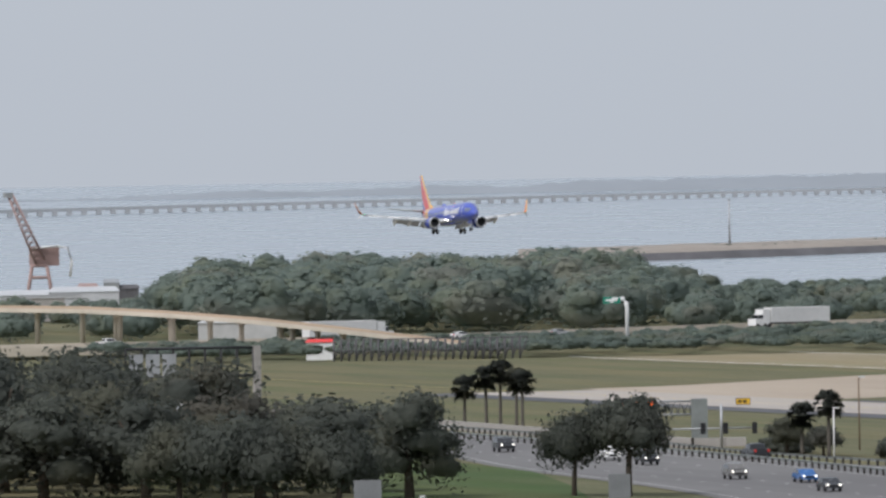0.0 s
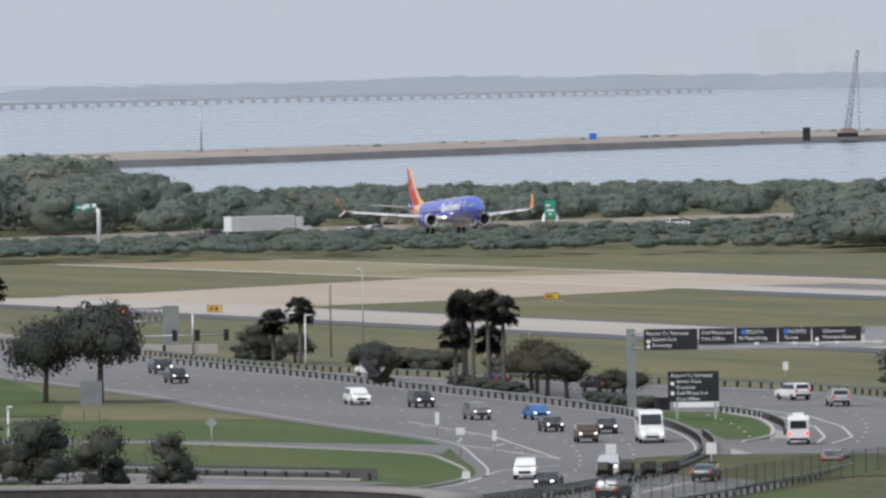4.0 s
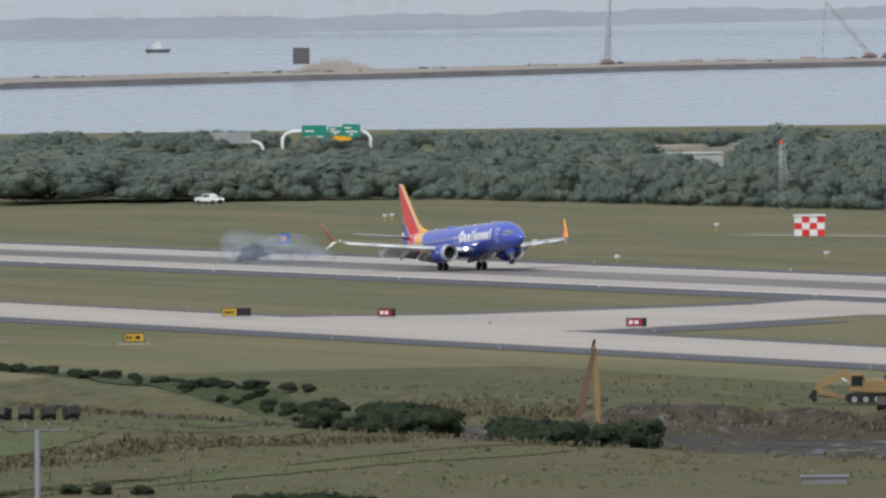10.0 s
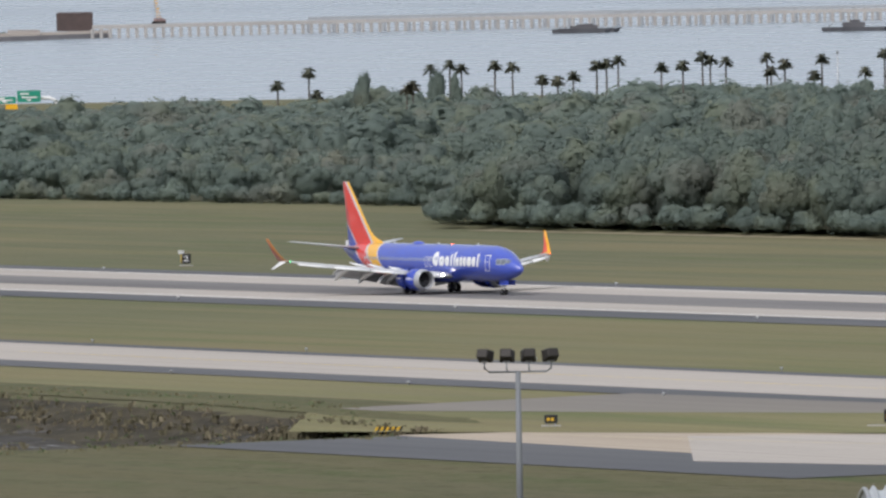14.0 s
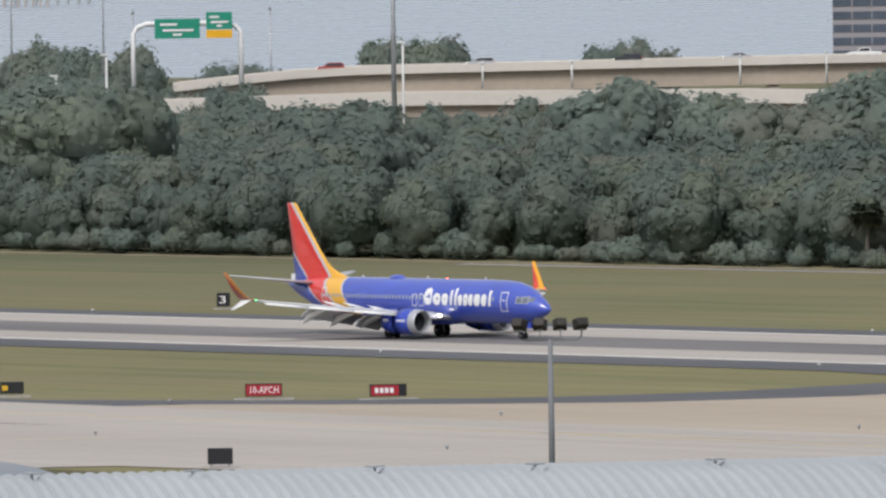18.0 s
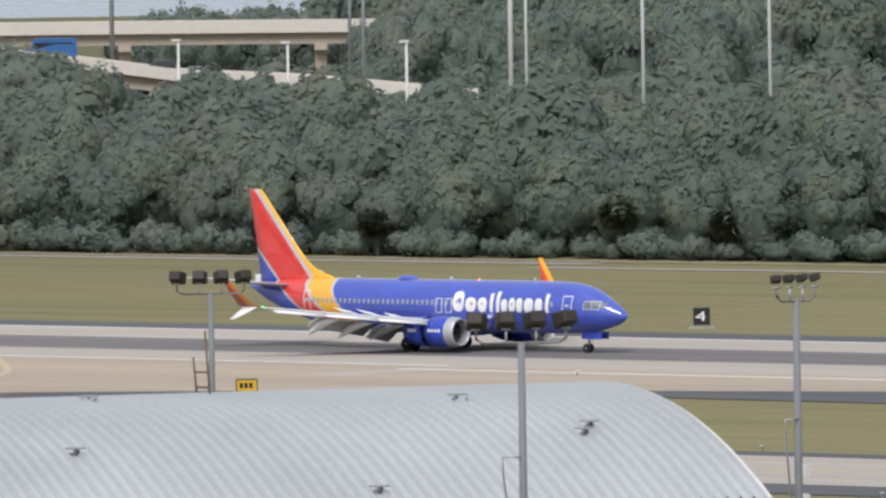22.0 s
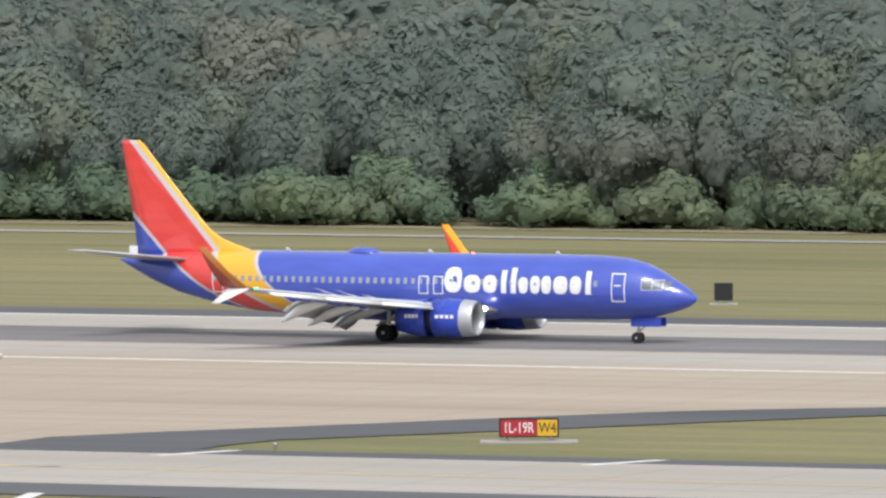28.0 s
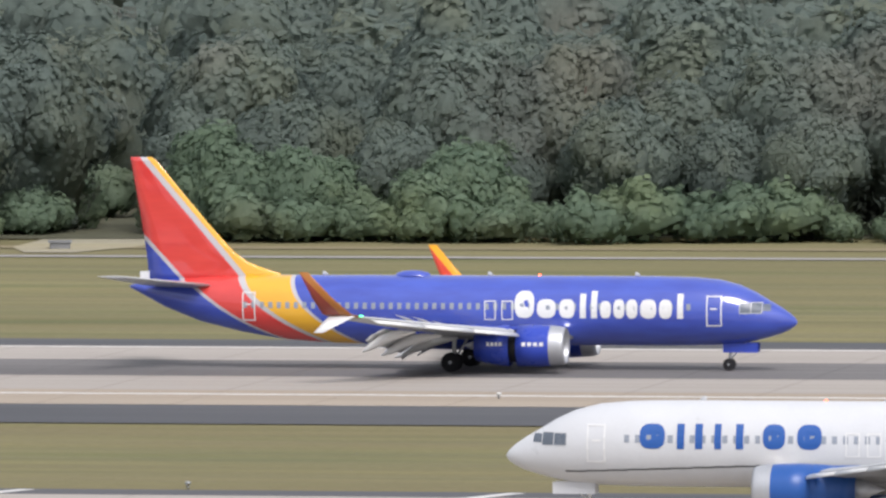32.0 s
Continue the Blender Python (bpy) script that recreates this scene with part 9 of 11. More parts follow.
def ditch_growth():
    """Mud, bushes, reeds and rough tufts along the drainage ditch."""
    xs = list(range(-985, -752, 6))
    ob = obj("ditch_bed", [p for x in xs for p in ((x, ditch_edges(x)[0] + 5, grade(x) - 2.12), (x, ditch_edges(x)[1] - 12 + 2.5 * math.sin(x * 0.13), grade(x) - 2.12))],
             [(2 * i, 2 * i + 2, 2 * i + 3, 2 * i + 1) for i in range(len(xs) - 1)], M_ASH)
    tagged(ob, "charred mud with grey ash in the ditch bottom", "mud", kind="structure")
    cy = lambda x: ditch_edges(x)[1] - 14
    rng = np.random.default_rng(31)
    w = Wood()
    shrub = lambda k: oak_variant("ditchbush", k, 3.0, 2.6, 7, 900, 0.26, M_BUSH, 0.0)
    # two dense stands and a loose line on the far bank
    for x0, y0, sx, sy, n, h0 in ((-851, 388, 7, 3, 20, 2.6), (-830, 391, 9, 3, 22, 2.2), (-905, 410, 12, 2, 12, 1.3)):
        for i in range(n):
            x, y = x0 + rng.normal() * sx * 0.6, y0 + rng.normal() * sy * 0.6
            s = h0 * rng.uniform(0.6, 1.15)
            w.add(shrub(int(rng.integers(0, 4))), x, y, s / 2.7, s / 3.0, max(terrain(x, y), -0.9) - 0.1)
    for i in range(90):
        x = rng.uniform(-1045, -930)
        y = float(np.interp(x, [-1052, -990, -950, -933], [422, 420, 420, 416])) + rng.normal() * 1.1
        s = rng.uniform(0.4, 0.9)
        w.add(shrub(int(rng.integers(0, 4))), x, y, s / 2.6, s / 3.0, terrain(x, y) - 0.1)
    for x0, y0, h0 in ((-712, 318, 1.6), (-716, 320, 1.2), (-750, 316, 0.8), (-728, 322, 0.9), (-770, 300, 1.2), (-785, 305, 1.0), (-700, 330, 0.8), (-690, 325, 0.6)):
        for i in range(3):
            x, y = x0 + rng.normal() * 2, y0 + rng.normal() * 2
            w.add(shrub(int(rng.integers(0, 4))), x, y, h0 / 2.4, h0 / 3.0, terrain(x, y) - 0.05)
    w.done("ditch_bushes", M_BUSH, "dark green bushes growing in the ditch", "bushes")


M_BUSH = foliage("ditch_bush_leaves", (0.064, 0.088, 0.050), (0.092, 0.118, 0.066), (0.076, 0.100, 0.060))
ditch_growth()

# ---- floodlight masts ----
def floodlight(x, y, h2, yaw, label="grey floodlight mast with four lamp heads", spread=1.3, tilt=0.0, gear=False, head=1.0):
    root = tagged(empty("floodlight_mast", Matrix.Translation((x, y, -0.1)) @ Matrix.Rotation(radians(facing(x, y) + yaw), 4, "Z")), label, "floodlight", "floodlight masts")
    bm = bmesh.new()
    tube(bm, [(0, 0, 0), (0, 0, h2 - 1.0)], [0.22, 0.15], 10)
    part("pole", bm, M_MAST, root)
    bm = bmesh.new()
    w = spread * 1.5
    tube(bm, [(-w, 0, h2 - 0.45), (-w, 0, h2 - 0.8), (-w + 0.3, 0, h2 - 1.0), (w - 0.3, 0, h2 - 1.0), (w, 0, h2 - 0.8), (w, 0, h2 - 0.45)], 0.06, 6)
    part("crossbar", bm, M_MAST, root)
    for i in range(4):
        a = (i - 1.5) * spread
        bm = bmesh.new()
        if 0 < i < 3:
            tube(bm, [(a, 0, h2 - 1.0), (a, 0, h2 - 0.45)], 0.05, 6)
        tube(bm, [(a - 0.2, 0, h2 - 0.4), (a + 0.2, 0, h2 - 0.4)], 0.05, 6)
        part("bracket", bm, M_GREYMETAL, root)
        bm = bmesh.new()
        m = Matrix.Translation((a, 0, h2)) @ Matrix.Rotation(radians((i - 1.5) * 14), 4, "Z") @ Matrix.Rotation(radians(-18 + tilt), 4, "X")
        vs = box(bm, -0.46 * head, -0.40 * head, -0.36 * head, 0.46 * head, 0.42 * head, 0.36 * head)
        for v in vs:
            if v.co.y < 0:
                v.co.x *= 0.72
                v.co.z *= 0.72
            v.co = m @ v.co
        bmesh.ops.bevel(bm, geom=bm.edges[:], offset=0.05 * head, segments=1, affect="EDGES")
        hd = part("lamp_head", bm, M_LAMPBOX, root)
        bm = bmesh.new()
        box(bm, -0.40 * head, 0.425 * head, -0.30 * head, 0.40 * head, 0.425 * head + 0.015, 0.30 * head, m)
        part("lens", bm, M_PANE, hd)
    if gear:
        bm = bmesh.new()
        tube(bm, [(-0.15, -0.1, h2 * 0.25), (-0.9, -0.1, h2 * 0.62), (-0.9, -0.1, h2 * 0.66), (0, -0.1, h2 * 0.66)], 0.05, 6)
        part("cable_arm", bm, M_GREYMETAL, root)
        for k in (0.30, 0.45, 0.52):
            bm = bmesh.new()
            box(bm, 0.1, -0.3, h2 * k, 0.4, 0.1, h2 * k + 0.5)
            part("junction_box", bm, M_ROOFW, root)


M_MAST = worn("dull_galvanised_steel", (0.19, 0.20, 0.21), 0.6, 0.0, var=0.15)
M_LAMPBOX = worn("dark_bronze_lamp_housing", (0.045, 0.040, 0.036), 0.55, 0.2, var=0.3)


# ---- the lower loop road beside the car park ----
sheet("loop_road", [[((-1060, 262), (-1048, 279)), ((-1010, 262), (-1002, 280)), ((-966, 268), (-958, 284)), ((-935, 276), (-930, 292)), ((-908, 286), (-912, 300)), ((-890, 292), (-900, 306))]], M_ROAD, 0.016, "grey asphalt loop road by the car park", "road")
_loop = smooth_line(((-1048, 281), (-1002, 282), (-958, 286), (-930, 294), (-916, 301), (-908, 306)), 24)
guardrail(_loop, "weathered steel guardrail along the loop road", 2.4)
for _k in (0.0, 1.0):
    kerb("kerb_loop", beside(_loop, 1.2 + 13 * _k), M_ROADC, "pale concrete kerb along the loop road", 0.4, 0.2)


def loop_wall():
    bm = bmesh.new()
    ln = beside(_loop, -0.8)
    for (ax, ay), (bx, by) in zip(ln, ln[1:]):
        ga, gb = grade(ax), grade(bx)
        ribbon(bm, (ax, ay, ga - 0.2), (bx, by, gb - 0.2), (bx, by, gb + 1.0), (ax, ay, ga + 1.0))
        ribbon(bm, (ax, ay, ga + 1.0), (bx, by, gb + 1.0), (bx, by + 0.3, gb + 1.0), (ax, ay + 0.3, ga + 1.0))
    tagged(part("loop_wall", bm, worn("sooty_concrete", (0.10, 0.095, 0.088), 0.9, var=0.4)), "low dark weathered concrete wall behind the loop road", "wall", kind="structure")


loop_wall()


# ---- bands of taller and drier growth on the rough ground ----
def draped(name, line, w0, w1, mat, label, ends=True):
    """A band that follows the lie of the ground, frayed along its edges."""
    rng = np.random.default_rng(len(label))
    pts = along(smooth_line(line, 50), 2.0)
    vs, fs = [], []
    n = len(pts)
    for i, (p, d) in enumerate(pts):
        k = min(1.0, i / 5, (n - 1 - i) / 5) if ends else 1.0
        nrm = Vector((d.y, -d.x, 0))
        for j, f in enumerate((-1, -0.33, 0.33, 1)):
            q = p + nrm * (f * lerp(w0, w1, i / max(1, n - 1)) * max(0.05, k) * (rng.uniform(0.85, 1.1) if abs(f) == 1 else 1))
            vs.append((q.x, q.y, terrain(q.x, q.y) + 0.07))
        if i:
            for j in range(3):
                a = 4 * (i - 1) + j
                fs.append((a, a + 1, a + 5, a + 4))
    tagged(obj(name, vs, fs, mat), label, "grass", kind="structure")


M_DRYBAND = grass_material("dry_grass_band", (0.122, 0.116, 0.064), (0.152, 0.138, 0.080), (0.100, 0.104, 0.052), None, (0, 1), (0.122, 0.112, 0.064))
M_REED = grass_material("brown_reeds", (0.085, 0.072, 0.048), (0.115, 0.095, 0.064), (0.070, 0.074, 0.042), None, (0, 1), (0.125, 0.110, 0.068))
M_FRESH = grass_material("fresh_green_slope", (0.085, 0.116, 0.050), (0.105, 0.130, 0.058), (0.130, 0.132, 0.070), None, (0, 1), (0.120, 0.122, 0.064))
M_BANKDARK = grass_material("uncut_dark_bank", (0.048, 0.070, 0.034), (0.062, 0.084, 0.040), (0.082, 0.086, 0.048), None, (0, 1), (0.060, 0.066, 0.038))
draped("dry_crescent", ((-975, 397), (-974, 407), (-966, 414), (-948, 414), (-916, 406), (-882, 393), (-856, 380), (-834, 365)), 1.6, 2.2, M_DRYBAND, "pale dry grass along the brow of the slope")
draped("mown_brow", ((-951, 393), (-949, 405), (-919, 401), (-890, 390), (-864, 376)), 3.0, 3.6, M_FRESH, "green grass inside the brow of the slope")
draped("near_slope", ((-748, 300), (-760, 318), (-776, 338), (-793, 360), (-803, 382)), 4.0, 3.0, M_FRESH, "green grass on the near brow")
draped("reed_band", ((-785, 316), (-800, 327), (-812, 340), (-824, 357), (-830, 371), (-832, 379)), 3.0, 4.5, M_REED, "band of brown reeds beside the ditch")
draped("dry_track", ((-788, 307), (-822, 332), (-842, 352), (-856, 372), (-858, 381)), 1.0, 1.6, M_DRYBAND, "pale worn track over the rough grass")
draped("dry_brow", ((-740, 296), (-754, 310), (-775, 333), (-801, 359), (-819, 380), (-812, 388)), 2.2, 1.2, M_DRYBAND, "pale dry grass on the near brow")
draped("green_slope", ((-880, 330), (-890, 350), (-905, 370), (-930, 385)), 6.0, 9.0, M_FRESH, "fresh green grass on the slope by the fence")
draped("green_slope_2", ((-800, 318), (-822, 338), (-846, 358)), 3.0, 5.0, M_FRESH, "fresh green grass below the worn track")
draped("dark_verge", ((-1052, 422), (-1020, 421), (-990, 420), (-962, 419.5), (-933, 417), (-905, 411)), 1.6, 2.6, M_BANKDARK, "dark uncut verge along the ditch's far side")
draped("dry_far_bank", ((-905, 452), (-860, 458), (-810, 456), (-755, 448)), 2.5, 3.0, M_DRYBAND, "straw coloured grass above the ditch")


def tufts(name, mat, label, x, y, h0, h1, seed):
    """Clumps of grass blades standing on the ground at the places given."""
    rng = np.random.default_rng(seed)
    n, k = len(x), 5
    z = np.array([terrain(a, b) for a, b in zip(x, y)])
    root = np.repeat(np.stack([x, y, z], 1), k, 0) + np.concatenate([rng.normal(size=(n * k, 2)) * 0.16, np.zeros((n * k, 1))], 1)
    a = rng.uniform(0, 6.28, n * k)
    h = np.repeat(rng.uniform(h0, h1, n), k) * rng.uniform(0.6, 1.2, n * k)
    side = np.stack([np.cos(a), np.sin(a), np.zeros(n * k)], 1) * (h * rng.uniform(0.18, 0.36, n * k))[:, None]
    lean = np.concatenate([rng.normal(size=(n * k, 2)) * 0.35, np.ones((n * k, 1))], 1) * h[:, None]
    v = np.stack([root - side * 0.7, root + side * 0.7, root + lean + side, root + lean * 0.9 - side], 1).reshape(-1, 3)
    tagged(new(name, np_mesh(name, v, np.arange(len(v)).reshape(-1, 4), mat)), label, "grass", kind="stuff")


def tuft_material(name, c):
    m = Nodes(name, 0.9, 0, 0.1)
    p = m.coords(True)
    pale = m.mix(m.island(), tuple(v * 0.7 for v in c), tuple(v * 1.25 for v in c))
    m.color(m.mix(m.ramp(m.noise(p, 0.09, 3), 0.4, 0.6, 0.0, 0.6), pale, (c[0] * 0.6, c[1] * 0.68, c[2] * 0.6)))
    return m.mat


def grow_tufts():
    rng = np.random.default_rng(31)
    x, y = rng.uniform(-960, -735, 12500), rng.uniform(300, 465, 12500)
    ok = (y > np.interp(x, [-1000, -900, -780, -640], [416, 378, 306, 300])) & (y < np.interp(x, [-960, -800, -735], [465, 462, 430])) & (np.sin(x * 0.21 + 2 * np.sin(y * 0.17)) + np.sin(y * 0.33 - x * 0.09) > -0.5)
    x, y = x[ok], y[ok]
    pick = rng.uniform(0, 1, len(x)) < 0.6
    tufts("dry_tussocks", tuft_material("straw_blades", (0.205, 0.178, 0.108)), "straw and olive tussocks over the rough grass", x[pick], y[pick], 0.08, 0.24, 1)
    tufts("green_tussocks", tuft_material("green_blades", (0.135, 0.160, 0.085)), "dull green tussocks over the rough grass", x[~pick], y[~pick], 0.08, 0.26, 2)
    pts = along(smooth_line(((-785, 316), (-800, 327), (-812, 340), (-824, 357), (-830, 371), (-832, 379)), 50), 0.05)
    rx = np.array([p.x for p, d in pts]) + rng.normal(size=len(pts)) * 2.2
    ry = np.array([p.y for p, d in pts]) + rng.normal(size=len(pts)) * 2.2
    ex = rng.uniform(-932, -745, 4200)
    ey = np.array([ditch_edges(a)[i % 2] for i, a in enumerate(ex)]) + rng.normal(size=4200) * 1.6 + np.where(np.arange(4200) % 2, -3.0, 1.0)
    keep = (ex < -900) | (ex > -775) | (rng.uniform(0, 1, 4200) < 0.3)
    ex, ey = ex[keep], ey[keep]
    tufts("reeds", tuft_material("reed_blades", (0.165, 0.140, 0.095)), "brown reeds and weeds along the drainage ditch", np.concatenate([rx, ex]), np.concatenate([ry, ey]), 0.2, 0.5, 3)


grow_tufts()
for _x, _y, _h, _yaw, _g in ((-573, 239, 13, 0, False), (-605, 220, 12, 6, False), (-553, 283.5, 13, 10, False), (-561, 335, 13, 0, False), (-545.5, 434, 12, 0, False), (-476.5, 428, 13, 0, False), (-324, 303, 18, 46, False), (-449, 468.5, 13, 0, False), (-316, 348.5, 17, 14, True), (-318, 368.5, 18, 46, True)):
    floodlight(_x, _y, _h, _yaw, gear=_g, spread=0.8 if _yaw > 40 else 1.3, head=0.5 if _yaw > 40 else 1.0)

# ======== the barrel-roofed hangar before the runway ========
M_RIB = worn("ribbed_aluminium", (0.46, 0.48, 0.49), 0.5, 0.2, var=0.12, scale=0.4)
M_HWALL = worn("grey_hangar_cladding", (0.30, 0.31, 0.32), 0.6, var=0.15)
M_DOME = worn("grey_roof_membrane", (0.24, 0.26, 0.28), 0.6, var=0.15, scale=0.3)
RIDGE_A, RIDGE_B = Vector((-409.5, 262.0, 12.3)), Vector((-338.6, 379.8, 12.3))


def roof_point(s, u):
    """s: metres along the ridge from its far end, u: metres down the near (+) or far (-) slope."""
    ax = (RIDGE_B - RIDGE_A).normalized()
    side = Vector((ax.y, -ax.x, 0))
    p = RIDGE_B - ax * s + side * u
    p.z = 12.3 - 4.1 * (u / 22.0) ** 2
    return p


def hangar():
    ln = (RIDGE_B - RIDGE_A).length
    root = tagged(empty("hangar"), "long hangar with a silver ribbed barrel roof", "building")
    us = [-22 + 44 * i / 22 for i in range(23)]
    # roof sheets, joined side by side; each carries its ribs as a wave
    seams = [0, 73.6, 121.5, ln]
    for s0, s1 in zip(seams, seams[1:]):
        n = int((s1 - s0) / 0.12)
        vs, fs = [], []
        for i in range(n + 1):
            s = lerp(s0 + 0.04, s1 - 0.04, i / n)
            lift = 0.24 * (1, 0.15, 0.0, 0.0, 0.15)[i % 5]
            for u in us:
                p = roof_point(s, u)
                vs.append((p.x, p.y, p.z + lift))
        m = len(us)
        for i in range(n):
            for k in range(m - 1):
                fs.append((i * m + k, i * m + k + 1, (i + 1) * m + k + 1, (i + 1) * m + k))
        obj("roof_sheet", vs, fs, M_RIB, root)
        bm = bmesh.new()
        pts = [roof_point(s1, u) + Vector((0, 0, 0.07)) for u in us]
        tube(bm, pts, 0.11, 6)
        part("roof_seam", bm, M_HWALL, root)
    for u in (-22, 22):
        bm = bmesh.new()
        a, b = roof_point(0, u), roof_point(ln, u)
        ribbon(bm, (a.x, a.y, -0.3), (b.x, b.y, -0.3), b, a)
        part("side_wall", bm, M_HWALL, root)
        bm = bmesh.new()
        tube(bm, [a + Vector((0, 0, -0.1)), b + Vector((0, 0, -0.1))], 0.18, 6)
        part("gutter", bm, M_GREYMETAL, root)
    for s in (0.02, ln - 0.02):
        bm = bmesh.new()
        top = [bm.verts.new(roof_point(s, u)) for u in us]
        lo = [bm.verts.new((v.co.x, v.co.y, -0.3)) for v in top]
        for k in range(len(us) - 1):
            bm.faces.new((lo[k], lo[k + 1], top[k + 1], top[k]))
        part("gable_wall", bm, M_HWALL, root)
    bm = bmesh.new()
    tube(bm, [roof_point(-0.12, u) for u in us], 0.16, 6)
    part("gable_trim", bm, M_ROOFW, root)
    # vents on the slope and along the ridge
    for s, u in ((5, 12), (5.6, 13.2), (9, 5), (29, 14), (36, 19), (48, 15), (17, 20), (60, 18), (72, 10), (25, 1), (41, 1), (53, 0.5), (66, 1), (80, 0.5), (95, 0.5), (110, 0.5), (88, 1.0), (103, 1.0)):
        p = roof_point(s, u)
        bm = bmesh.new()
        tube(bm, [p, p + Vector((0, 0, 0.3))], 0.07, 6)
        box(bm, p.x - 0.32, p.y - 0.32, p.z + 0.28, p.x + 0.32, p.y + 0.32, p.z + 0.36)
        part("roof_vent", bm, M_GREYMETAL, root)


hangar()


def antenna_mast(s, u, h2):
    p = roof_point(s, u)
    root = tagged(empty("antenna_mast", Matrix.Translation(p)), "dark thin antenna mast with short rungs on the hangar roof", "antenna")
    bm = bmesh.new()
    tube(bm, [(0, 0, -0.05), (-0.25, 0, h2)], 0.05, 6)
    part("pole", bm, M_BROWN, root)
    bm = bmesh.new()
    tube(bm, [(-0.8, 0, -0.05), (-1.0, 0, h2 * 0.6)], 0.05, 6)
    part("stay", bm, M_BROWN, root)
    for k in (0.15, 0.38):
        bm = bmesh.new()
        tube(bm, [(-0.85, 0, h2 * k), (0, 0, h2 * k)], 0.05, 6)
        part("rung", bm, M_BROWN, root)


antenna_mast(18.7, -1.5, 3.0)


def dome_building():
    """Low round annex with a shallow grey dome and small roof fittings."""
    for cx, cy, rx, z0, z1, lab in ((-427.5, 296.5, 11.5, 10.7, 12.1, "round annex with a shallow grey dome roof"), (-408, 282, 6.5, 11.2, 11.75, "small round annex with a grey dome roof")):
        root = tagged(empty("domed_annex", Matrix.Translation((cx, cy, 0))), lab, "building")
        bm = bmesh.new()
        n = 40
        prev = None
        for k in range(7):
            e = k / 6
            ring = [bm.verts.new((rx * math.cos(2 * math.pi * i / n) * math.cos(e * 1.35), rx * math.sin(2 * math.pi * i / n) * math.cos(e * 1.35), z0 + (z1 - z0) * math.sin(e * 1.35) / math.sin(1.35))) for i in range(n)]
            if prev:
                for i in range(n):
                    bm.faces.new((prev[i], prev[(i + 1) % n], ring[(i + 1) % n], ring[i])).smooth = True
            prev = ring
        bm.faces.new(prev)
        part("dome", bm, M_DOME, root)
        bm = bmesh.new()
        tube(bm, [(0, 0, -0.3), (0, 0, z0)], rx * 0.99, n, cap=False)
        part("wall", bm, M_HWALL, root)
        for i in range(9):
            a = 2 * math.pi * i / 9
            q = rx * 0.62
            bm = bmesh.new()
            zz = z0 + (z1 - z0) * 0.8
            tube(bm, [(q * math.cos(a), q * math.sin(a), zz - 0.1), (q * math.cos(a), q * math.sin(a), zz + 0.3)], 0.06, 6)
            box(bm, q * math.cos(a) - 0.3, q * math.sin(a) - 0.3, zz + 0.1, q * math.cos(a) + 0.3, q * math.sin(a) + 0.3, zz + 0.16)
            part("roof_fitting", bm, M_GREYMETAL, root)
        bm = bmesh.new()
        tube(bm, [(0, 0, z1 - 0.05), (0, 0, z1 + 0.5)], 0.08, 6)
        part("finial", bm, M_GREYMETAL, root)


dome_building()


def ring_ramp():
    """Round concrete ramp drum: only its rim shows."""
    a = radians(-73.25)
    cx, cy = 330 * math.sin(a), 330 * math.cos(a)
    root = tagged(empty("ramp_drum", Matrix.Translation((cx, cy, 0))), "round weathered concrete ramp drum with a broad rim", "ramp")
    n = 64
    ro, ri, zt = 14.0, 12.4, 22.3
    for nm, prof, mat in (("outer_wall", ((ro, -0.3), (ro, zt - 0.05)), M_STAIN), ("rim", ((ro + 0.05, zt - 0.12), (ro + 0.05, zt), (ri, zt), (ri, zt - 0.1)), worn("weathered_rim_concrete", (0.24, 0.225, 0.205), 0.9, var=0.35, scale=0.8)), ("inner_wall", ((ri + 0.05, zt - 0.08), (ri + 0.05, zt - 4.0)), M_STAIN)):
        bm = bmesh.new()
        rings = [[bm.verts.new((r * math.cos(2 * math.pi * i / n), r * math.sin(2 * math.pi * i / n), z)) for i in range(n)] for r, z in prof]
        for r0, r1 in zip(rings, rings[1:]):
            for i in range(n):
                bm.faces.new((r0[i], r0[(i + 1) % n], r1[(i + 1) % n], r1[i])).smooth = True
        part(nm, bm, mat, root)
    bm = bmesh.new()
    bm.faces.new([bm.verts.new((ri * math.cos(2 * math.pi * i / n), ri * math.sin(2 * math.pi * i / n), zt - 3.0)) for i in range(n)])
    part("deck", bm, M_ROAD, root)


M_STAIN = worn("rain_stained_concrete", (0.075, 0.068, 0.060), 0.9, var=0.6, scale=0.5)
ring_ramp()


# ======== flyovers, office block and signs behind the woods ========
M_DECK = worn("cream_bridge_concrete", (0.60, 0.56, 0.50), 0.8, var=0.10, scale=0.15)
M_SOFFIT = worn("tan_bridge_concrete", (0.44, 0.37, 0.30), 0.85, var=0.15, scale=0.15)


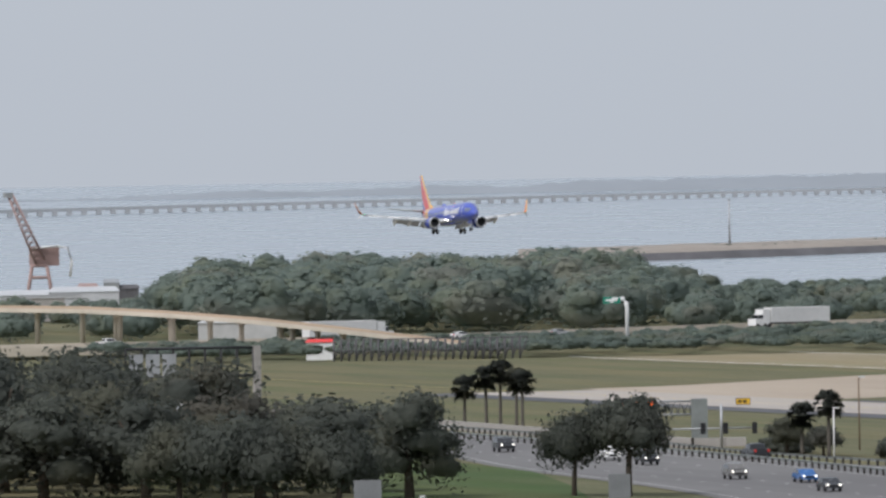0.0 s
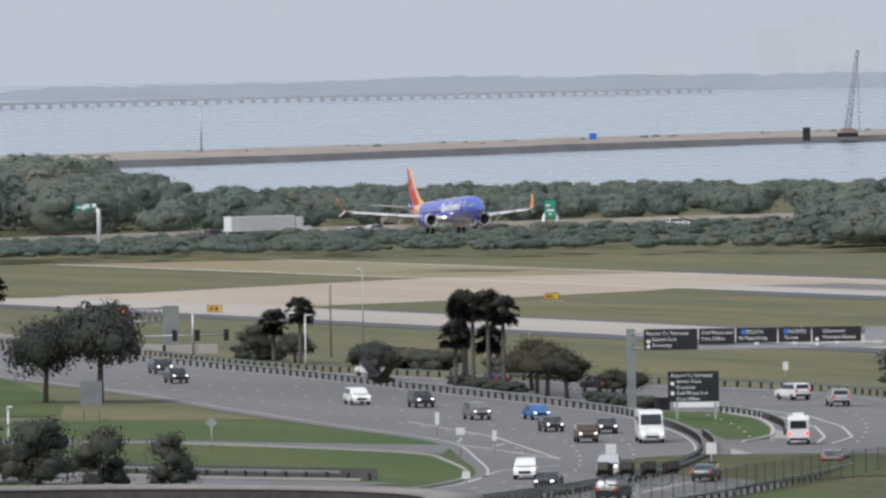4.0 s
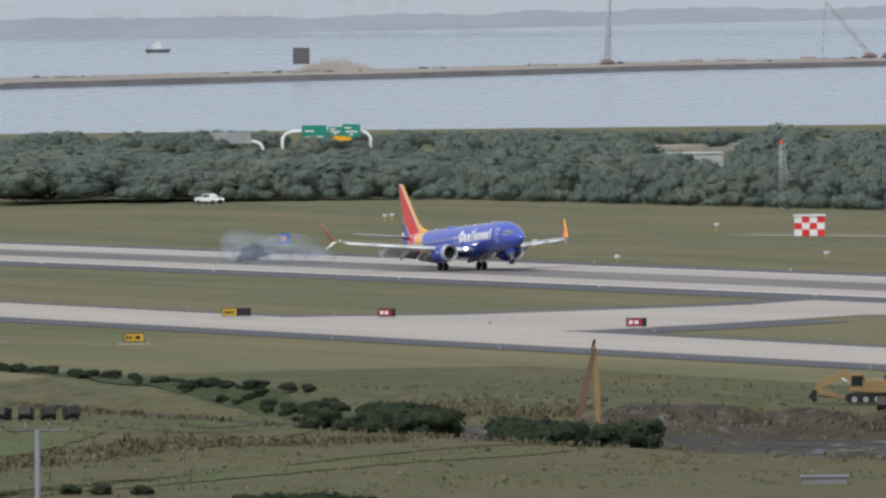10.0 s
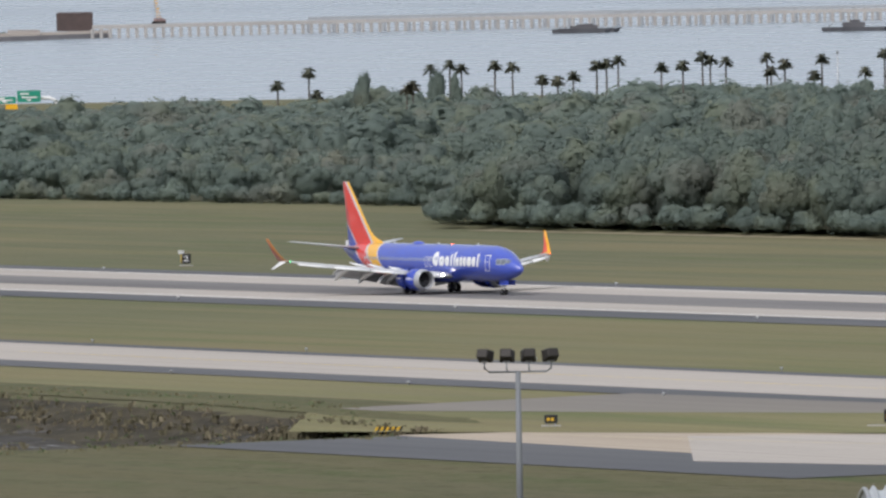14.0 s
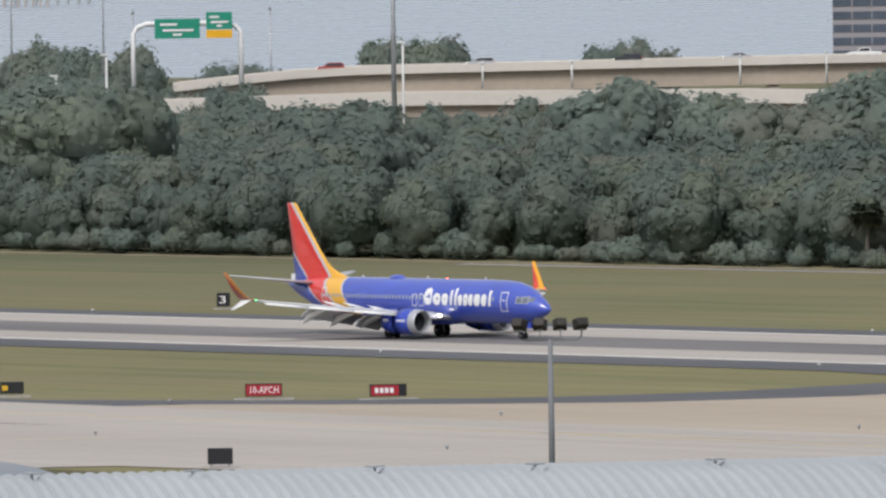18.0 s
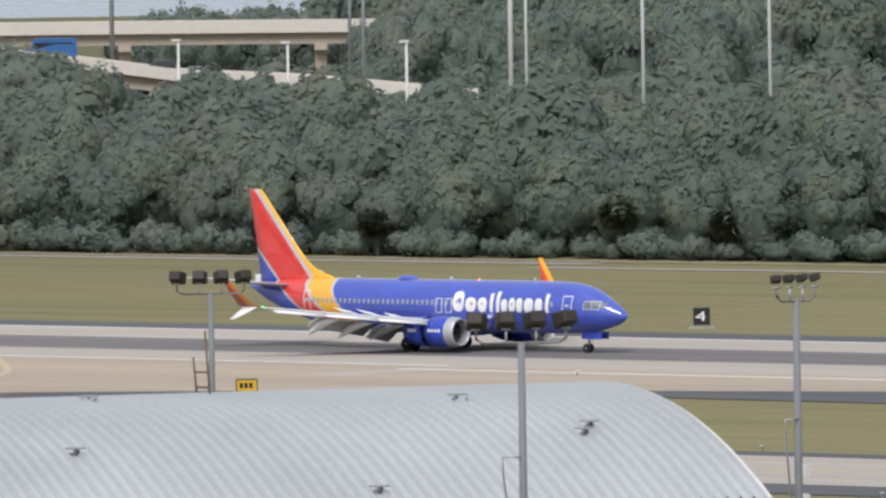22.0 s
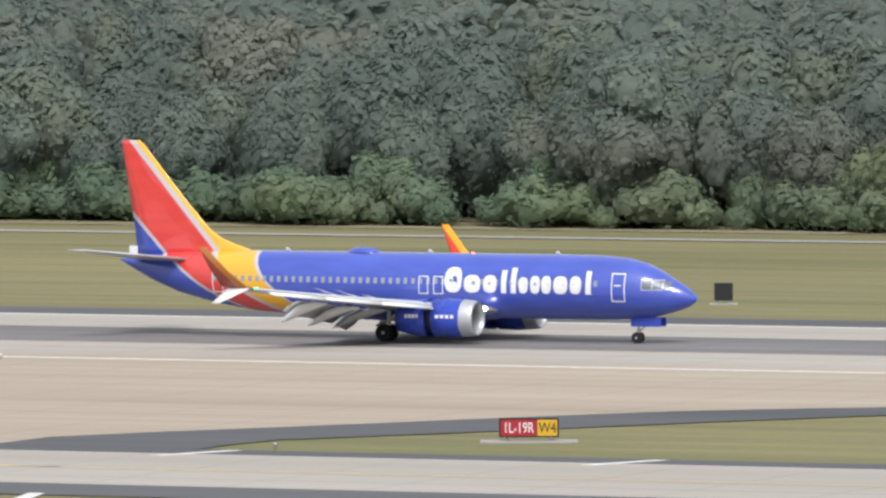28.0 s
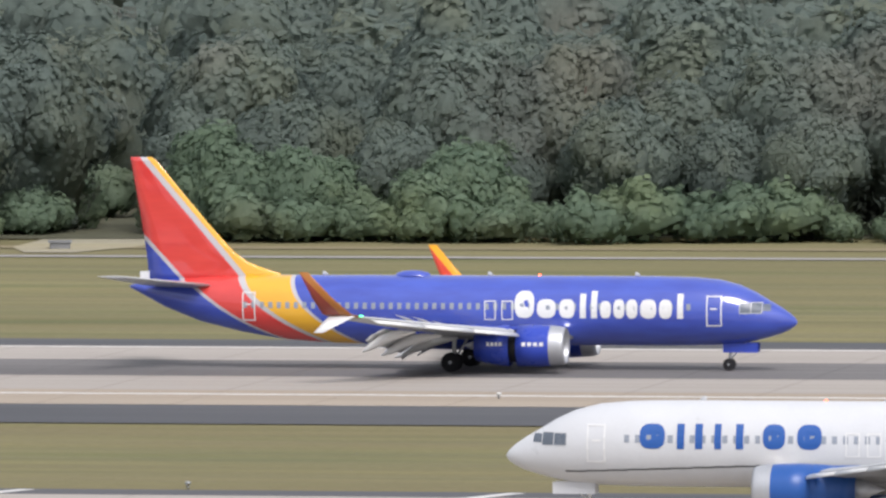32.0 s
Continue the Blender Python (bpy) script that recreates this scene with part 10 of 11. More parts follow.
def flyover(label, line, width, depth, rail, pier_step, ground=1.0):
    """line: (azimuth, range, height of the parapet's top)."""
    root = tagged(empty("flyover"), label, "bridge", "flyovers")
    az = [p[0] for p in line]
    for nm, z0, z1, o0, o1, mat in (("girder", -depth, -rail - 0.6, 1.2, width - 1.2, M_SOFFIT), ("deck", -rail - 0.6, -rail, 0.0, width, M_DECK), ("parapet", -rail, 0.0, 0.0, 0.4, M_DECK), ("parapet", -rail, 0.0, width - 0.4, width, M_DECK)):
        bm = bmesh.new()
        n = (len(line) - 1) * 4
        prev = None
        for i in range(n + 1):
            a = lerp(az[0], az[-1], i / n)
            r = float(np.interp(a, az, [p[1] for p in line]))
            z = float(np.interp(a, az, [p[2] for p in line]))
            cur = [bm.verts.new(pol(a, r + o, z + zz)) for o, zz in ((o0, z0), (o0, z1), (o1, z1), (o1, z0))]
            if prev:
                for k in range(4):
                    bm.faces.new((prev[k], cur[k], cur[(k + 1) % 4], prev[(k + 1) % 4]))
            else:
                bm.faces.new(cur)
            prev = cur
        bm.faces.new(prev)
        part(nm, bm, mat, root)
    a = az[0] + pier_step * 0.4
    while a < az[-1]:
        r = float(np.interp(a, az, [p[1] for p in line])) + width / 2
        z = float(np.interp(a, az, [p[2] for p in line])) - depth
        c = pol(a, r, 0)
        bm = bmesh.new()
        m = Matrix.Translation((c.x, c.y, 0)) @ Matrix.Rotation(-radians(a), 4, "Z")
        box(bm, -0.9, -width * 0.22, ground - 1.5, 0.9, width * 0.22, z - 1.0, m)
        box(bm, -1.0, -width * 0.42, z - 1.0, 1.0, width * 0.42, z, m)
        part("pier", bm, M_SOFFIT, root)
        a += pier_step
    return root


UPPER = ((-53.4, 1850, 14.6), (-53.1, 1850, 15.6), (-52.6, 1850, 16.9), (-50.0, 1850, 17.7), (-48.4, 1850, 17.8), (-47.1, 1850, 16.6))
flyover("upper cream concrete flyover with parapets, on broad piers", UPPER, 22, 4.6, 0.75, 0.9)
flyover("lower cream concrete flyover curving down behind the woods", ((-53.9, 1750, 13.0), (-52.2, 1750, 13.8), (-50.5, 1750, 13.5), (-49.2, 1750, 12.3), (-47.7, 1750, 11.3), (-46.9, 1750, 9.5), (-45.6, 1750, 7.2)), 12, 3.9, 1.5, 1.1)
RAMP2 = ((-45.3, 1500, 16.4), (-44.9, 1500, 15.3), (-44.47, 1500, 14.0), (-43.9, 1500, 11.9), (-43.3, 1500, 11.0), (-42.4, 1500, 8.6))
flyover("concrete ramp coming down behind the trees", RAMP2, 12, 3.4, 1.0, 0.9)
flyover("tan concrete viaduct wall beyond the ramp", ((-45.6, 1780, 15.6), (-44.5, 1780, 15.5), (-43.4, 1780, 15.3), (-42.9, 1780, 15.2)), 10, 3.8, 1.4, 1.0)
flyover("grey concrete bridge glimpsed over the trees", ((-19.3, 1200, 9.0), (-18.5, 1200, 8.3), (-17.7, 1200, 7.8)), 10, 2.0, 0.9, 0.5)
flyover("pale concrete overpass glimpsed through the trees", ((-56.1, 1900, 11.0), (-55.2, 1900, 10.2)), 10, 2.6, 1.2, 0.5)
block("viaduct_abutment", "pale concrete wall panel under the flyover's end", "wall", -47.85, 1846, 22, 3, 6, 15.8, M_DECK)
block("white_roof_house", "white flat-roofed building beyond the woods", "building", -13.1, 1200, 9, 6, 0.5, 5.6, M_ROOFW, rise=0.4)
block("white_roof_house", "white flat-roofed building beyond the woods", "building", -15.3, 1240, 12, 6, 0.5, 6.8, M_ROOFW, rise=0.4)
block("brick_house", "brown brick building among the trees", "building", -56.62, 2200, 6, 6, 3, 15.0, M_BROWN, rise=0.5)
block("white_roof_house", "white flat-roofed building above the trees", "building", -56.7, 2120, 9, 6, 3, 13.2, M_ROOFW, rise=0.4)
M_CURTAIN = worn("blue_grey_window_glass", (0.085, 0.105, 0.14), 0.15, spec=0.6, var=0.25, scale=0.2)
M_SPANDREL = worn("mauve_grey_cladding", (0.30, 0.285, 0.30), 0.7, var=0.08)


def office():
    """Long office block with ribbon windows between piers."""
    r = 2600
    a0, a1 = -50.03, -46.60
    p, q = pol(a0, r), pol(a1, r)
    d = q - p
    w = d.length
    root = tagged(empty("office_building", Matrix.Translation((p.x, p.y, 0)) @ Matrix.Rotation(math.atan2(d.y, d.x), 4, "Z")), "long grey office building with rows of ribbon windows", "building")
    bm = bmesh.new()
    box(bm, 0, 0.4, 0, w, 24, 40)
    part("wall", bm, M_SPANDREL, root)
    bm = bmesh.new()
    box(bm, -0.4, 0, 40, w + 0.4, 24.4, 41)
    part("roof", bm, M_SPANDREL, root)
    bays = ((0, 0.205), (0.236, 0.395), (0.43, 0.57), (0.605, 0.78), (0.815, 0.995))
    for b0, b1 in bays:
        for z in range(10, 37, 3):
            n = max(4, int((b1 - b0) * w / 4.5))
            for i in range(n):
                x0, x1 = w * lerp(b0, b1, i / n), w * lerp(b0, b1, (i + 1) / n)
                bm = bmesh.new()
                box(bm, x0 + 0.15, 0.25, z, x1 - 0.15, 0.42, z + 1.75)
                part("window", bm, M_CURTAIN, root)
    for x in (0.2205, 0.4125, 0.5875, 0.7975):
        bm = bmesh.new()
        box(bm, w * x - 2.0, -0.5, 0, w * x + 2.0, 0.5, 40.5)
        part("pier", bm, M_FARB, root)


office()
road_arch("sign_arch", "white tubular sign arch with green and yellow road signs", -53.60, -53.05, 1830, 14, 24.6, ((0.20, 0.62, 22.2, 25.4, M_GREEN), (0.68, 0.92, 23.6, 26.4, M_GREEN), (0.68, 0.92, 22.2, 23.5, M_YELLOW)))
road_arch("sign_arch", "white sign arch with green and yellow signs over the flyover", -47.24, -46.48, 1830, 12, 22.8, ((0.18, 0.58, 20.3, 23.4, M_GREEN), (0.6, 0.78, 20.2, 23.0, M_YELLOW)))
road_arch("sign_arch", "green road signs half hidden in the woods", -39.75, -39.30, 1500, 4, 10.6, ((0.16, 0.46, 10.2, 13.2, M_GREEN), (0.54, 0.78, 10.4, 13.2, M_GREEN)))

# lamp posts on and behind the flyovers
for _az, _r, _z0, _z1 in ((-51.819, 1848, 13, 17), (-51.364, 1848, 13, 17), (-50.504, 1848, 13, 17.5), (-50.063, 1848, 13, 18), (-49.177, 1848, 12, 18), (-48.727, 1848, 12, 18)):
    mast("bridge_strut", "pale pole standing before the flyover", _az, _r, _z0, _z1, 0.2, M_ROOFW, "flyover poles")
for _az, _top, _r in ((-53.739, -0.47, 1700), (-53.998, -0.575, 1700), (-52.225, -0.43, 1700), (-46.946, -0.545, 1740), (-46.48, -0.572, 1740), (-45.962, -0.612, 1700), (-45.455, -0.645, 1650), (-44.946, -0.675, 1600), (-43.927, -0.72, 1480), (-43.369, -0.74, 1480), (-42.763, -0.745, 1400), (-48.228, -0.42, 1845), (-47.387, -0.51, 1845), (-38.0, -0.9, 1150), (-40.265, -0.895, 1150)):
    _zt = EYE[2] + _r * math.tan(radians(_top))
    _c = pol(_az, _r)
    _l = tagged(empty("lamp_post", Matrix.Translation((_c.x, _c.y, 1.0)) @ Matrix.Rotation(radians(-_az), 4, "Z")), "pale lamp post with a short flat head", "street lamp", "lamp posts")
    bm = bmesh.new()
    tube(bm, [(0, 0, 0), (0, 0, _zt - 1)], [0.22, 0.16], 8)
    part("pole", bm, M_ROOFW, _l)
    bm = bmesh.new()
    box(bm, -0.9, -0.3, _zt - 1.15, 0.35, 0.3, _zt - 0.85)
    part("lamp_head", bm, M_ROOFW, _l)
for _az, _r, _rad in ((-54.70, 1700, 0.4), (-54.455, 1900, 0.3), (-54.221, 2000, 0.2), (-53.752, 1900, 0.2), (-55.946, 2000, 0.2), (-55.82, 1900, 0.2), (-52.272, 1700, 0.45), (-49.742, 1840, 0.3), (-47.589, 1840, 0.25), (-48.577, 1840, 0.25), (-44.264, 1700, 0.4), (-43.05, 1600, 0.3), (-42.98, 1500, 0.3), (-42.23, 1300, 0.35), (-42.151, 1250, 0.2), (-41.555, 1150, 0.22), (-40.908, 1150, 0.22), (-40.176, 1150, 0.22), (-39.319, 1150, 0.22), (-38.263, 1150, 0.2), (-37.138, 1150, 0.2), (-35.873, 1150, 0.2), (-34.465, 1200, 0.2), (-32.214, 1150, 0.18), (-29.17, 1000, 0.16), (-29.006, 1000, 0.16), (-28.842, 1000, 0.16)):
    mast("tall_pole", "tall slim grey light pole rising behind the woods", _az, _r, 2, 46 if _az < -44.1 or _az > -42.3 else 40, _rad, M_ROOFW if _az > -42.5 else M_GREYMETAL, "tall poles")

# trees beyond the ramps
_far = Wood()
_rng = np.random.default_rng(5)
for _a0, _a1, _r0, _r1, _n, _h0, _h1 in ((-47.9, -45.0, 1560, 1700, 70, 4.5, 6.5), (-47.3, -45.0, 1800, 1950, 60, 14, 17.5), (-42.9, -41.0, 1560, 1750, 50, 12, 19), (-43.9, -42.4, 1350, 1440, 26, 7, 10), (-56.0, -53.0, 1450, 1700, 80, 9, 13), (-44.2, -43.2, 1800, 1900, 16, 14, 16), (-54.2, -52.9, 1950, 2100, 24, 14, 19), (-52.4, -51.9, 1960, 2100, 8, 17.5, 19.5), (-51.25, -50.9, 1960, 2100, 5, 17, 18.5), (-58.0, -55.4, 1750, 2050, 110, 11, 14.5), (-55.4, -53.0, 1650, 1900, 90, 11.5, 15.5)):
    for _i in range(_n):
        _a, _r = _rng.uniform(_a0, _a1), _rng.uniform(_r0, _r1)
        _h = _rng.uniform(_h0, _h1)
        _c = pol(_a, _r)
        _far.add(oak_variant("mid", int(_rng.integers(0, 6)), 14.0, 6.6, 11, 1900, 0.42, M_OAK), _c.x, _c.y, _h / 14 * 0.8, _h / 14, 1.0)
_far.done("ramp_trees", M_OAK, "dark green trees beyond the road ramps")
place_tree("tall_tree", "tall bright green tree among the dark woods", "bright", 0, *pol(-45.24, 1470).xy, 1.0, 22.0, 9.6, M_BRIGHT, 7000, 0.24, 14, "", 0.3, 0.2, 1.0)
for _a, _h in ((-51.15, 19.3), (-49.72, 19.8), (-49.45, 18.6), (-49.92, 18.0), (-50.6, 17.2), (-48.6, 17.6), (-48.1, 15.4), (-47.6, 15.6), (-52.5, 17.0), (-53.9, 20), (-54.2, 19.5), (-54.55, 19.8), (-54.85, 19.2), (-55.1, 17.5), (-45.75, 14.5), (-45.55, 16), (-45.0, 17.5), (-44.85, 17), (-44.68, 16), (-44.52, 14.5)):
    place_tree("round_tree", "round-headed dark tree standing out of the woods", "round", int(_h) % 3, *pol(_a, 1380).xy, _h / 13.0, 13.0, 7.5, M_OAK, 4500, 0.36, 12, "round-headed trees", None, 0.3, 0.5)

# ======== other airliners ========
M_HULLWHITE = worn("white_hull_paint", (0.62, 0.63, 0.645), 0.35, 0, 0.5, 0.06)
M_UBLUE = worn("blue_nacelle_paint", (0.022, 0.10, 0.36), 0.35, 0, 0.5, 0.08)
M_DARKFIN = worn("near_black_fin_paint", (0.012, 0.014, 0.02), 0.35, 0, 0.5, 0.1)


def striped_fin():
    m = Nodes("striped_fin_paint", 0.35, 0, 0.5)
    x, y, z = m.xyz(m.coords())
    v = m.math("FRACT", m.math("DIVIDE", m.math("ADD", z, m.math("MULTIPLY", x, 0.10)), 0.95))
    bar = m.math("GREATER_THAN", v, 0.5)
    white = m.math("GREATER_THAN", v, 0.84)
    split = m.math("GREATER_THAN", m.math("ADD", m.math("MULTIPLY", z, 0.60), x), -11.7)
    blue = m.mix(white, m.mix(bar, (0.02, 0.07, 0.16), (0.03, 0.12, 0.24)), (0.68, 0.70, 0.72))
    red = m.mix(bar, (0.50, 0.05, 0.045), (0.50, 0.50, 0.52))
    m.color(m.mix(split, red, blue))
    return m.mat


M_STRIPED = striped_fin()
for _tip, _yaw in (((-266.8, 399), 182), ((-217.5, 366), 182)):
    _j = build_jet("parked_airliner", M_HULLWHITE, M_STRIPED, M_HULLWHITE, M_WING, "parked silver-white airliner with a red, white and blue striped fin", None, None, M_HULLWHITE, False)
    _off = Matrix.Rotation(radians(_yaw), 4, "Z") @ Vector((-18.0, 0, 0))
    _j.matrix_basis = Matrix.Translation((_tip[0] - _off.x, _tip[1] - _off.y, 0)) @ Matrix.Rotation(radians(_yaw), 4, "Z")
_j = build_jet("dark_finned_airliner", M_HULLWHITE, M_DARKFIN, M_HULLWHITE, M_WING, "parked white airliner with a near-black fin", None, None, M_HULLWHITE, False)
_off = Matrix.Rotation(radians(-24), 4, "Z") @ Vector((-18.0, 0, 0))
_j.matrix_basis = Matrix.Translation((-97.8 - _off.x, 363 - _off.y, 0)) @ Matrix.Rotation(radians(-24), 4, "Z")
UCELLS = [(0, 1.2, 0, 1.15, True), (1.75, 2.1, 0, 1.15, False), (2.6, 2.95, 0, 1.15, False), (3.5, 3.82, 0, 1.15, False), (4.5, 4.85, 0, 1.15, False), (5.75, 6.8, 0, 1.15, True), (7.35, 8.5, 0, 1.15, True)]
taxiing_jet = build_jet("taxiing_airliner", M_HULLWHITE, M_UBLUE, M_UBLUE, M_WING, "white airliner with blue engines and blue hull blocks on the taxiway", (M_UBLUE, (6.6, 15.5), UCELLS, 3.25), None, M_UBLUE, False)
taxiing_jet.matrix_basis = Matrix.Translation((-101 + 19.55, 508, 0)) @ Matrix.Rotation(math.pi, 4, "Z")

for _s in (-1, 1):
    bm = bmesh.new()
    for _st in range(3, 33):
        _z = lambda q: 2.15 + 0.35 * min(1, max(0, (q - 3) / 9)) - 0.2 * min(1, max(0, (q - 14) / 16))
        patch(bm, _st, _st + 1.0, _z(_st) - 0.03, _z(_st) + 0.03, _s, 0.015, 1)
    bmesh.ops.remove_doubles(bm, verts=bm.verts[:], dist=0.02)
    part("cheat_line", bm, M_DARK, taxiing_jet, "thin dark line along the hull")


def steel_frame():
    """Back of a sign truss between the oaks: dark chords, posts and a broad end column."""
    p, q = Vector((-1286.5, 337.2, 0)), Vector((-1282.6, 351.8, 0))
    root = tagged(empty("sign_truss"), "dark steel sign truss on a grey column among the oaks", "sign gantry")
    p.z = q.z = 0
    zt, zb = 14.6, 11.3
    for k in (0.0, 1.4):
        for z in (zb, zt):
            bm = bmesh.new()
            o = Vector((-k, 0.2 * k, z))
            tube(bm, [p + o, q + o], 0.16, 6)
            part("chord", bm, M_BLACK, root)
        for i in range(9):
            bm = bmesh.new()
            a = p.lerp(q, i / 8) + Vector((-k, 0.2 * k, 0))
            tube(bm, [a + Vector((0, 0, zb)), a + Vector((0, 0, zt))], 0.10, 6)
            part("upright", bm, M_BLACK, root)
    for i in range(3):
        bm = bmesh.new()
        a, b = p.lerp(q, 0.02 + 0.13 * i), p.lerp(q, 0.13 + 0.13 * i)
        ribbon(bm, a + Vector((0.3, 0, zb)), b + Vector((0.3, 0, zb)), b + Vector((0.3, 0, zt - 0.6)), a + Vector((0.3, 0, zt - 0.6)))
        part("panel_back", bm, M_GREYMETAL, root)
    bm = bmesh.new()
    box(bm, q.x - 0.5, q.y, -0.3, q.x + 0.5, q.y + 0.8, zt + 0.2)
    part("column", bm, M_ROADC, root)


steel_frame()
# ======== traffic beyond the woods, a bird ========
def semi(label):
    """Articulated lorry with a long white trailer."""
    root = tagged(empty("semi_truck"), label, "truck", "freeway traffic")
    bm = bmesh.new()
    box(bm, -13.8, -1.3, 1.15, 2.4, 1.3, 4.2)
    bmesh.ops.bevel(bm, geom=bm.edges[:], offset=0.06, segments=1, affect="EDGES")
    part("trailer", bm, M_ROOFW, root)
    bm = bmesh.new()
    for x0, x1, z in ((2.7, 4.6, 3.9), (4.6, 5.3, 2.9), (5.3, 6.7, 2.0)):
        box(bm, x0, -1.2, 0.6, x1, 1.2, z)
    part("cab", bm, M_CAR["white"], root)
    bm = bmesh.new()
    box(bm, 4.62, -1.22, 2.0, 5.32, 1.22, 2.75)
    part("cab_window", bm, M_GLASS, root)
    bm = bmesh.new()
    box(bm, -12.8, -1.0, 0.8, 2.6, 1.0, 1.14)
    part("chassis", bm, M_DARK, root)
    for x in (-11.6, -10.3, 2.9, 4.1, 6.1):
        for s in (-1, 1):
            bm = bmesh.new()
            tube(bm, [(x, s * 1.25, 0.5), (x, s * 0.9, 0.5)], 0.5, 14)
            part("wheel", bm, M_TYRE, root)
    return root


def on_road(az, r, z):
    p = pol(az, r, z)
    return p


def glide(ob, stops, z, flat=True):
    """Keys a vehicle along (time, azimuth, range) stops; before and after them it stands."""
    pts = [(t, pol(a, r, zz)) for (t, a, r), zz in zip(stops, z)]
    keys = []
    for i, (t, p) in enumerate(pts):
        a, b = pts[max(0, i - 1)][1], pts[min(len(pts) - 1, i + 1)][1]
        h2 = math.degrees(math.atan2(b.y - a.y, b.x - a.x))
        keys.append((t, pose(p.x, p.y, p.z, 0, 0, h2)))
    if keys[0][0] > 0:
        keys.insert(0, (0, keys[0][1]))
    if keys[-1][0] < 32:
        keys.append((32, keys[-1][1]))
    walk(ob, keys)


def far_traffic():
    zr = 1.95
    a = semi("white articulated lorry rolling along the freeway")
    glide(a, ((0, -74.1, 2215), (2.5, -72.69, 2255), (4.5, -71.52, 2292), (6, -70.65, 2315), (7.5, -69.78, 2330), (9.5, -68.6, 2350)), [zr] * 6)
    a = semi("white articulated lorry on the far lanes of the freeway")
    glide(a, ((0, -71.99, 2306), (2.5, -73.6, 2250), (4.5, -74.8, 2215)), [zr] * 3)
    for k, (kind, col, t0, az0, v) in enumerate((("suv", "dark", 2, -73.2, 0.55), ("sedan", "silver", 2, -72.0, 0.55), ("pickup", "white", 5, -72.9, 0.5), ("suv", "silver", 5, -71.9, -0.5), ("sedan", "white", 6, -70.3, 0.55), ("suv", "white", 7.5, -68.0, 0.5), ("van", "white", 5, -69.6, -0.5))):
        c = vehicle("freeway_car", kind, col, col + " car rolling along the distant freeway")
        rr = lambda q: float(np.interp(q, [-75, -74.1, -72.69, -71.52, -70.65, -69.78, -68.6, -66], [2195, 2215, 2255, 2292, 2315, 2330, 2350, 2390])) + (6 if v < 0 else 0)
        a0, a1 = az0 - v * t0, az0 + v * (9 - t0)
        glide(c, [(t, az0 + v * (t - t0), rr(az0 + v * (t - t0))) for t in (0, 3, 6, 9)], [zr] * 4)
    # on the upper flyover all drive the same way
    for kind, col, px in (("pickup", "white", -50.29), ("sedan", "black", -49.93), ("sedan", "white", -49.72), ("bus", "teal", -49.40), ("suv", "white", -49.26), ("suv", "red", -49.18), ("suv", "dark", -48.72), ("suv", "grey", -48.60), ("pickup", "white", -48.50), ("suv", "red", -47.86), ("sedan", "silver", -47.78), ("suv", "dark", -51.5), ("sedan", "silver", -50.94), ("suv", "silver", -52.25), ("suv", "red", -53.0)):
        c = vehicle("flyover_car", kind, col, col + " vehicle driving over the upper flyover")
        st = [(t, px - 0.47 * (t - 19.0)) for t in (15.5, 17.2, 19.0, 20.0, 21.0)]
        st = [(t, min(-47.2, max(-53.2, q))) for t, q in st]
        zz = [float(np.interp(q, [p[0] for p in UPPER], [p[2] for p in UPPER])) - 0.75 for t, q in st]
        glide(c, [(t, q, 1853.5) for t, q in st], [z + 0.03 for z in zz])
    b = vehicle("city_bus", "bus", "blue", "blue bus with a white roof climbing the ramp")
    b.scale = (1, 1, 1)
    rz = lambda q: float(np.interp(q, [p[0] for p in RAMP2], [p[2] for p in RAMP2])) - 0.97
    glide(b, [(t, q, 1504) for t, q in ((19.0, -43.2), (20.0, -43.65), (21.0, -44.11), (22.0, -44.59), (23.0, -45.05))], [rz(q) for q in (-43.2, -43.65, -44.11, -44.59, -45.05)])
    for kind, col, q0 in (("suv", "dark", -44.03), ("sedan", "silver", -43.84)):
        c = vehicle("ramp_car", kind, col, col + " car climbing the ramp behind the bus")
        glide(c, [(t, q0 - 0.45 * (t - 22.0), 1504) for t in (20.0, 21.0, 22.0, 23.0)], [rz(q0 - 0.45 * (t - 22.0)) for t in (20.0, 21.0, 22.0, 23.0)])
    c = vehicle("ramp_car", "suv", "white", "white car on the ramp before the bus")
    glide(c, [(t, q, 1504) for t, q in ((19.5, -43.8), (21.0, -44.45), (22.5, -45.1))], [rz(q) for q in (-43.8, -44.45, -45.1)])
    c = vehicle("airfield_pickup", "pickup", "white", "white pickup standing before the woods")
    walk(c, [(0, pose(-1814, 790, 1.47, 0, 0, 20)), (32, pose(-1814, 790, 1.47, 0, 0, 20))])


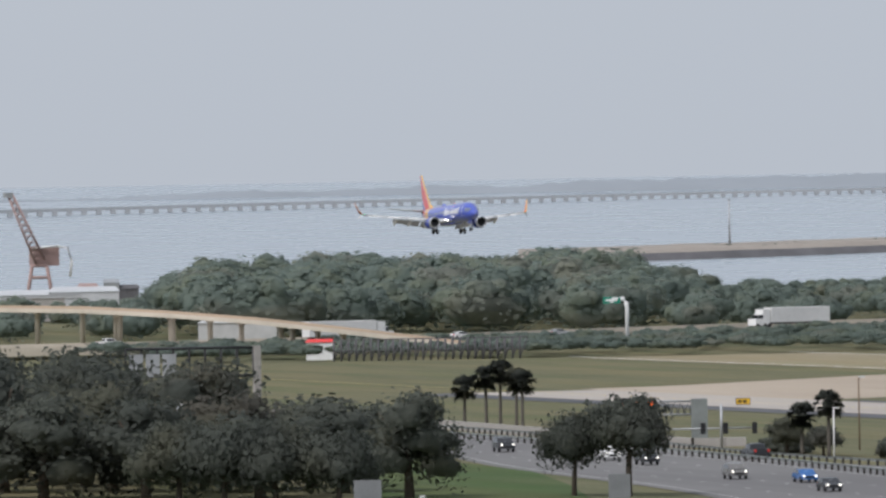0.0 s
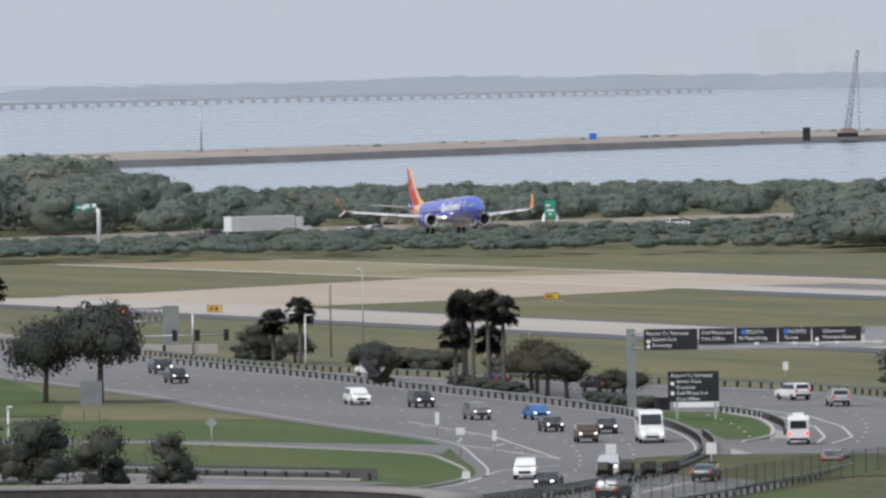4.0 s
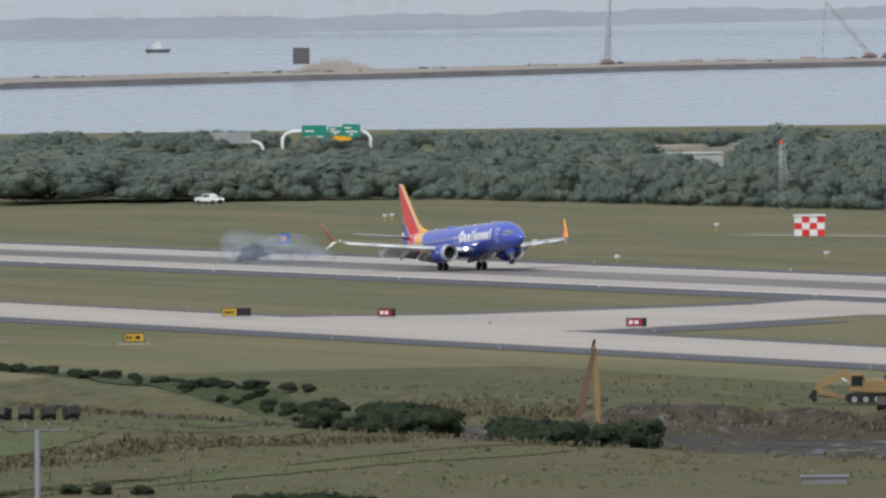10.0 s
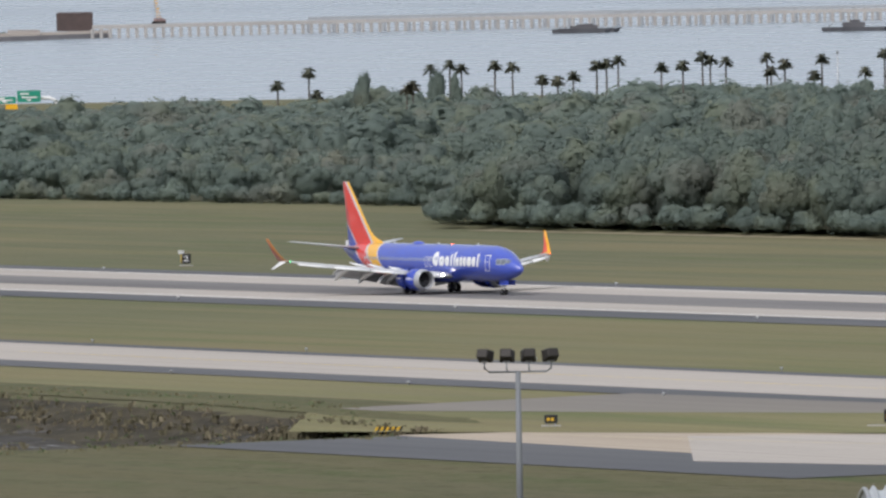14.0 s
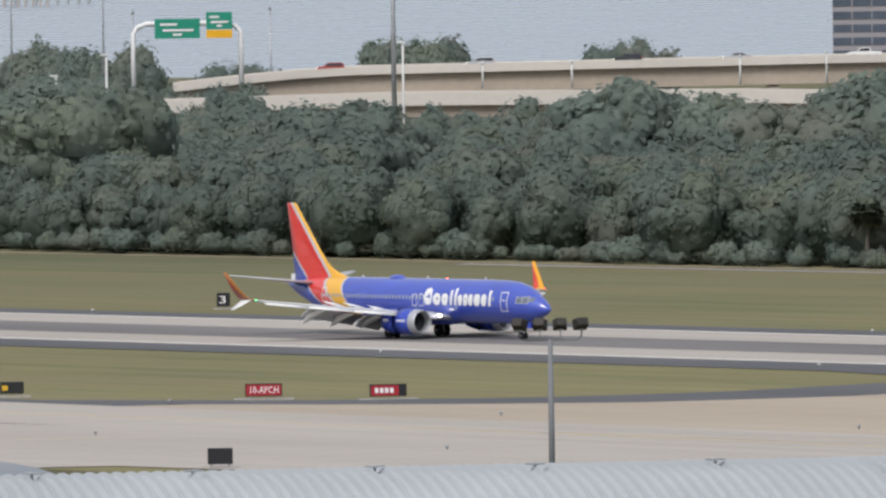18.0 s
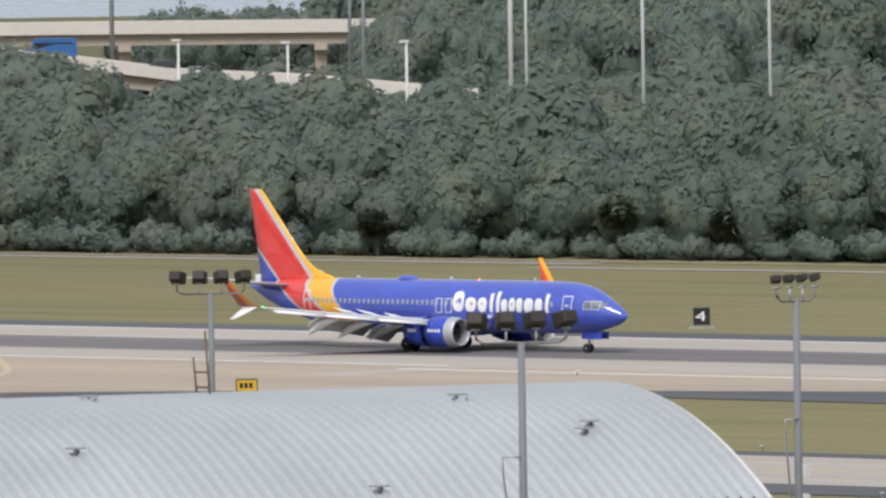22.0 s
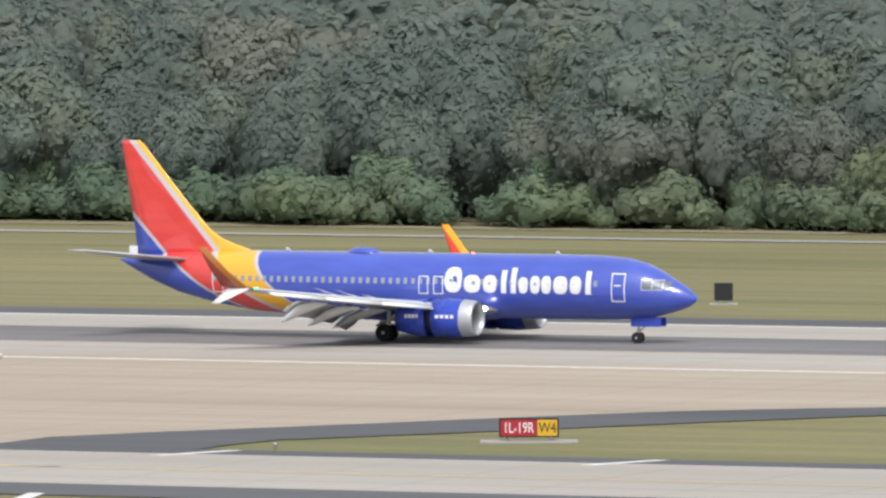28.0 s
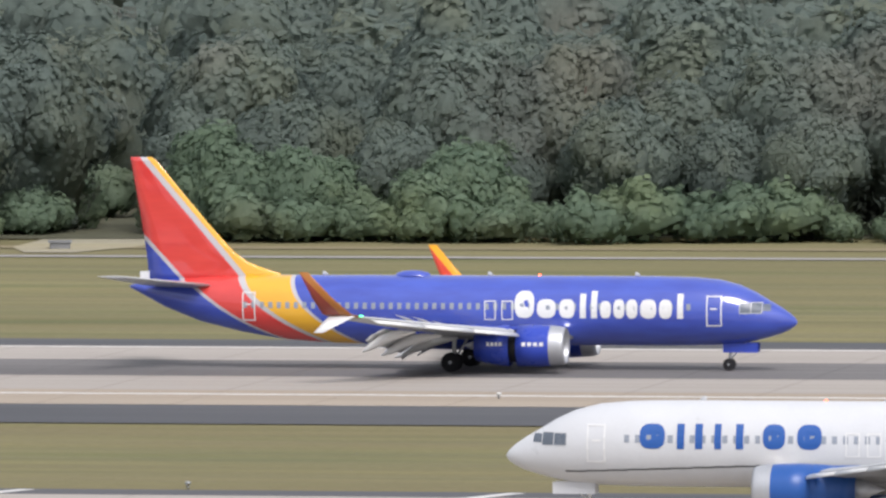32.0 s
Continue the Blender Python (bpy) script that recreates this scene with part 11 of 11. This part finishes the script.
def bird():
    """A dark bird that flaps past low over the road."""
    root = tagged(empty("bird"), "black bird flapping low over the lawn", "bird")
    bm = bmesh.new()
    tube(bm, [(-0.26, 0, 0), (-0.1, 0, 0.01), (0.08, 0, 0.02), (0.2, 0, 0.05), (0.27, 0, 0.04)], [0.02, 0.06, 0.07, 0.04, 0.01], 8)
    part("body", bm, M_BLACK, root)
    wings = []
    for s in (-1, 1):
        bm = bmesh.new()
        foil(bm, [((0.12, 0, 0), (-0.22, 0, 0), 0.03, (0, 0, 1)), ((0.14, s * 0.25, 0), (-0.2, 0, 0), 0.02, (0, 0, 1)), ((0.02, s * 0.52, 0), (-0.08, 0, 0), 0.01, (0, 0, 1))])
        w = part("wing", bm, M_BLACK, root)
        w.location = (0, s * 0.04, 0.03)
        wings.append((w, s))
    walk(root, [(0, pose(-175.2, 41.2, 33.7, 0, 0, 75)), (0.5, pose(-173.7, 47.2, 32.6, 0, 0, 74)), (1.0, pose(-172.0, 53.0, 31.5, 0, 0, 74)), (2.0, pose(-168.3, 62.4, 30.5, 0, 0, 50)), (3.0, pose(-160.8, 60.0, 30.2, 0, 0, -40)), (4.5, pose(-154.8, 48.0, 30.3, 0, 0, -70)), (7, pose(-144.0, 27.0, 31.0, 0, 0, -65)), (32, pose(-141.6, 21.0, 31.0, 0, 0, -65))])
    for w, s in wings:
        rows, t = [], 0.0
        while t < 3.2:
            rows.append((t, pose(0, s * 0.04, 0.03, s * (38 if int(round(t / 0.15)) % 2 else -30), 0, 0)))
            t += 0.15
        rows.append((32, pose(0, s * 0.04, 0.03, 0, 0, 0)))
        walk(w, rows)


def tyre_smoke():
    """Blue-grey puffs that the tyres throw up where they first touch the runway."""
    m = Nodes("tyre_smoke", 1.0, 0, 0)
    m.color((0.48, 0.55, 0.64))
    clear = m.node("ShaderNodeBsdfTransparent")
    mix = m.node("ShaderNodeMixShader")
    mix.inputs[0].default_value = 0.09
    m.t.links.new(clear.outputs[0], mix.inputs[1])
    m.t.links.new(m.b.outputs[0], mix.inputs[2])
    m.t.links.new(mix.outputs[0], m.t.nodes["Material Output"].inputs["Surface"])
    rng = np.random.default_rng(12)
    for i in range(16):
        bv, bq = MID_BALL
        k = 1 + 0.12 * rng.normal(size=(len(bv), 1))
        puff = new("smoke_puff", np_mesh("smoke_puff", bv * k * np.array([4.2, 2.4, 1.3]) * rng.uniform(0.7, 1.3), bq, m.mat))
        tagged(puff, "faint blue-grey puff of tyre smoke over the runway", "smoke", "tyre smoke")
        x, y = -1426 + rng.uniform(-13, 13), RW + rng.uniform(-4, 4)
        z = rng.uniform(1.0, 3.8)
        walk(puff, [(0, pose(x, y, -4)), (9.2, pose(x, y, -4)), (9.6, pose(x - 1, y, z * 0.6)), (11.0, pose(x - 3, y + 2, z)), (14.0, pose(x - 10, y + 5, z + 1.5)), (32, pose(x - 30, y + 12, z + 4))])


def motions():
    fly()
    drive_all()
    far_traffic()
    bird()
    tyre_smoke()


motions()
